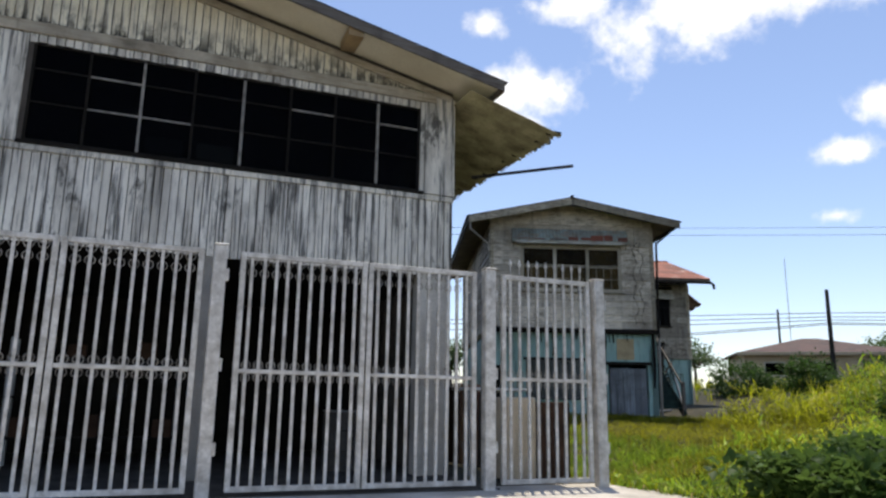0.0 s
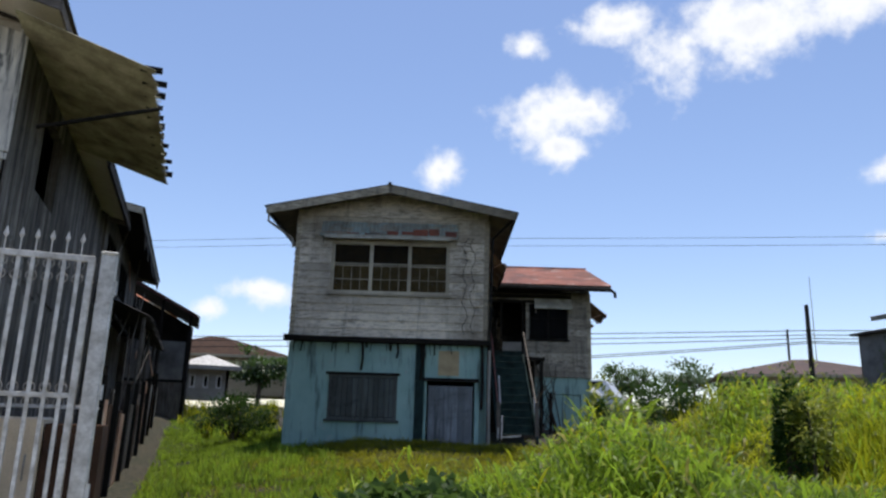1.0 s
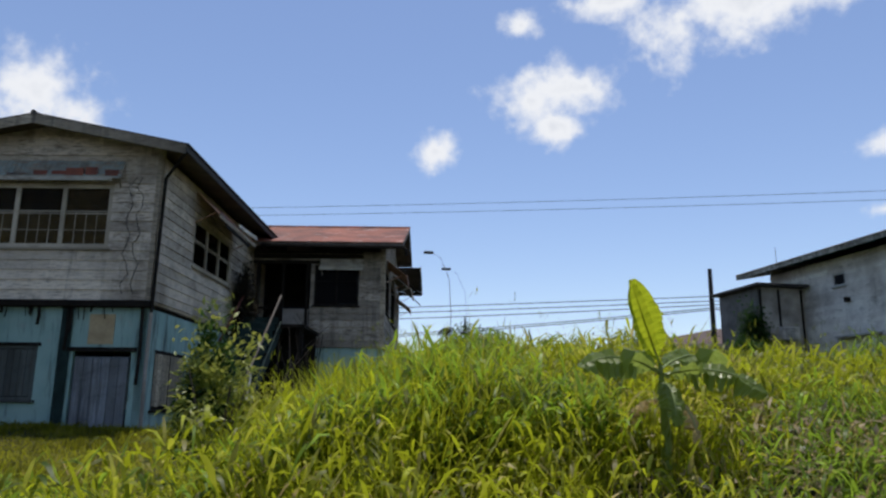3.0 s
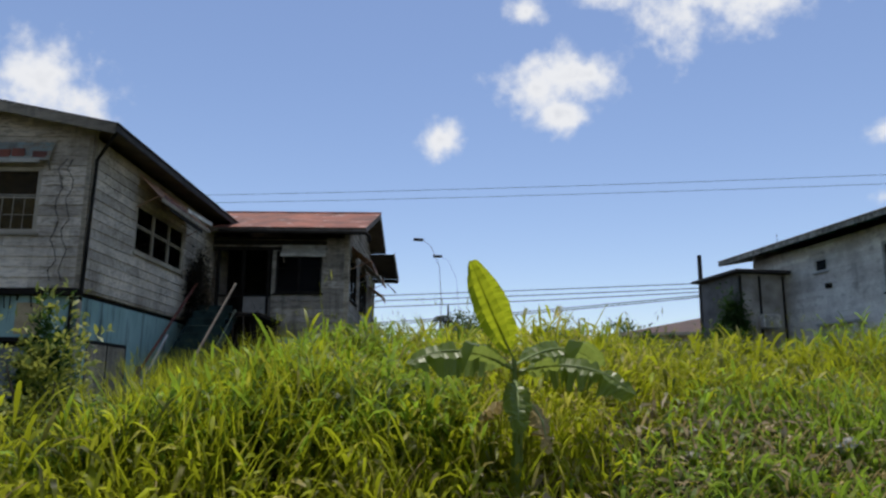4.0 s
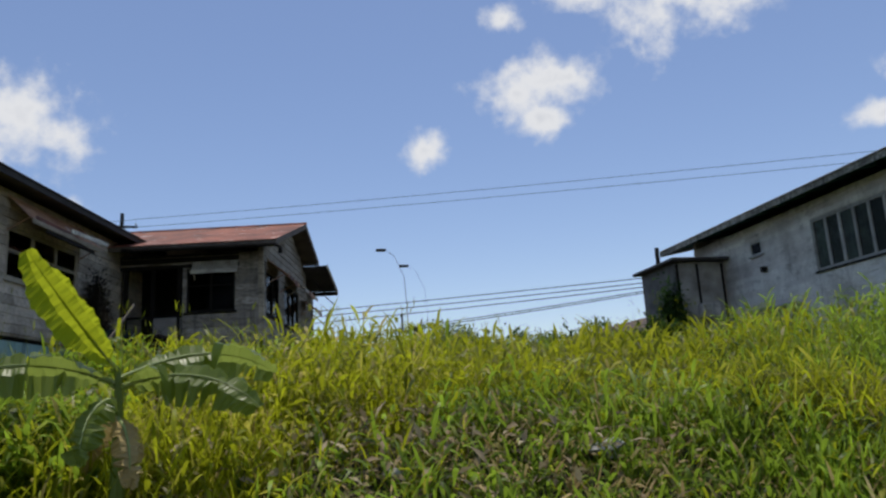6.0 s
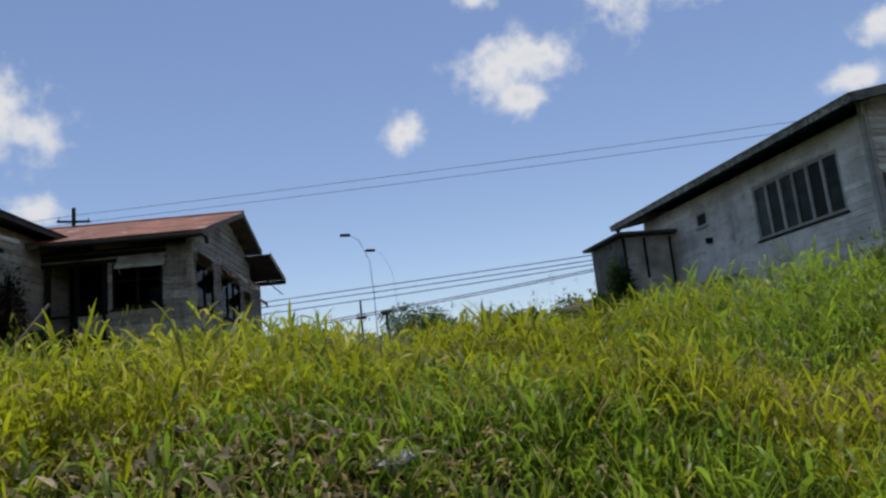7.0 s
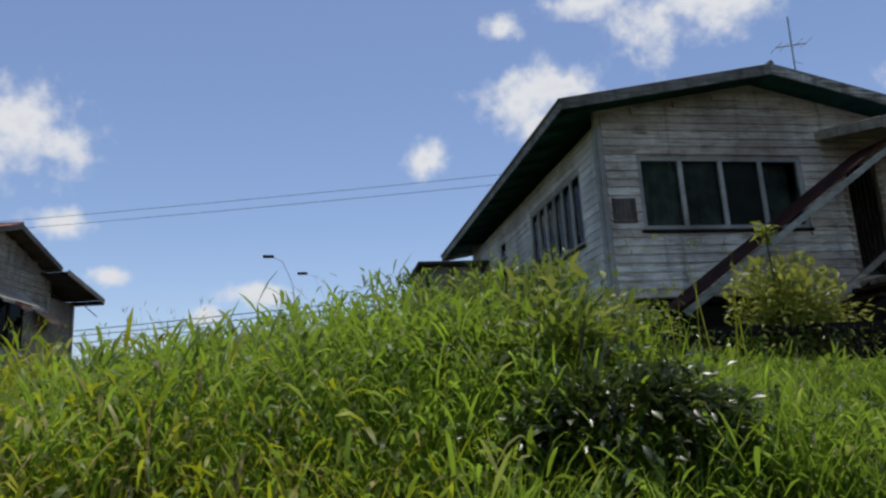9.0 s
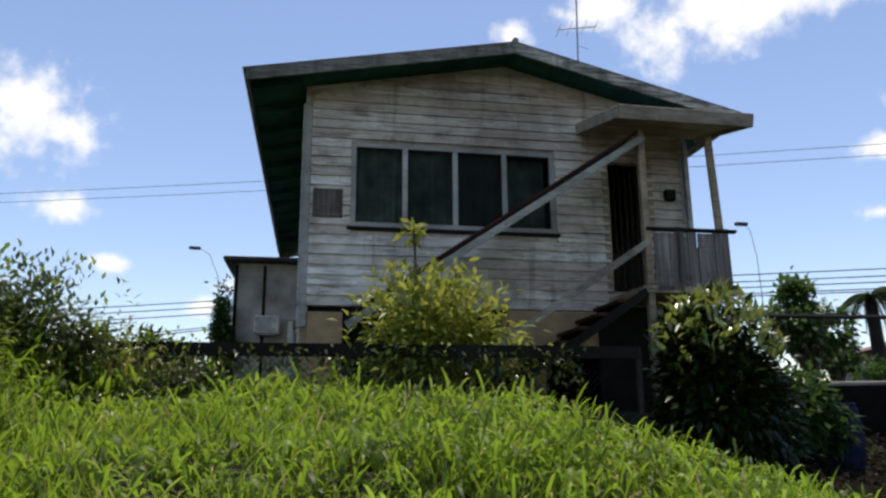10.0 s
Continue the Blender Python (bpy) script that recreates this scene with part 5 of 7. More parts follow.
def wing():
    """The lower wing with the rusty roof, at right angles behind the teal house."""
    rnd = random.Random(31)
    h = thing("house_wing", "low board wing with a rusty red sheet roof and awnings", "house", B_AT @ pose(-0.26, 1.05, -0.08) @ Matrix.Diagonal((0.99, 1.02, 1.01, 1)))
    me = board_mesh("board", M_WING, 0.034)
    u0, u1, v0, v1, zb, zf, zt = 4.9, 9.15, 6.3, 12.6, 1.6, 3.45, 6.35
    part("party_wall", box_bm(4.93, 5.03, v0 + 0.15, 14.1, zb, 6.9), M_INSIDE, h)
    part("inner_wall", box_bm(5.05, u1 - 0.15, 8.6, 8.7, zf, 6.2), M_DARK, h)
    fh = [(0.0, 6.9 - u0, zf, 6.05), (7.02 - u0, 8.38 - u0, 4.7, 5.95)]
    w = part("wall", wall_bm(0, u1 - u0, zf, zt, fh, 0.12), M_WING, h, m=wall_frame(u0, v0, 0))
    siding(w, me, 0, u1 - u0 - 0.09, zf + 0.02, zt, 0.2, fh, rnd)
    eh = [(0.35, 1.95, 4.6, 5.85), (2.7, 4.9, 4.55, 5.85)]
    w = part("wall", wall_bm(0, v1 - v0, zf, zt, eh, 0.12, [(6.2, 6.9), (5.9, 7.05), (3.56, 7.86), (0, 6.62)]), M_WING, h, m=wall_frame(u1, v0, 90))
    siding(w, me, 0.09, v1 - v0, zf + 0.02, 7.7, 0.2, eh, rnd, lambda x: min(6.6 + x * 0.344, 7.86 - (x - 3.5) * 0.35))
    part("ceiling", box_bm(u0, u1 - 0.13, v0 + 0.13, v1 - 0.13, 6.2, 6.25), M_INSIDE, h)
    part("gutter", tube_bm([(5.5, 5.46, 6.36), (9.74, 5.44, 6.32), (9.85, 5.46, 6.24), (9.86, 5.46, 6.08)], 0.055, 8), M_DARK, h, "broken dark gutter")
    for zz, vv in ((6.2, 11.6), (6.05, 13.9)):
        part("hanging_scrap", beam_bm((9.68, vv, zz + 0.1), (10.05, vv + 0.1, zz - 0.25), 0.06, 0.03), M_DARK, h)
    part("wall", wall_bm(0, u1 - u0, zb, zt, [], 0.12), M_WING, h, m=wall_frame(u0, v1 - 0.12, 0))
    for a, b in ((u1 - 0.1, -0.035),):
        part("corner_board", box_bm(a, a + 0.1, v0 - 0.035, v0 - 0.001, zf, zt, bevel=0.006), M_B_TRIM, h)
    part("corner_board", box_bm(u1 + 0.001, u1 + 0.035, v0, v0 + 0.1, zf, zt, bevel=0.006), M_B_TRIM, h)
    part("ground_wall", wall_bm(0, u1 - u0, zb - 0.8, zf, [(2.9, 3.9, 1.6, 2.9)], 0.15), M_TEAL, h, m=wall_frame(u0, v0 + 0.02, 0))
    part("ground_wall", wall_bm(0, v1 - v0, zb - 0.8, zf, [], 0.15), M_TEAL, h, m=wall_frame(u1 - 0.02, v0 + 0.02, 90))
    part("door", box_bm(7.82, 8.78, v0 + 0.05, v0 + 0.09, 1.0, 2.88, bevel=0.01), M_TEAL, h, "teal ground-floor door")
    part("door_frame", box_bm(7.72, 7.8, v0 - 0.02, v0 + 0.1, 1.0, 2.96), M_DARK, h)
    part("floor_slab", box_bm(u0, u1 - 0.13, v0 + 0.13, v1 - 0.13, zf - 0.05, zf + 0.06), M_DARK, h)
    window(h, pose(7.02, v0 + 0.02, 4.71), 1.36, 1.23, 2, (0.6,), M_DARK, M_GLASS_DARK, "two-light window under a sheet hood", 0.06)
    awning(h, pose(7.2, v0 - 0.03, 6.12), 1.3, 0.2, 0.3, M_HOOD)
    window(h, wall_frame(u1 - 0.02, v0 + 0.35, 90) @ pose(0, 0, 4.61), 1.6, 1.23, 2, (), M_DARK, M_GLASS_DARK, "two-light black side window", 0.06)
    window(h, wall_frame(u1 - 0.02, v0 + 2.7, 90) @ pose(0, 0, 4.56), 2.2, 1.28, 3, (), M_DARK, M_GLASS_DARK, "three-light black side window", 0.06)
    for v, z, wide, out, drop, mat in ((0.4, 6.2, 1.55, 0.62, 0.5, M_AWN), (2.75, 6.2, 2.0, 0.66, 0.54, M_HOOD), (5.35, 5.75, 1.2, 0.5, 0.35, M_AWN)):
        aw = awning(h, wall_frame(u1 + 0.03, v0 + v, 90) @ pose(0, 0, z, 0, rnd.uniform(0.5, 2.5), 0), wide, out, drop, mat)
        for k in range(5):
            x, l = rnd.uniform(0, wide - 0.25), rnd.uniform(0.2, 0.6)
            part("loose_strip", box_bm(x, min(x + l, wide + 0.05), -out - 0.045, -out - 0.032, -drop - rnd.uniform(0.05, 0.16), -drop + 0.03, bevel=0.004), rnd.choice((M_HOOD, M_AWN, M_STREAK, M_DARK)), aw, "ragged strip along the awning")
    # Black strip laid over the wall as the shade cast by the eave.
    part("head_board", box_bm(u0 + 0.1, 8.5, v0 - 0.03, v0 - 0.005, 5.97, 6.36, bevel=0.006), M_DARK, h, "dark strip under the eave, painted as its shade")
    # window wall of the porch by the stair, posts and rail blackened for its shade
    for x in (5.28, 6.05, 6.8):
        part("porch_post", box_bm(x - 0.045, x + 0.045, v0 - 0.03, v0 + 0.09, zf, 6.05), M_DARK, h)
    part("porch_rail", box_bm(5.3, 6.8, v0 + 0.0, v0 + 0.06, 4.6, 4.67), M_DARK, h)
    part("porch_screen", box_bm(6.1, 6.86, v0 - 0.02, v0 + 0.05, 3.72, 4.6), M_PLASTER, h, "grey sheet closing the porch rail")
    # roof with its ridge across the house: built with x and y swapped
    gable_roof(h, 5.5, 9.86, 12.2, 6.42, 7.92, 7.1, -9.72, -3.2, M_RUST, M_B_SOFFIT, M_GREYWOOD, 0.15, 0.12, swap=Matrix(((0, -1, 0, 0), (1, 0, 0, 0), (0, 0, 1, 0), (0, 0, 0, 1))))
    lean = corrugated(u0, 10.1, 14.4, 11.9, lambda x, y: 6.95 - (y - 11.9) * 0.215, 0.09, 0.012)
    part("lean_roof", lean, M_ROOF_DARK, h)
    part("lean_board", box_bm(u0, 10.1, 14.36, 14.4, 6.25, 6.4), M_DARK, h)
    part("lean_barge", beam_bm((10.1, 11.9, 6.93), (10.1, 14.4, 6.38), 0.03, 0.16), M_B_TRIM, h)
    part("back_room", wall_bm(0, 1.6, zb - 0.8, 6.3, [], 0.12), M_WING, h, m=wall_frame(u1 - 0.05, v1, 90))
    part("back_room", wall_bm(0, u1 - u0, zb - 0.8, 6.3, [], 0.12), M_WING, h, m=wall_frame(u0, 14.1, 0))
    return h


def outside_stair():
    s = thing("outside_stair", "steep teal wooden stair with broken white rails", "stair", B_AT)
    n, z0, z1, y0, y1 = 12, 1.35, 3.85, 1.9, 5.1
    for i in range(n):
        z, y = z0 + (z1 - z0) * (i + 1) / n, y0 + (y1 - y0) * i / n
        part("tread", box_bm(5.25, 6.2, y, y + 0.3, z - 0.035, z, bevel=0.006), M_STAIR, s)
        part("riser", box_bm(5.27, 6.18, y + 0.27, y + 0.285, z - 0.035, z + 0.175), M_STAIR, s)
    for x in (5.22, 6.23):
        part("stringer", beam_bm((x, y0 - 0.1, z0 - 0.05), (x, y1 + 0.2, z1 - 0.02), 0.05, 0.26), M_STAIR, s)
        part("handrail", beam_bm((x, y0, z0 + 0.85), (x, y1, z1 + 0.75), 0.04, 0.05), M_GREYWOOD if x > 6 else M_RED, s)
        part("newel", box_bm(x - 0.05, x + 0.05, y0 - 0.05, y0 + 0.05, z0 - 0.2, z0 + 1.0, bevel=0.01), M_GREYWOOD, s)
    for x, y, z, q in ((5.2, 1.7, 1.4, (5.26, 2.3, 2.35)), (5.3, 1.75, 1.4, (5.34, 2.1, 2.0)), (5.28, 1.7, 1.45, (5.8, 1.75, 1.5)), (5.3, 2.3, 2.3, (5.32, 3.1, 3.1)), (6.26, 2.0, 1.5, (6.22, 2.5, 2.5))):
        part("broken_rail", beam_bm((x, y, z), q, 0.035, 0.05), M_GATE, s, "pale broken length of rail")
    part("landing", box_bm(4.95, 6.9, 5.1, 7.4, z1 - 0.1, z1, bevel=0.01), M_DARK, s)
    for x, y in ((5.05, 5.2), (6.8, 5.2)):
        part("post", box_bm(x - 0.05, x + 0.05, y - 0.05, y + 0.05, 1.0, z1 - 0.1), M_DARK, s)
    part("screen", box_bm(4.95, 6.85, 7.2, 7.26, 1.2, z1 - 0.1), M_DARK, s)


# ---------------------------------------------------------------- raised white house with the stair and porch
C_AT = pose(31.91, 10.365, -0.19, 0, 0, -8.88) @ pose(-0.07, 0, 0) @ Matrix.Scale(0.965, 4)


def louvre_window(house, m, w, h, cols, label):
    win = window(house, m, w, h, cols, (), M_C_TRIM, M_GLASS, label, 0.075, sill=False)
    part("sill", box_bm(-0.05, w + 0.04, -0.08, 0.03, -0.05, 0.0, bevel=0.006), M_DARK, win, "blackened sill")
    return win


def porch_house():
    rnd = random.Random(47)
    h = thing("house", "raised wooden house with dirty white lapped boards and a low gable", "house", C_AT)
    me = board_mesh("board", M_C_WALL, 0.046)
    W, D, zb, zt = 5.9, 10.0, 3.72, 6.72
    xl, xa, xr, zl, za, zr = -0.8, 3.0, 6.5, 6.80, 7.52, 6.66
    top = lambda x: slope(x, xl, xa, xr, zl, za, zr) - 0.1
    fh = [(0.67, 3.75, 4.85, 6.16), (4.58, 5.24, 4.0, 6.05)]
    w = part("wall", wall_bm(0, W, zb, 6.6, fh, 0.12, roofline(0, W, (xl, xa, xr, zl, za, zr))), M_C_WALL, h, m=wall_frame(0, 0, 0))
    siding(w, me, 0.1, W - 0.1, zb, za, 0.145, fh, rnd, top, 0.004, 2.6)
    sh = [(0.87, 3.99, 4.84, 6.24), (6.2, 6.78, 5.8, 6.24)]
    # this wall runs from the back to the front: its own x is D - depth
    side_holes = [(D - b, D - a, c, d) for a, b, c, d in sh]
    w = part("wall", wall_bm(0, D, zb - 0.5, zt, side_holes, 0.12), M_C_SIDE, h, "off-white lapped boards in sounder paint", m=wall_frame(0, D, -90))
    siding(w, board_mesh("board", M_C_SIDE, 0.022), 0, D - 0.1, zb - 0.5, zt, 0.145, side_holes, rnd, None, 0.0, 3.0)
    w = part("wall", wall_bm(0, D, zb, zt - 0.1, [], 0.12), M_C_WALL, h, m=wall_frame(W, 0, 90))
    siding(w, me, 0, D, zb, zt - 0.1, 0.145, [], rnd)
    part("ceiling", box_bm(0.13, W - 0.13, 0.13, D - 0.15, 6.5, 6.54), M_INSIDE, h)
    part("wall", wall_bm(0, W, zb, 6.6, [], 0.12, roofline(0, W, (xl, xa, xr, zl, za, zr))), M_C_WALL, h, m=wall_frame(0, D - 0.12, 0))
    part("floor_slab", box_bm(0.1, W - 0.1, 0.1, D - 0.1, zb - 0.08, zb + 0.06), M_DARK, h)
    for x in (0.0, W - 0.1):
        part("corner_board", box_bm(x, x + 0.1, -0.035, -0.001, zb - 0.3, 6.66, bevel=0.006), M_C_TRIM, h)
    part("corner_board", box_bm(-0.035, -0.001, 0.0, 0.1, zb - 0.3, 6.7, bevel=0.006), M_C_TRIM, h)
    louvre_window(h, pose(0.67, 0.02, 4.86), 3.08, 1.29, 4, "four tall dark louvred lights in a pale frame")
    wf = wall_frame(0, D, -90) @ pose(D - 3.99, 0.02, 4.85)
    louvre_window(h, wf, 3.12, 1.38, 6, "six narrow louvred lights")
    window(h, wall_frame(0, D, -90) @ pose(D - 6.78, 0.02, 5.81), 0.58, 0.42, 1, (), M_C_TRIM, M_GLASS_DARK, "small high vent window", 0.05)
    part("wall_lamp", box_bm(0, 0.14, -0.16, -0.02, 5.25, 5.4, m=wall_frame(0, D, -90) @ pose(D - 6.2, 0, 0)), M_DARK, h)
    # louvre blades behind the lights
    for i in range(4):
        cu = corrugated(0.75 + i * 0.752, 1.42 + i * 0.752, 4.9, 6.1, lambda x, y: 0.0, 0.17, 0.03)
        cu.transform(pose(0, 0.11 if i < 3 else 0.3, 0, 90, 0, 0))
        part("curtain", cu, M_DRAPE, h, "drab hanging curtain")
    for i in range(6):
        cu = corrugated(0.08 + i * 0.505, 0.51 + i * 0.505, 0.03, 1.32, lambda x, y: 0.0, 0.14, 0.02)
        cu.transform(wf @ pose(0, 0.06, 0, 90, 0, 0))
        part("curtain", cu, M_DRAPE, h, "drab hanging curtain")
    part("weathered_patch", box_bm(0.14, 0.56, -0.05, -0.034, 4.98, 5.4), M_A_SIDE, h, "bare grey boards")
    gable_roof(h, xl, xa, xr, zl, za, zr, -0.66, D + 0.9, M_ROOF_GREY, M_SOFFIT_G, M_FASCIA, 0.17, 0.15)
    for k in range(12):
        y = -0.3 + 0.85 * k
        part("rafter", beam_bm((xl + 0.05, y, zl - 0.035), (-0.05, y, zl + 0.11), 0.05, 0.09), M_SOFFIT_G, h)
    # low ledge along the side wall
    part("ledge", box_bm(-0.32, -0.05, 4.9, 6.55, 4.14, 4.2, bevel=0.006), M_C_TRIM, h, "pale plank ledge along the side wall")
    for y in (4.95, 6.42):
        part("ledge_prop", box_bm(-0.3, -0.2, y, y + 0.08, 3.0, 4.13), M_C_TRIM, h)
    # door
    door = part("door", box_bm(4.62, 5.20, 0.03, 0.05, 4.0, 4.06), M_DARK, h, "open door grille of thin dark bars")
    for k in range(6):
        part("bar", box_bm(4.70 + k * 0.095, 4.715 + k * 0.095, 0.03, 0.045, 4.0, 6.0), M_DARK, door)
    part("door_frame", box_bm(4.5, 4.6, -0.04, 0.05, 3.98, 6.12), M_C_TAN, h)
    part("door_frame", box_bm(5.22, 5.32, -0.04, 0.05, 3.98, 6.12), M_C_TAN, h)
    part("transom", box_bm(4.2, 5.8, -0.03, -0.022, 6.1, 6.45), M_C_TAN, h, "tan board over the door")
    part("meter_box", box_bm(5.5, 5.66, -0.14, -0.022, 5.45, 5.62, bevel=0.01), M_DARK, h)
    # base under the boards
    for x in (0.0, 2.9, 5.3):
        part("pier", box_bm(x, x + 0.6, 0.0, 0.5, 1.4, zb - 0.08, bevel=0.015), M_BLOCK, h, "ochre concrete block pier")
    for x in (0.0, 2.9, 5.5):
        part("pier", box_bm(x, x + 0.4, 5.0, 5.4, 1.4, zb - 0.08, bevel=0.015), M_BLOCK, h)
    # Black sheets added under the floor to stand for the shade beneath the house.
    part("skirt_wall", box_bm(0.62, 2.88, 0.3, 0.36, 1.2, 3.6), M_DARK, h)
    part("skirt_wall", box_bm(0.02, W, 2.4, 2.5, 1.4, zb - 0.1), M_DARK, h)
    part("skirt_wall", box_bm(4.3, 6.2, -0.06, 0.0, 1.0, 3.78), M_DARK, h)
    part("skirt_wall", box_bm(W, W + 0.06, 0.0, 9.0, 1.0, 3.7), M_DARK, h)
    part("skirt_board", box_bm(2.95, 4.45, -0.05, 0.0, 3.2, 3.7, bevel=0.008), M_BLOCK, h, "ochre boards under the door")
    # porch
    part("porch_floor", box_bm(4.5, 5.9, -1.2, -0.03, 3.8, 3.9, bevel=0.008), M_C_TAN, h)
    for x in (4.62, 5.82):
        post = beam_bm((x, -1.14, 1.2), (x, -1.14, 6.14), 0.09, 0.09) if x < 5 else beam_bm((x, -1.14, 2.0), (x - 0.14, -1.1, 6.14), 0.09, 0.09)
        part("porch_post", post, M_C_TAN, h)
    part("porch_post", beam_bm((5.86, -0.12, 1.2), (5.86, -0.12, 6.4), 0.07, 0.07), M_C_TRIM, h)
    for k in range(9):
        x = 4.67 + k * 0.131
        part("balustrade_board", box_bm(x, x + 0.129, -1.2, -1.18, 3.86, 4.66, m=pose(0, 0, 0, 0, rnd.gauss(0, 0.4), 0)), M_BALUSTRADE, h)
    for k in range(7):
        y = -1.1 + k * 0.14
        part("balustrade_board", box_bm(5.84, 5.86, y, y + 0.13, 3.9, 4.66), M_BALUSTRADE, h)
    part("balustrade_rail", box_bm(4.6, 5.92, -1.24, -1.14, 4.66, 4.70, bevel=0.008), M_DARK, h)
    tip = pose(0, 0, 6.62, math.degrees(math.atan2(0.36, 1.55)), 0, 0)
    part("porch_roof", box_bm(4.15, 6.1, -1.6, -0.03, -0.03, 0.02, bevel=0.008), M_ROOF_GREY, h, m=tip)
    part("porch_soffit", box_bm(4.2, 6.06, -1.55, -0.06, -0.10, -0.07), M_C_TAN, h, m=tip)
    part("porch_fascia", box_bm(4.13, 6.12, -1.64, -1.605, -0.16, 0.03, bevel=0.008), M_PORCH, h, m=tip)
    for x in (4.11, 6.11):
        part("porch_fascia", box_bm(x, x + 0.03, -1.6, -0.04, -0.15, 0.02, bevel=0.006), M_PORCH, h, m=tip)
    # stair down along the front
    n = 10
    for i in range(n):
        z, x = 3.85 - 0.185 * (i + 1), 4.45 - 0.28 * i
        part("tread", box_bm(x - 0.3, x, -1.15, -0.25, z, z + 0.05, bevel=0.008), M_BROWN, h)
    for y in (-1.18, -0.22):
        part("stringer", beam_bm((4.55, y, 3.82), (1.7, y, 1.9), 0.05, 0.11), M_DARK, h)
    part("handrail", beam_bm((4.62, -1.2, 4.5), (1.9, -1.2, 2.68), 0.05, 0.09), M_PORCH, h)
    part("sloping_beam", beam_bm((4.64, -1.2, 5.99), (0.6, -1.15, 3.31), 0.05, 0.095), M_BEAM, h, "long peeling green-grey sloping beam over the stair")
    part("sloping_board", beam_bm((4.60, -0.73, 6.10), (0.60, -0.70, 3.425), 0.9, 0.03), M_CANOPY, h, "red-brown sloping canopy board over the stair")
    # antenna
    part("aerial_mast", tube_bm([(4.45, 0.6, 7.1), (4.5, 0.6, 9.3)], 0.015, 5), M_STEEL, h)
    part("aerial_boom", tube_bm([(4.12, 0.6, 8.62), (4.86, 0.66, 8.78)], 0.012, 5), M_STEEL, h)
    for x, z in ((4.16, 8.63), (4.36, 8.675), (4.62, 8.73), (4.84, 8.775)):
        part("aerial_rod", tube_bm([(x - 0.03, 0.4, z), (x + 0.03, 0.86, z)], 0.005, 4), M_STEEL, h)
    part("aerial_rod", tube_bm([(4.47, 0.6, 8.35), (4.68, 0.62, 8.32)], 0.005, 4), M_STEEL, h)
    return h


def side_shed():
    s = thing("shed", "small dark stained shed with a flat roof", "shed", C_AT @ pose(-1.75, 8.2, -0.08))
    part("wall", wall_bm(0, 1.7, 1.5, 6.05, [], 0.1), M_SHED_FRONT, s, m=wall_frame(0, 0, 0))
    part("wall", wall_bm(0, 2.4, 1.5, 6.05, [], 0.1), M_SHED, s, m=wall_frame(0, 2.4, -90))
    part("wall", wall_bm(0, 1.7, 1.5, 6.05, [], 0.1), M_SHED, s, m=wall_frame(0, 2.3, 0))
    for x in (0.02, 0.7, 1.55):
        part("batten", box_bm(x, x + 0.07, -0.03, -0.003, 1.6, 6.0), M_DARK, s)
    part("roof_slab", box_bm(-0.25, 1.7, -0.35, 2.6, 6.06, 6.16, bevel=0.02), M_ROOF_DARK, s)
    a = thing("air_conditioner", "white air conditioner box on the shed wall", "air conditioner", C_AT @ pose(-1.2, 7.8, 4.2))
    part("case", box_bm(0, 0.6, 0, 0.28, 0, 0.42, bevel=0.02), M_GATE, a)
    part("bracket", box_bm(0.1, 0.5, 0.0, 0.3, -0.04, -0.002), M_STEEL, a)
    for k in range(7):
        part("slat", box_bm(0.05, 0.4, -0.012, -0.001, 0.05 + k * 0.05, 0.075 + k * 0.05), M_STEEL, a)


white_house()
rear_block()
gates()
carport_things()
teal_house()
wing()
outside_stair()
porch_house()
side_shed()

# ---------------------------------------------------------------- plants
G = np.random.default_rng(7)


def free_of_houses(x, y):
    """Where grass can grow: not on the road, not in a house."""
    ok = y > road_edge(x) + 0.5 + 0.4 * np.sin(x * 1.7) * np.sin(x * 0.6)
    ok &= ~((x < 6.4) & (y < 7.0)) | ((x > 6.2) | (y < 2.6))
    ok &= ~((x < 6.25) & (y > 1.0) & (y < 34))
    ok &= ~((x > 36.5) & (y < 9))
    c, s = math.cos(radians(-18.67)), math.sin(radians(-18.67))
    u, v = (x - 8.938) * c + (y - 16.033) * s, -(x - 8.938) * s + (y - 16.033) * c
    ok &= ~((u > -0.1) & (u < 9.3) & (v > -0.1))
    c, s = math.cos(radians(-8.88)), math.sin(radians(-8.88))
    u, v = (x - 31.91) * c + (y - 10.365) * s, -(x - 31.91) * s + (y - 10.365) * c
    ok &= ~((u > -1.6) & (u < 6.3) & (v > -1.3) & (v < 10))
    return ok


def patchy(x, y, f, k=0.0):
    return 0.5 + 0.25 * np.sin(f * x + 1.7 * np.sin(0.7 * f * y + k)) + 0.25 * np.sin(1.3 * f * y + 2.1 * np.sin(0.5 * f * x + 2 * k))


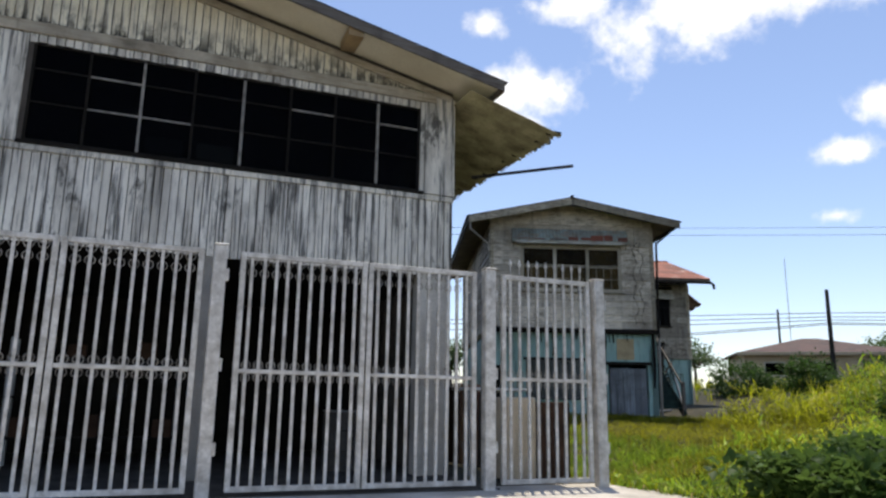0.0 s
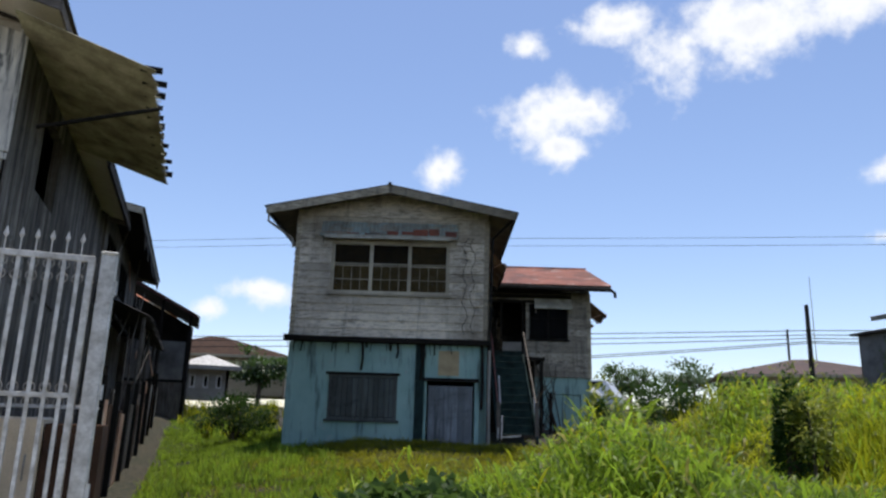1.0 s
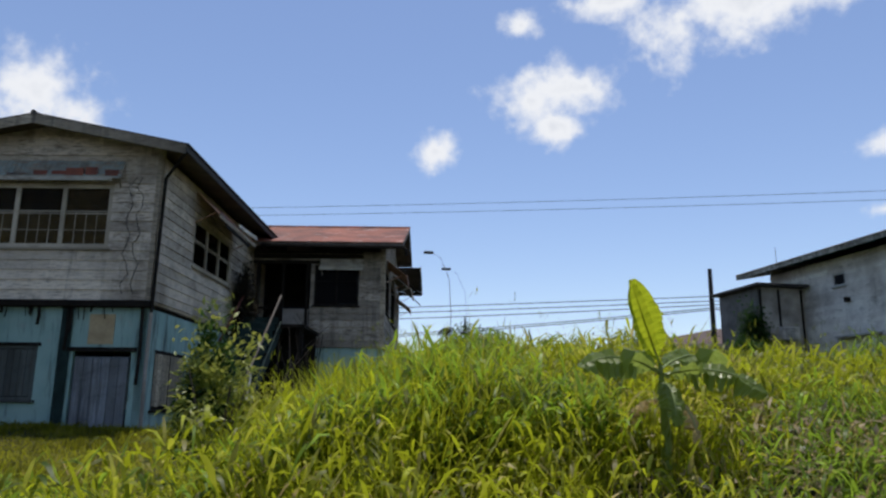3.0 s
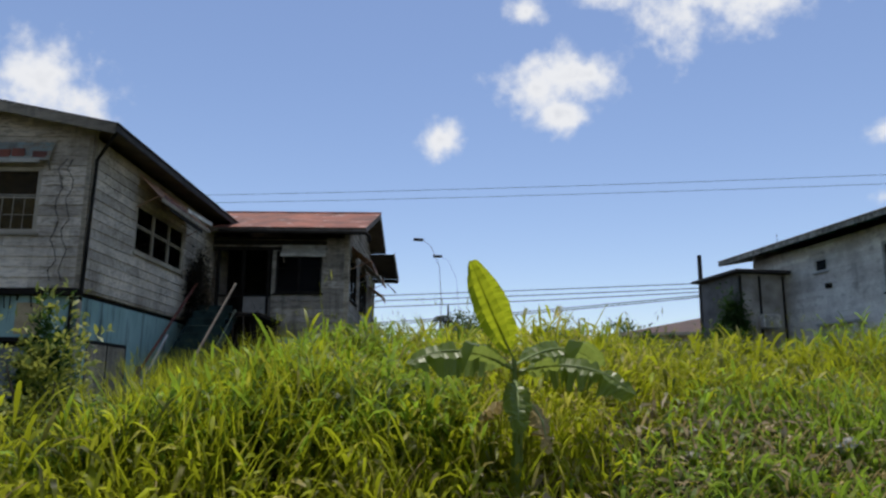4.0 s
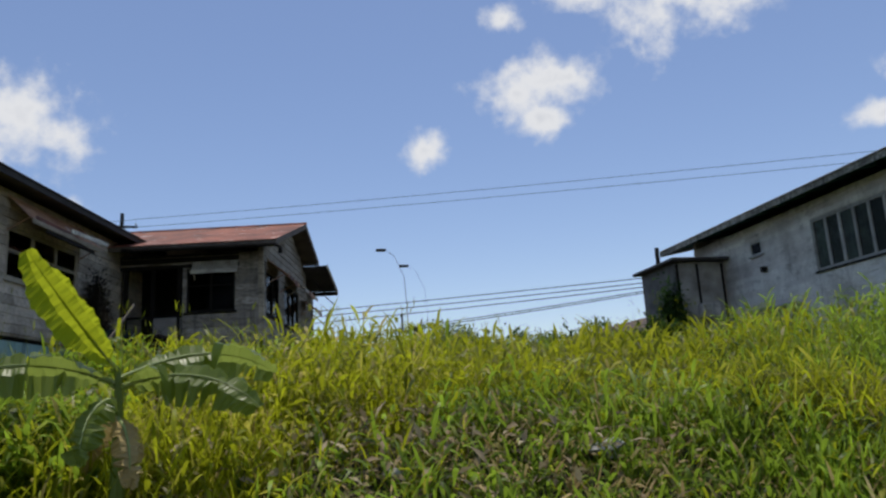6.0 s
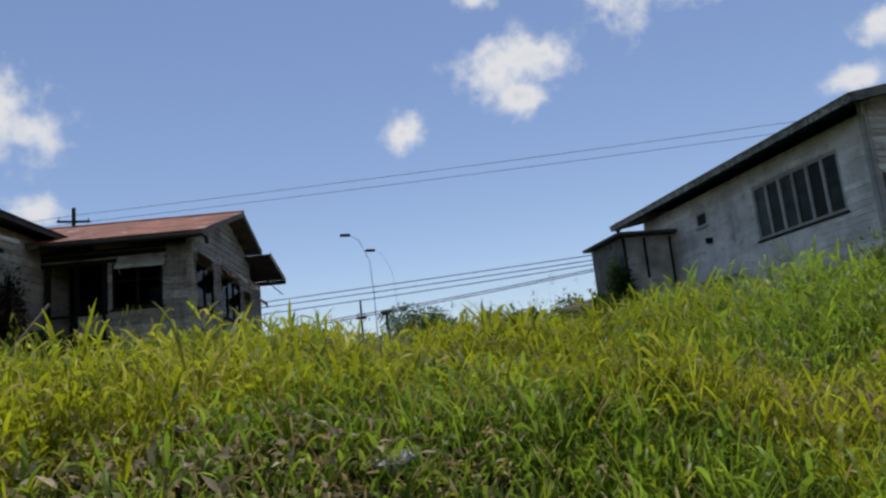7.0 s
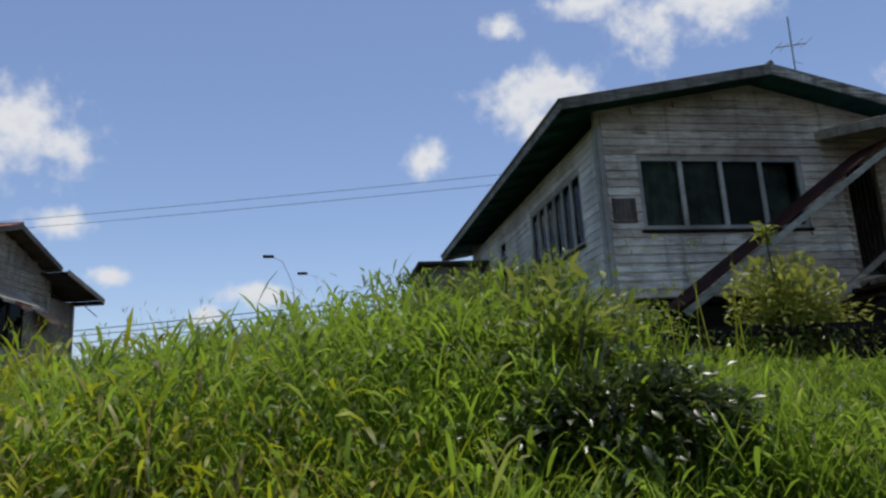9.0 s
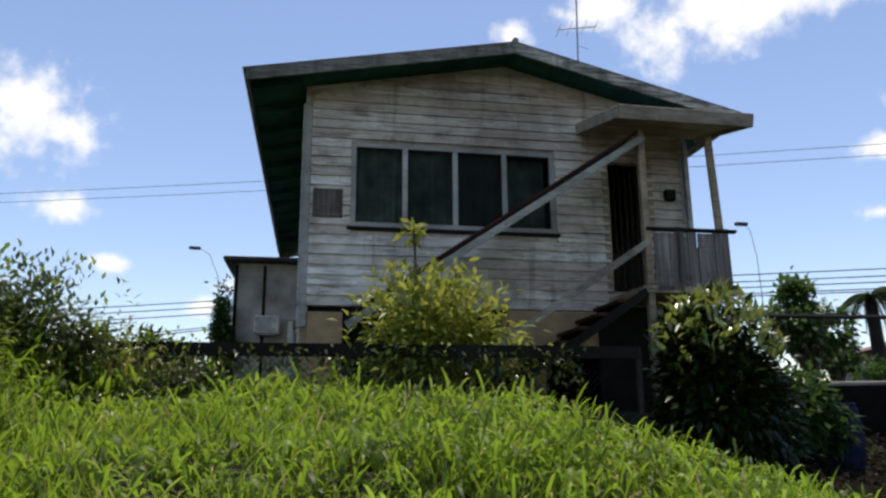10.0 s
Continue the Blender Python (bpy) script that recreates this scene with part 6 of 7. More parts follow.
def grow(n, x0, x1, y0, y1, h0, h1, w, lean, material, name, label, segs=2, thin=None, tall=None):
    m = max(1, n // 28)                                   # tufts
    tx, ty, th = G.uniform(x0, x1, m), G.uniform(y0, y1, m), G.uniform(0.55, 1.25, m)
    pick = G.integers(0, m, n)
    x, y = tx[pick] + G.normal(0, 0.085, n), ty[pick] + G.normal(0, 0.085, n)
    k = free_of_houses(x, y)
    if thin is not None:
        k &= G.uniform(0, 1, n) < thin(x, y)
    x, y, pick = x[k], y[k], pick[k]
    h = G.uniform(h0, h1, len(x)) * (0.55 + 0.75 * patchy(x, y, 0.9)) * th[pick]
    if tall is not None:
        h = np.minimum(h * tall(x, y), 0.95 + 0.1 * th[pick])
    v, f = blades(G, np.stack([x, y], 1), ground_z(x, y) - 0.02, h, G.uniform(0.6, 1.4, len(x)) * w, lean, segs)
    ob = new(name, raw_mesh(name, v, f, material))
    return tagged(ob, label, "grass", kind="stuff")


def mound(x, y):
    return 1 + 1.25 * np.exp(-(((x - 28.0) / np.where(x < 28, 2.2, 1.15)) ** 2 + ((y - 6.0) / 1.7) ** 2))


def track(y):
    """Middle of the trodden way that leads past the wing to the open ground behind."""
    return 12.66 + 0.53 * (y - 5)


def low_by_gate(x, y):
    """Short grass by the gate, along a trodden way to the stair and before the teal house."""
    way = np.exp(-(((x - track(y)) / 1.0) ** 2)) * (0.45 + 0.5 * ss(5.0, 7.5, y))
    front = (1 - ss(14.3, 15.4, x)) * ss(6.5, 9.0, y)
    bare = np.exp(-(((x - 19.7) / 1.3) ** 2 + ((y - 4.0) / 0.8) ** 2)) + np.exp(-(((x - 23.6) / 1.3) ** 2 + ((y - 5.0) / 0.7) ** 2)) + np.exp(-(((x - 8.6) / 1.6) ** 2 + ((y - 4.6) / 0.9) ** 2))
    clump = 0.72 + 0.55 * patchy(x, y, 2.6, 1.0)
    return clump * (0.3 + 0.5 * ss(7.6, 9.6, x) + 0.2 * ss(12, 15, x)) * (1 - 0.82 * way) * (1 - 0.7 * front) * (1 - 0.6 * np.clip(bare, 0, 1)) * mound(x, y) * (1 - 0.5 * ss(28.8, 30.0, x)) * (1 - 0.6 * ss(34.6, 36.2, x)) * (1 + 1.65 * np.exp(-(((x - 10.2) / 1.5) ** 2 + ((y - 4.3) / 1.1) ** 2))) * (1 - 0.45 * np.exp(-(((x - 29.7) / 0.9) ** 2 + ((y - 5.2) / 1.7) ** 2))) * (1 - 0.42 * np.exp(-(((x - 17.45) / 0.8) ** 2 + ((y - 5.0) / 1.4) ** 2))) * (1 + 0.55 * np.exp(-(((x - 15.7) / 1.25) ** 2 + ((y - 5.4) / 1.3) ** 2)))


def leafy(n, x0, x1, y0, y1, tall, length, width, material, name, label, thin=None):
    x, y = G.uniform(x0, x1, n), G.uniform(y0, y1, n)
    k = free_of_houses(x, y)
    if thin is not None:
        k &= G.uniform(0, 1, n) < thin(x, y)
    x, y = x[k], y[k]
    low = low_by_gate(x, y)
    h = tall * (0.45 + 0.8 * patchy(x, y, 0.8)) * low
    v, f = leafy_grass(G, x, y, ground_z(x, y), h, length * (0.45 + 0.55 * np.clip(low, 0, 1)), width)
    return tagged(new(name, raw_mesh(name, v, f, material)), label, "grass", kind="stuff")


def fresh(x, y):
    """Share of the fresher, greener grass: by the gate, round the mound and before the porch house."""
    return np.maximum(ss(22.5, 26.5, x + 1.5 * np.sin(1.3 * y)), np.maximum(0.85 * (1 - ss(11.5, 14.5, x + np.sin(1.7 * y))), 0.8 * ss(0.56, 0.72, patchy(x, y, 0.75, 2.0)))) * (1 - olive(x, y))


def olive(x, y):
    """Share of the dull short grass before the teal house."""
    return (1 - ss(13.6, 15.4, x + 0.4 * np.sin(2.1 * y))) * ss(5.6, 7.4, y + 0.5 * np.sin(1.9 * x))


def yellow(x, y):
    return (1 - fresh(x, y)) * (1 - 0.8 * bare_spots(x, y)) * (1 - olive(x, y))


def bare_spots(x, y):
    """Trampled, dried-out spots along the roadside."""
    return np.clip(sum(k * np.exp(-(((x - a) / r) ** 2 + ((y - b) / q) ** 2)) for a, b, r, q, k in ((19.7, 4.15, 1.1, 0.7, 1.1), (17.7, 3.3, 0.9, 0.5, 0.7), (23.4, 4.5, 1.1, 0.6, 0.9), (15.6, 3.2, 1.6, 0.5, 0.5), (21.6, 3.4, 1.0, 0.5, 0.5))) + 0.08, 0, 1)


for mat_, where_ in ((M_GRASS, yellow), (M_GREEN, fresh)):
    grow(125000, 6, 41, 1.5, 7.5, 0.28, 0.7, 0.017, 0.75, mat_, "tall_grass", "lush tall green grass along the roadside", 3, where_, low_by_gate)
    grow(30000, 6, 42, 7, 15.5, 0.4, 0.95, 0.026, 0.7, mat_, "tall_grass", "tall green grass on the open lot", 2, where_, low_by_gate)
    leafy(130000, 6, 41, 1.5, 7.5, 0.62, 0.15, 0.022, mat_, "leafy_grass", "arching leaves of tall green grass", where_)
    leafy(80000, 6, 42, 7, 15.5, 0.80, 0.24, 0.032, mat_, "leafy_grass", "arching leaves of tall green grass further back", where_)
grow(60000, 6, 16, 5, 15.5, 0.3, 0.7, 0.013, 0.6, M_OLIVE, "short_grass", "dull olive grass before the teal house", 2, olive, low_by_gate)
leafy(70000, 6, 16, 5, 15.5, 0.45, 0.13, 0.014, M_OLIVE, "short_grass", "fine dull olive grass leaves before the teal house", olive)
grow(20000, 8.1, 13.0, 2.9, 5.9, 0.3, 0.62, 0.013, 0.6, M_GREEN, "tall_grass", "dense clump of tall green grass by the verge", 3, None, low_by_gate)
leafy(26000, 8.1, 13.0, 2.9, 5.9, 0.5, 0.13, 0.015, M_GREEN, "leafy_grass", "arching leaves of the dense grass clump")
grow(9000, 14.2, 17.2, 4.2, 7.6, 0.35, 0.6, 0.018, 0.6, M_GRASS, "tall_grass", "dense stand of tall green grass before the stair", 3, None, low_by_gate)
leafy(14000, 14.2, 17.2, 4.2, 7.6, 0.6, 0.17, 0.024, M_GREEN, "leafy_grass", "arching leaves of the dense stand of grass")
grow(52000, 6.3, 9.6, 5.5, 31, 0.12, 0.26, 0.016, 0.7, M_GREEN, "short_grass", "short grass along the side fence", 2)
grow(16000, 3, 60, 15, 45, 0.4, 0.9, 0.05, 0.6, M_GRASS, "far_grass", "rough grass behind the houses", 2, lambda x, y: 1 - 0.95 * np.exp(-(((x - track(y)) / 2.2) ** 2)))
leafy(80000, 6, 34, 1.5, 8, 0.2, 0.22, 0.017, M_STRAW, "dry_grass", "dry bent straw among the green grass", bare_spots)


def dead_leaves():
    """Pale curled dead leaves on the trampled spots."""
    spots = ((19.4, 4.5, 0.75, 0.5, 420), (20.4, 5.2, 0.6, 0.4, 200), (17.5, 3.75, 0.4, 0.3, 130), (24.6, 5.6, 0.8, 0.5, 260), (18.6, 4.1, 0.5, 0.35, 160))
    x = np.concatenate([G.normal(a, r, k) for a, b, r, q, k in spots])
    y = np.concatenate([G.normal(b, q, k) for a, b, r, q, k in spots])
    p = np.stack([x, y, ground_z(x, y) + G.uniform(0.03, 0.24, len(x))], 1)
    out = np.stack([G.normal(0, 1, len(x)), G.normal(0, 1, len(x)), G.normal(0.1, 0.3, len(x))], 1)
    v, f = leaf_cloud(G, p, out, 0.12, 0.042, 0.1)
    tagged(new("dead_leaves", raw_mesh("dead_leaves", v, f, M_DEADLEAF)), "pale curled dead leaves on trampled grass", "leaves", kind="stuff")


dead_leaves()


def yard_litter():
    """Rotting leaves and weeds on the bare earth at the end of the fence, blackened for the yard's shade."""
    n = 9000
    x, y = G.uniform(36.2, 41.0, n), G.uniform(4.2, 9.0, n)
    p = np.stack([x, y, ground_z(x, y) + np.abs(G.normal(0, 0.06, n))], 1)
    v, f = leaf_cloud(G, p, np.stack([G.normal(0, 1, n), G.normal(0, 1, n), G.normal(0.1, 0.2, n)], 1), 0.13, 0.06, 0.0)
    tagged(new("leaf_litter", raw_mesh("leaf_litter", v, f, M_DEADVINE)), "rotting leaves on the bare yard, blackened for its shade", "leaves", kind="stuff")


yard_litter()


def seed_stalks():
    """Thin flowering stems with seed heads that stand over the grass."""
    n = 1000
    x, y = G.uniform(14.5, 29.3, n), G.uniform(4.6, 11, n)
    k = free_of_houses(x, y)
    x, y = x[k], y[k]
    z, h = ground_z(x, y), G.uniform(0.6, 1.1, len(x)) * (0.5 + 0.7 * patchy(x, y, 0.9)) * mound(x, y) ** 0.5
    az = G.uniform(0, 2 * np.pi, len(x))
    stems = blades(G, np.stack([x, y], 1), z, h, np.full(len(x), 0.014), 0.2, 3, face=az)
    top = np.stack([x + h * 0.08 * np.cos(az), y + h * 0.08 * np.sin(az), z + h * 0.93], 1)
    heads = leaf_cloud(G, np.repeat(top, 3, 0) + G.normal(0, 0.02, (3 * len(x), 3)), np.tile((0, 0, 2.4), (3 * len(x), 1)), 0.08, 0.009, 0.0)
    v, f = stack([stems, heads])
    tagged(new("seed_stalks", raw_mesh("seed_stalks", v, f, M_GRASS)), "thin grass stalks with seed heads", "grass", kind="stuff")


seed_stalks()


def creeper():
    """Broad-leaved creeper by the gate."""
    n = 7500
    x = G.uniform(6.1, 9.2, n)
    y = 3.1 + 0.25 * (x - 6.1) + np.abs(G.normal(0, 0.6, n))
    k = (x > 6.3) & (y < 6.8)
    x, y = x[k], y[k]
    z = ground_z(x, y) + 0.08 + 0.42 * G.uniform(0.2, 1, len(x)) * (0.5 + 0.6 * patchy(x, y, 2.2))
    out = np.stack([G.normal(0, 0.6, len(x)), G.normal(0, 0.6, len(x)), np.full(len(x), 0.6)], 1)
    v, f = leaf_cloud(G, np.stack([x, y, z], 1), out, 0.15, 0.12, 0.1)
    tagged(new("creeper", raw_mesh("creeper", v, f, M_CREEPER)), "low broad-leaved creeper covering the verge", "creeper", kind="stuff")


creeper()


def gz(x, y):
    return float(ground_z(x, y))


def banana(x, y, joint):
    """A young banana plant: short stem, one upright rolled leaf and arching torn leaves, each with its midrib."""
    z = gz(x, y)
    t = thing("banana_plant", "young banana plant with one upright bright leaf", "banana plant", pose(x, y, z))
    H = joint - z
    bm = bmesh.new()
    tube(bm, [(0, 0, -0.1), (0.02, 0, H * 0.5), (0.0, 0.0, H + 0.03)], [0.045, 0.034, 0.014], 8)
    part("stem", bm, M_BANANA, t)
    flat = Vector((0.35, 0.93, 0))
    # length, width, compass angle, first rise in degrees, bend in degrees, start height, twist to face the road, tears
    for k, (L, w, az, up, bend, z0, face, tears) in enumerate(((0.70, 0.20, 214, 48, -6, 0.02, 1.0, 0), (0.74, 0.26, 190, 24, 58, -0.04, 0.5, 2), (0.88, 0.27, 22, 26, 62, -0.02, 0.5, 4), (0.76, 0.26, -25, 16, 66, -0.06, 0.5, 7), (0.5, 0.16, 250, 5, 120, -0.12, 0.0, 4), (0.45, 0.13, -70, -10, 110, -0.2, 0.2, 3), (0.42, 0.12, 120, 0, 110, -0.22, 0.0, 3))):
        bm, rib = bmesh.new(), []
        rn = random.Random(k)
        a = radians(az)
        d = Vector((math.cos(a), math.sin(a), 0))
        s0 = Vector((-math.sin(a), math.cos(a), 0))
        rows, n, p, ang = [], 40, Vector((0, 0, H + z0)), radians(up)
        cuts = {s: {rn.randrange(9, 36) for _ in range(tears)} for s in (-1, 1)}
        for i in range(n + 1):
            f = i / n
            g = d * math.cos(ang) + Vector((0, 0, 1)) * math.sin(ang)
            side = (s0.lerp(g.cross(flat).normalized() * (1 if g.cross(flat).dot(s0) >= 0 else -1), face)).normalized()
            nor = side.cross(g).normalized()
            if nor.z < 0:
                nor = -nor
            ww = 0.5 * w * (0.05 if f < 0.12 else math.sin(math.pi * min(1.0, (f - 0.08) / 0.94)) ** 0.6) + 0.005
            row = []
            for sd in (-1, 1):
                wave = 0.012 * math.sin(i * 1.9 + k) + 0.018 * math.sin(i * 0.55 + 2 * k + sd)
                wi = ww * (rn.uniform(0.25, 0.5) if i in cuts[sd] else rn.uniform(0.97, 1.02) if k == 0 else rn.uniform(0.92, 1.04))
                droop = 0.45 + 0.3 * f
                pair = [bm.verts.new(p + side * sd * wi - nor * (droop * wi + wave)), bm.verts.new(p + side * sd * wi * 0.5 + nor * (0.04 * wi + 0.4 * wave))]
                row += pair if sd < 0 else pair[::-1]
            rows.append([row[0], row[1], bm.verts.new(p - nor * 0.004), row[2], row[3]])
            rib.append(p + nor * 0.003)
            p = p + g * L / n
            ang -= radians(bend) / n * (0.5 + f)
        for q, r in zip(rows, rows[1:]):
            for m in range(4):
                bm.faces.new((q[m], q[m + 1], r[m + 1], r[m]))
        leaf = part("leaf", bm, M_BANANA_NEW if k == 0 else M_STRAW if k > 4 else M_BANANA, t, "bright yellow-green upright leaf" if k == 0 else "withered brown hanging leaf" if k > 4 else "")
        part("midrib", tube_bm(rib[::4], [0.011, 0.009, 0.008, 0.007, 0.006, 0.005, 0.005, 0.004, 0.003, 0.002, 0.002], 5), M_RIB, leaf)


banana(17.28, 4.05, 1.96)
R = np.random.default_rng(3)
shrub("shrub", "dark upright shrub half covered by a climber", "shrub", 14.34, 6.5, gz(14.3, 6.5) - 0.05, 0.27, 0.3, 0.86, 2600, 0.075, 0.035, (M_DARKLEAF, M_BARK, M_YELLOWLEAF), R, "lot shrubs", tops=70, spread=0.9)
shrub("climber", "ragged yellow-green climber sprawling over the dark shrub", "climber", 14.40, 6.2, gz(14.4, 6.2) - 0.05, 0.52, 0.4, 0.84, 1500, 0.08, 0.034, (M_YELLOWLEAF, M_BARK, M_YELLOWLEAF), R, "", tops=30, spread=0.6)
shrub("shrub", "small dark leafy plant with pale tips standing in the grass", "shrub", 11.44, 6.4, gz(11.4, 6.4), 0.22, 0.24, 0.64, 900, 0.08, 0.042, (M_DARKLEAF, M_BARK, M_YELLOWLEAF), R, "lot shrubs", tops=110)
shrub("shrub", "broad-leaved weed with pale new leaves on the overgrown mound", "shrub", 27.9, 4.7, gz(27.9, 4.7), 0.5, 0.45, 0.5, 900, 0.12, 0.05, (M_VINE, M_BARK, M_YELLOWLEAF), R, "lot shrubs", tops=45)
shrub("bush", "tangle of creepers and weeds heaped into a mound", "bush", 28.0, 6.0, gz(28.0, 6.0) - 0.1, 1.8, 1.3, 0.76, 12000, 0.07, 0.026, (M_VINE, M_BARK), R, spread=0.45)
# Dark foot of the mound: shade below the lit top put into leaf colour.
shrub("bush", "dark broad-leaved undergrowth at the foot of the mound", "bush", 27.9, 4.15, gz(27.9, 4.15) - 0.05, 0.85, 0.5, 0.42, 4200, 0.085, 0.035, (M_WEED, M_BARK), R, spread=0.7)
# Dark leaves with paler tops: shaded side and lit tops put into colour.
shrub("bush", "dark tangle of weeds and creepers at the fence end", "bush", 29.05, 8.0, gz(29.0, 8.0) - 0.1, 1.05, 0.7, 0.76, 7000, 0.08, 0.036, (M_WEED, M_BARK, M_VINE), R, tops=150, spread=0.6)
shrub("bush", "low dark weeds grown through the fence end", "bush", 30.2, 8.0, gz(30.2, 8.0) - 0.1, 0.8, 0.5, 0.36, 3000, 0.075, 0.034, (M_WEED, M_BARK, M_VINE), R, tops=60, spread=0.6)


def weed_stalks():
    """Single dry and green stalks that stand over the weeds at the fence end."""
    for n, mat, name, label in ((70, M_STRAW, "dry_stalks", "thin dry weed stalks over the fence end"), (150, M_VINE, "weed_stalks", "ragged green weed stalks at the fence end")):
        x, y = G.uniform(28.0, 30.6, n), G.uniform(7.5, 8.6, n)
        h = G.uniform(0.75, 1.55, n) * (1 - 0.42 * ss(28.6, 30.4, x))
        stem = blades(G, np.stack([x, y], 1), ground_z(x, y), h, np.full(n, 0.012), 0.3, 4)
        at = np.stack([np.repeat(x, 9), np.repeat(y, 9), np.repeat(ground_z(x, y), 9) + np.repeat(h, 9) * G.uniform(0.4, 0.98, 9 * n)], 1) + G.normal(0, 0.02, (9 * n, 3))
        leaf = leaf_cloud(G, at, G.normal(0, 0.6, (9 * n, 3)), 0.07, 0.018, 0.1)
        v, f = stack([stem, leaf])
        tagged(new(name, raw_mesh(name, v, f, mat)), label, "weeds", kind="stuff")


weed_stalks()
shrub("croton", "yellow-leaved croton bush by the fence", "bush", 33.0, 8.1, 1.95, 0.98, 0.6, 0.74, 3000, 0.14, 0.05, (M_YELLOWLEAF, M_BARK, M_YELLOWLEAF), R, tops=260)
part("leader_shoot", tube_bm([(-0.25, -0.1, 1.2), (-0.28, -0.1, 1.95)], 0.015, 5), M_BARK, bpy.data.objects["croton"])
v_, f_ = leaf_cloud(R, np.array([(-0.28, -0.1, 1.95)]) + R.normal(0, 0.05, (40, 3)), np.tile((0, 0, 0.5), (40, 1)), 0.16, 0.06)
new("shoot_leaves", raw_mesh("shoot_leaves", v_, f_, M_YELLOWLEAF)).parent = bpy.data.objects["croton"]
# Top leaves carry painted sun, the leaves below painted shade.
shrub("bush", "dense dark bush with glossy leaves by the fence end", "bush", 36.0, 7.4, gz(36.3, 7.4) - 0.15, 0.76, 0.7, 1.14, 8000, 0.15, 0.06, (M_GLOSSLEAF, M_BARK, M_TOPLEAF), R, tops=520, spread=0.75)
shrub("hedge", "low dark hedge at the back of the lot", "hedge", 8.1, 19.0, 1.2, 1.1, 0.9, 0.55, 5200, 0.08, 0.04, (M_DARKLEAF, M_BARK), R)
cu_ = B_AT @ Vector((5.15, 5.45, 3.0))
shrub("vine", "dead black creeper filling the corner by the stair", "creeper", cu_.x, cu_.y, cu_.z, 0.36, 0.62, 1.25, 5200, 0.085, 0.035, (M_DEADVINE, M_BARK), R)


def brushwood():
    """Dead branches heaped in the corner beside the stair head."""
    t = thing("brushwood", "heap of dead dark branches leaning by the stair", "branches", B_AT @ pose(6.55, 5.0, 1.4))
    rn = random.Random(61)
    for k in range(34):
        a, b = Vector((rn.uniform(-0.5, 0.9), rn.uniform(-0.9, 0.9), -0.1)), Vector((rn.uniform(-0.7, 1.0), rn.uniform(-0.3, 1.1), rn.uniform(0.9, 2.5)))
        mid = a.lerp(b, 0.55) + Vector((rn.uniform(-0.2, 0.2), rn.uniform(-0.2, 0.2), 0.1))
        tw = b + Vector((rn.uniform(-0.35, 0.35), rn.uniform(-0.3, 0.3), rn.uniform(-0.1, 0.4)))
        part("branch", tube_bm([a, mid, b, tw], [0.022, 0.016, 0.01, 0.003], 5), M_BARK if k % 4 == 0 else M_DARK, t)


brushwood()
cu_ = C_AT @ Vector((-1.95, 8.3, 2.9))
shrub("vine", "dark creeper hanging over the shed wall", "creeper", cu_.x, cu_.y, cu_.z, 0.3, 0.7, 1.25, 3600, 0.11, 0.06, (M_DARKLEAF, M_BARK), R)
for x_, y_, r_, h_ in ((24.3, 22.8, 1.7, 0.9), (26.6, 21.4, 1.6, 0.92), (28.4, 19.6, 1.4, 0.95), (29.7, 17.4, 0.9, 0.95), (37.0, 30, 2.2, 0.8), (42, 28, 2.0, 0.8)):
    shrub("far_bush", "dark rough bush at the far side of the lot", "bush", x_, y_, gz(x_, y_) - 0.2, r_, r_ * 0.8, h_, 2600, 0.17, 0.1, (M_DARKLEAF, M_BARK), R, "far bushes")



# ---------------------------------------------------------------- fence before the porch house
def chain_fence():
    f = thing("chain_link_fence", "rusty chain-link fence overgrown along its top rail", "fence", C_AT @ pose(-2.6, -2.6, 0))
    n, L = 5, 6.3
    z0 = 1.55
    for i in range(n):
        x = L * i / (n - 1)
        part("post", tube_bm([(x, 0, z0 - 0.3), (x, 0, 2.94)], 0.035, 8), M_POLE, f)
    part("top_rail", beam_bm((-0.5, 0, 2.88), (L, 0, 2.88), 0.07, 0.13), M_DARK, f, "thick blackened timber rail")
    bm = bmesh.new()
    x = -1.4
    while x < L:
        for s in (1, -1):
            a, b = (x, x + 1.4) if s > 0 else (x + 1.4, x)
            p, q = Vector((a, 0.01 * s, z0)), Vector((b, 0.01 * s, z0 + 1.4))
            if min(p.x, q.x) >= 0 and max(p.x, q.x) <= L:
                beam(bm, p, q, 0.004, 0.004)
        x += 0.07
    part("mesh", bm, M_DARK, f, "rusty wire mesh")
    k = 1500
    p = np.stack([R.uniform(0, L * 0.9, k), R.normal(0, 0.07, k), 2.9 - np.abs(R.normal(0, 0.22, k))], 1)
    v, fc = leaf_cloud(R, p, R.normal(0, 0.5, (k, 3)), 0.085, 0.04)
    new("creeper_strip", raw_mesh("creeper_strip", v, fc, M_WEED)).parent = f


chain_fence()


# ---------------------------------------------------------------- poles, wires and the distance
def power_pole(x, y, z0, z1, label, arm=1.6, r=0.11):
    p = thing("power_pole", label, "power pole", pose(x, y, z0), "power poles")
    part("shaft", tube_bm([(0, 0, -0.5), (0, 0, z1 - z0)], [r * 1.5, r], 10), M_POLE, p)
    if arm:
        part("cross_arm", box_bm(-arm / 2, arm / 2, -0.06, 0.06, z1 - z0 - 0.9, z1 - z0 - 0.78), M_POLE, p)
        for x in (-arm / 2 + 0.1, 0, arm / 2 - 0.1):
            part("insulator", tube_bm([(x, 0, z1 - z0 - 0.78), (x, 0, z1 - z0 - 0.6)], [0.05, 0.03], 8), M_STEEL, p)
    return p


power_pole(40.28, 31.57, 2.6, 9.1, "dark leaning wooden power pole", 0)
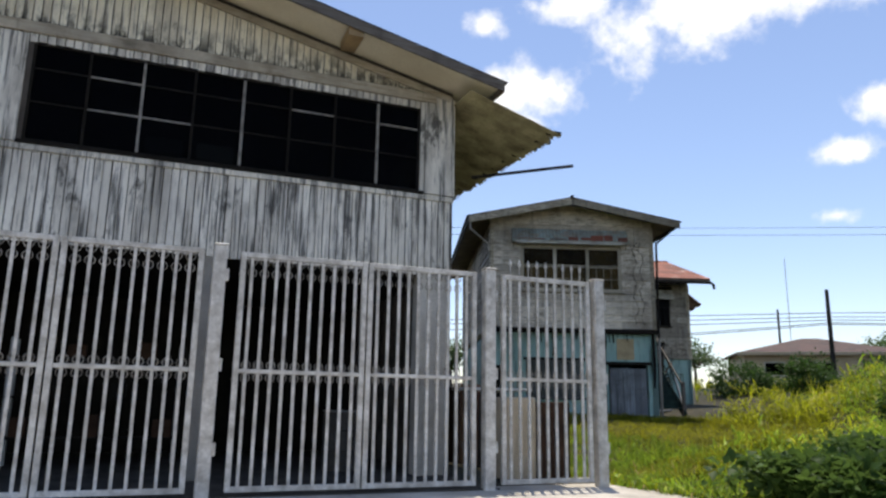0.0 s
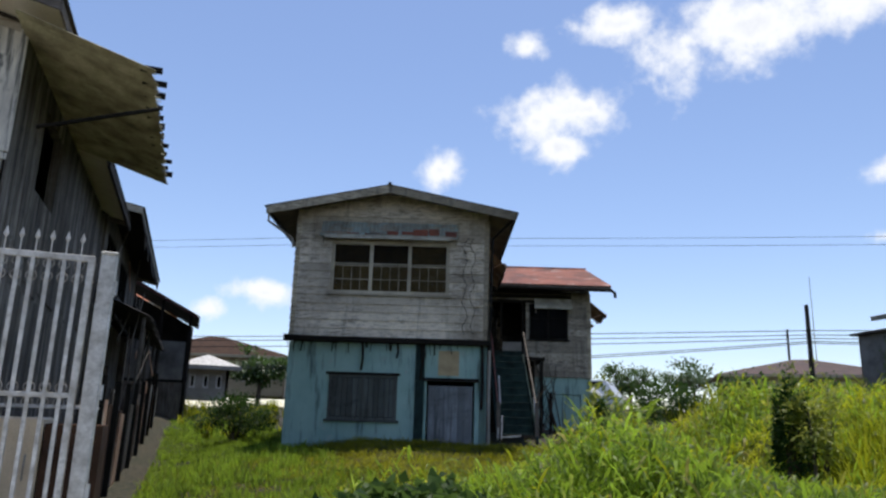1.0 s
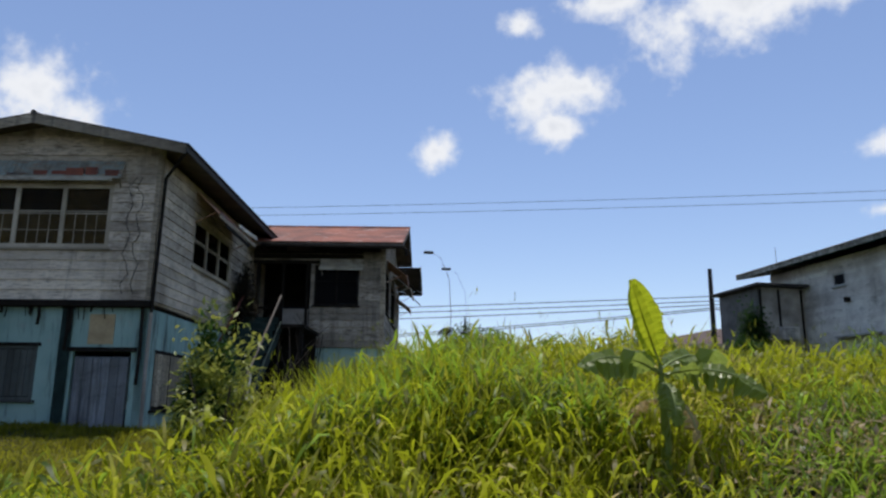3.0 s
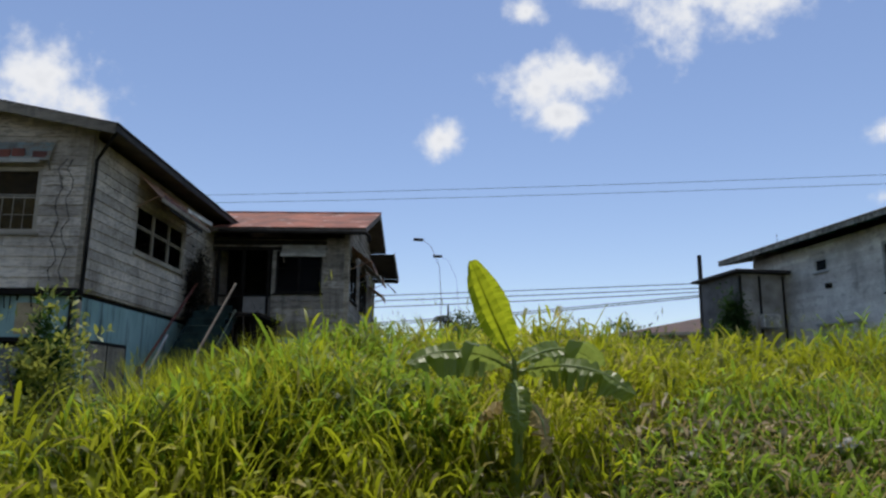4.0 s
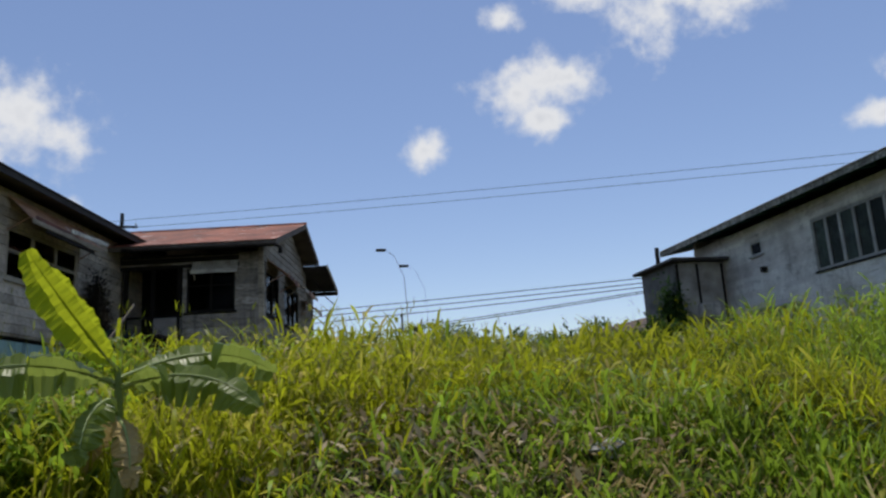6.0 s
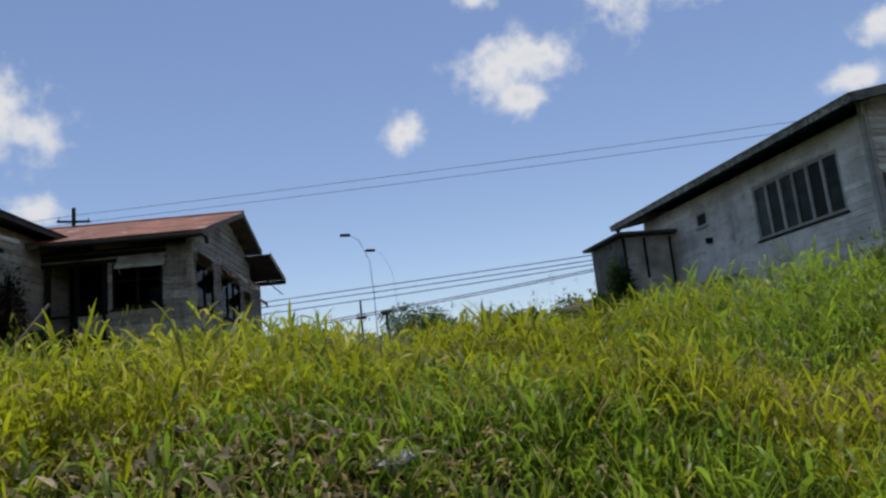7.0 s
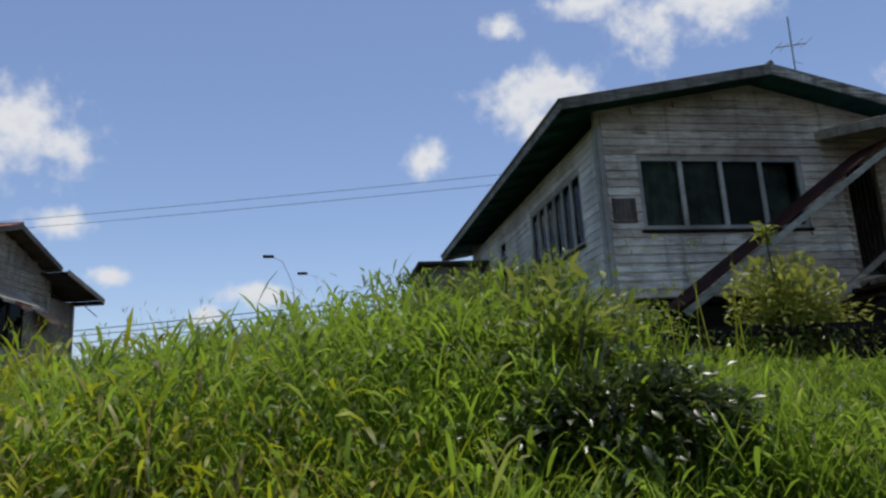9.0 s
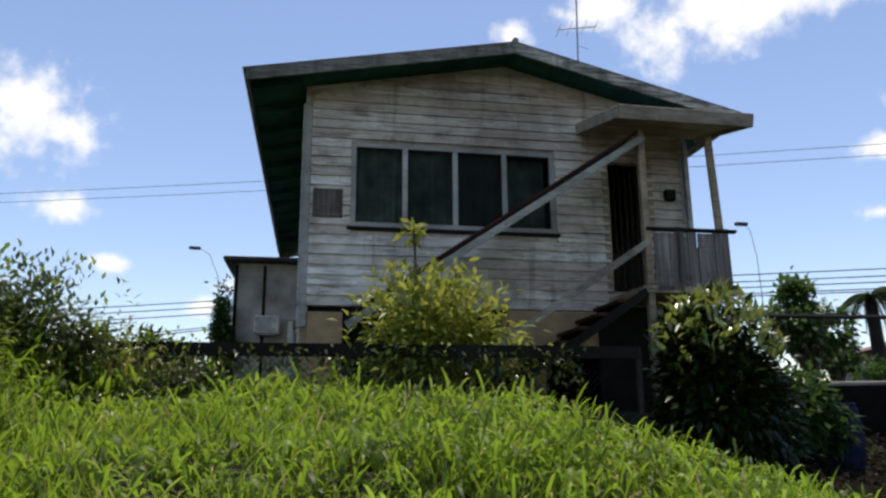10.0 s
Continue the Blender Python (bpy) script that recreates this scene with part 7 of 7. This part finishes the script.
power_pole(13.2, 47.6, 3.0, 14.4, "dark wooden power pole with a cross arm", 1.8)
power_pole(27.16, 34.28, 1.5, 6.14, "short dark pole with a cross arm", 0.5, 0.045)
power_pole(65.5, 92.5, 3.0, 11.0, "distant dark pole with a wide cross arm", 2.4)
power_pole(66.8, 60.5, 2.0, 12.8, "dark stub of a distant pole", 0)
power_pole(-8, 59.4, 3.0, 14.6, "tall dark wooden power pole far behind the houses", 1.6)
power_pole(70, 16.1, 0.4, 13.9, "tall dark wooden power pole down the road", 1.6)
mast_ = thing("radio_mast", "thin grey radio mast in the distance", "mast", pose(104, 93, 2.0))
part("tube", tube_bm([(0, 0, 0), (0, 0, 26)], [0.09, 0.05], 6), M_STEEL, mast_)


def wire(p, q, sag, r=0.02, label="thin black overhead power cable"):
    p, q = Vector(p), Vector(q)
    pts = [p.lerp(q, k / 16) - Vector((0, 0, 4 * sag * (k / 16) * (1 - k / 16))) for k in range(17)]
    return tagged(part("overhead_wire", tube_bm(pts, r, 5), M_WIRE, None), label, "cable", "overhead wires")


for z_ in (0.0, 0.5):
    wire((-8, 59.4, 13.6 + z_), (13.2, 47.6, 13.45 + z_), 0.1, 0.014)
    wire((13.2, 47.6, 13.45 + z_), (70, 16.1, 12.95 + z_), 0.3, 0.014)
for z_, z2_, s_ in ((7.6, 7.15, 0.05), (7.35, 6.9, 0.1), (7.15, 6.5, 0.15), (6.98, 5.2, 0.25), (6.88, 5.05, 0.25)):
    wire((13.2, 47.6, z2_), (40.28, 31.57, z_), s_, 0.024)
    wire((40.28, 31.57, z_), (74, 13.5, z_ + 0.4), s_, 0.024)
    wire((13.2, 47.6, z2_), (-25, 70, z2_), s_, 0.024)


def street_lamp(x, y, z0, z1, reach, az, thick=1.0):
    s = thing("street_lamp", "tall curved grey street lamp", "street lamp", pose(x, y, z0, 0, 0, az), "street lamps")
    part("pole", tube_bm([(0, 0, -0.3), (0, 0, (z1 - z0) * 0.55), (reach * 0.1, 0, (z1 - z0) * 0.8), (reach * 0.55, 0, (z1 - z0) * 0.96), (reach, 0, z1 - z0)], [thick * r for r in (0.05, 0.03, 0.022, 0.02, 0.018)], 8), M_STEEL, s)
    part("lamp_head", box_bm(reach - 0.1, reach + 0.65, -0.16, 0.16, z1 - z0 - 0.1, z1 - z0 + 0.08, bevel=0.05), M_POLE, s)


street_lamp(32.1, 50.4, 3.2, 13.0, 1.5, 175)
street_lamp(35.0, 54.7, 3.2, 12.7, 1.5, 175, 0.5)
street_lamp(60.2, 32.5, 2.5, 12.4, 0.6, 175)


def far_house(x, y, z, w, d, hw, hr, wall, roof, label, az=0.0, hip=0.45):
    h = thing("house", label, "house", pose(x, y, z, 0, 0, az), "far houses")
    holes = [(w * a, w * (a + 0.13), hw * 0.35, hw * 0.75) for a in (0.12, 0.42, 0.72)]
    part("wall", wall_bm(0, w, 0, hw, holes, 0.15), wall, h, m=wall_frame(-w / 2, -d / 2, 0))
    part("wall", wall_bm(0, d, 0, hw, [], 0.15), wall, h, m=wall_frame(w / 2, -d / 2, 90))
    part("wall", wall_bm(0, d, 0, hw, [], 0.15), wall, h, m=wall_frame(-w / 2, d / 2, -90))
    part("wall", wall_bm(0, w, 0, hw, [], 0.15), wall, h, m=wall_frame(w / 2, d / 2, 180))
    for a, b, c, e in holes:
        win = part("window", box_bm(a - w / 2, b - w / 2, -d / 2 + 0.06, -d / 2 + 0.1, c, e), M_GATE, h)
        part("pane", box_bm(a - w / 2 + 0.08, b - w / 2 - 0.08, -d / 2 + 0.05, -d / 2 + 0.056, c + 0.08, e - 0.08), M_GLASS_DARK, win)
    o = 0.6
    bm = bmesh.new()
    vs = [bm.verts.new(p) for p in ((-w / 2 - o, -d / 2 - o, hw), (w / 2 + o, -d / 2 - o, hw), (w / 2 + o, d / 2 + o, hw), (-w / 2 - o, d / 2 + o, hw), (-w * (0.5 - hip), 0, hw + hr), (w * (0.5 - hip), 0, hw + hr))]
    for f in ((0, 1, 5, 4), (1, 2, 5), (2, 3, 4, 5), (3, 0, 4), (3, 2, 1, 0)):
        bm.faces.new([vs[i] for i in f])
    part("roof", bm, roof, h)
    part("fascia", box_bm(-w / 2 - o, w / 2 + o, -d / 2 - o - 0.03, -d / 2 - o, hw - 0.18, hw + 0.03), wall, h)
    return h


far_house(48.0, 40.0, 3.0, 11, 8, 2.6, 1.4, M_CREAM, M_BROWN_ROOF, "low cream house with a brown hipped roof", -35)
far_house(3.3, 44, 2.8, 3.6, 5, 4.9, 1.5, M_CREAM, M_ORANGE, "tall pale house with an orange roof", -8)
far_house(8.5, 62, 3.5, 12, 8, 3.0, 1.8, M_CREAM, M_BROWN, "cream bungalow with a brown roof beyond the lot", -10)
far_house(7.6, 40.0, 2.6, 2.2, 2.2, 1.7, 0.7, M_PLASTER, M_GATE, "small shelter with a white hipped roof", 0, 0.49)
far_house(62, 22, 1.4, 10, 8, 3.0, 1.5, M_PLASTER, M_RED, "low grey house with a red roof down the road", -30)


def vehicle(x, y, z, az, paint, L, hh, label, name="van"):
    v = thing(name, label, "car", pose(x, y, z, 0, 0, az))
    w = 1.75
    bm = bmesh.new()
    side = [(0, 0.35), (0, 0.95), (0.35, 1.05), (0.95, hh - 0.08), (1.3, hh), (L - 0.25, hh), (L - 0.02, 1.0), (L, 0.35)]
    rings = [[bm.verts.new((px, yy * (0.86 if pz > 1.2 else 1.0), pz)) for px, pz in side] for yy in (-w / 2, w / 2)]
    n = len(side)
    for i in range(n):
        j = (i + 1) % n
        bm.faces.new((rings[0][i], rings[0][j], rings[1][j], rings[1][i]))
    bm.faces.new(rings[0][::-1])
    bm.faces.new(rings[1])
    bmesh.ops.bevel(bm, geom=bm.edges[:], offset=0.05, segments=2, affect="EDGES")
    bmesh.ops.recalc_face_normals(bm, faces=bm.faces[:])
    body = part("body", bm, paint, v)
    for s in (-1, 1):
        part("side_window", box_bm(1.15, L - 0.5, s * 0.80 - 0.01, s * 0.80 + 0.01, 1.1, hh - 0.14, bevel=0.008), M_GLASS_DARK, body)
        for px in (0.8, L - 0.8):
            wh = part("wheel", tube_bm([(px, s * 0.72 - 0.1, 0.32), (px, s * 0.72 + 0.1, 0.32)], 0.32, 16), M_TYRE, v)
            part("rim", tube_bm([(px, s * 0.72 - 0.11, 0.32), (px, s * 0.72 + 0.11, 0.32)], 0.18, 12), M_STEEL, wh)
    part("rear_window", box_bm(L - 0.13, L - 0.1, -0.6, 0.6, 1.1, hh - 0.16), M_GLASS_DARK, body)


vehicle(36.0, 44.5, gz(36, 44.5), 130, M_WHITE, 4.9, 2.1, "white van parked behind the lots")
vehicle(34.2, 44.2, gz(34.2, 44.2), 120, M_WHITE, 4.3, 1.6, "pale car parked behind the lots", "car")
vehicle(39.6, 49.5, gz(39.6, 49.5), 130, M_MAROON, 4.4, 1.5, "maroon car parked behind the lots", "car")


def tree(x, y, z, h, r, label, n=2200, mat=M_TREE, group="far trees", tall=0.3, leaf=0.34):
    t = thing("tree", label, "tree", pose(x, y, z), group)
    bm = bmesh.new()
    tube(bm, [(0, 0, -0.3), (0.1, 0, h * 0.3), (0.05, 0.1, h * 0.6)], [0.2, 0.15, 0.08], 8)
    for k in range(6):
        a = k * 1.05 + x
        tube(bm, [(0.07, 0, h * (0.35 + 0.04 * k)), (r * 0.4 * math.cos(a), r * 0.4 * math.sin(a), h * 0.6), (r * 0.75 * math.cos(a), r * 0.75 * math.sin(a), h * 0.75)], [0.07, 0.05, 0.015], 6)
    part("trunk", bm, M_BARK, t)
    c = R.normal(0, 1, (26, 3))
    c /= np.linalg.norm(c, axis=1)[:, None]
    c *= R.uniform(0.3, 1, 26)[:, None]
    pick = R.integers(0, 26, n)
    loc = c[pick] + R.normal(0, 0.17, (n, 3))
    v, f = leaf_cloud(R, loc * (r, r, h * tall) + (0, 0, h * 0.68), loc, leaf, leaf * 0.6)
    o = new("crown", raw_mesh("crown", v, f, mat))
    o.parent = t


for x_, y_, h_, r_ in ((38.5, 62, 5.5, 2.6), (42, 66, 5, 2.4), (30, 70, 5, 3), (48, 62, 4.5, 2.6), (11.5, 54, 4, 2.2), (54, 60, 5, 3), (24, 74, 5, 3), (66, 46, 6, 3), (1.0, 72, 6, 3.5)):
    tree(x_, y_, gz(x_, y_), h_, r_, "small leafy tree in the distance")
tree(43.6, 13.6, 0.9, 4.4, 0.95, "round leafy tree beyond the porch house", 2600, tall=0.2, leaf=0.2)
tree(47.0, 16.0, 0.8, 3.9, 0.6, "small leafy tree beyond the porch house", 900, tall=0.12, leaf=0.2)


def palm(x, y, z, h, label):
    t = thing("palm", label, "palm tree", pose(x, y, z), "palms")
    part("trunk", tube_bm([(0, 0, -0.3), (0.08, 0, h * 0.5), (0, 0, h)], [0.22, 0.17, 0.13], 9), M_POLE, t)
    for k in range(22):
        a, up = k * 2.4, R.uniform(-0.3, 1.0)
        pts = [(0, 0, h)]
        for i in range(1, 7):
            f = i / 6
            pts.append((0.85 * f * math.cos(a), 0.85 * f * math.sin(a), h + up * f * 0.9 - 1.0 * f * f))
        bm = bmesh.new()
        tube(bm, pts, [0.02] * 6 + [0.004], 4)
        d = Vector((-math.sin(a), math.cos(a), 0))
        for i in range(22):
            f = 0.15 + 0.85 * i / 22
            q = Vector(pts[min(6, int(f * 6))]).lerp(Vector(pts[min(6, int(f * 6) + 1)]), f * 6 % 1)
            for s in (-1, 1):
                e = q + d * s * 0.26 * (1.1 - f * 0.6) + Vector((0.12 * math.cos(a), 0.12 * math.sin(a), -0.16))
                vs = [bm.verts.new(q), bm.verts.new(q + Vector((0.035 * math.cos(a), 0.035 * math.sin(a), 0))), bm.verts.new(e)]
                bm.faces.new(vs)
        part("frond", bm, M_PALM, t)


palm(45.75, 13.6, 0.6, 4.1, "short dark palm by the road")
palm(37.2, 66, 3.5, 5.5, "palm in the distance")
b_ = thing("barrel", "blue plastic barrel beside the fence, darkened for shade", "barrel", pose(38.5, 8.3, 1.22))
part("shell", tube_bm([(0, 0, 0), (0, 0, 0.04), (0, 0, 0.2), (0, 0, 0.27), (0, 0, 0.56), (0, 0, 0.63), (0, 0, 0.8), (0, 0, 0.85)], [0.28, 0.32, 0.34, 0.36, 0.36, 0.34, 0.32, 0.28], 24), M_BLUE, b_)
part("rim", tube_bm([(0.29 * math.cos(a), 0.29 * math.sin(a), 0.85) for a in (k * math.pi / 10 for k in range(21))], 0.02, 6), M_BLUE, b_)
# Blockwork takes a near-black colour in place of the shade on it.
w_ = thing("yard_wall", "low yard wall behind the barrel, darkened for shade", "wall", pose(37.0, 10.4, 0.6, 0, 0, -28))
part("blockwork", box_bm(0, 7.5, 0, 0.15, 0, 1.75, bevel=0.01), M_DARK, w_)
part("coping", box_bm(-0.03, 7.53, -0.03, 0.18, 1.75, 1.81, bevel=0.01), M_CONC, w_)
# Dark plants added to darken ground that lies in shade.
shrub("bush", "black-green undergrowth in the shade by the yard wall", "bush", 37.6, 8.3, gz(37.6, 8.3), 0.8, 0.6, 0.6, 2200, 0.16, 0.08, (M_DARKLEAF, M_BARK), R)
shrub("bush", "low undergrowth added round the barrel to darken shaded ground", "bush", 38.0, 8.9, gz(38.0, 8.9) - 0.1, 0.7, 0.4, 0.3, 1500, 0.13, 0.06, (M_DARKLEAF, M_BARK), R)
q_ = thing("board_fence", "tall black weathered board fence by the yard", "fence", pose(39.35, 7.7, 0.9, 0, 0, -12))
for k in range(16):
    part("board", box_bm(0.145 * k, 0.145 * k + 0.135, 0, 0.022, 0, 2.3 + 0.06 * math.sin(k * 2.3), m=pose(0, 0.004 * (k % 3), 0)), M_DARK, q_)
for z_ in (0.4, 1.9):
    part("rail", box_bm(0, 2.32, 0.034, 0.08, z_, z_ + 0.09), M_DARK, q_)
shrub("hedge", "dark hedge behind the low yard wall", "hedge", 43.2, 11.2, gz(43.2, 11.2) - 0.2, 2.3, 0.9, 0.62, 4000, 0.12, 0.06, (M_DARKLEAF, M_BARK), R, spread=0.6)
wire((37.5, 9.3, 3.35), (52, 4.0, 3.3), 0.1, 0.035, "thick dark sagging cable by the road")

# ---------------------------------------------------------------- litter in the grass
L_ = random.Random(9)
for x_, y_, s_ in ((20.1, 4.4, 0.2), (20.35, 4.5, 0.1), (19.0, 4.6, 0.12), (18.7, 4.3, 0.1), (25.6, 6.1, 0.16), (26.0, 6.0, 0.09), (25.2, 5.6, 0.1), (7.35, 3.8, 0.3), (6.9, 3.4, 0.14)):
    bm = bmesh.new()
    bmesh.ops.create_icosphere(bm, subdivisions=2, radius=s_)
    for v in bm.verts:
        v.co *= 0.75 + 0.5 * noise.noise(v.co * 7 + Vector((x_, y_, 0)))
        v.co.z *= 0.4
    t_ = tagged(part("litter", bm, M_RUBBISH, None, "", pose(x_, y_, gz(x_, y_) + s_ * 0.3)), "pale crumpled plastic litter lying in the grass", "litter", "litter")
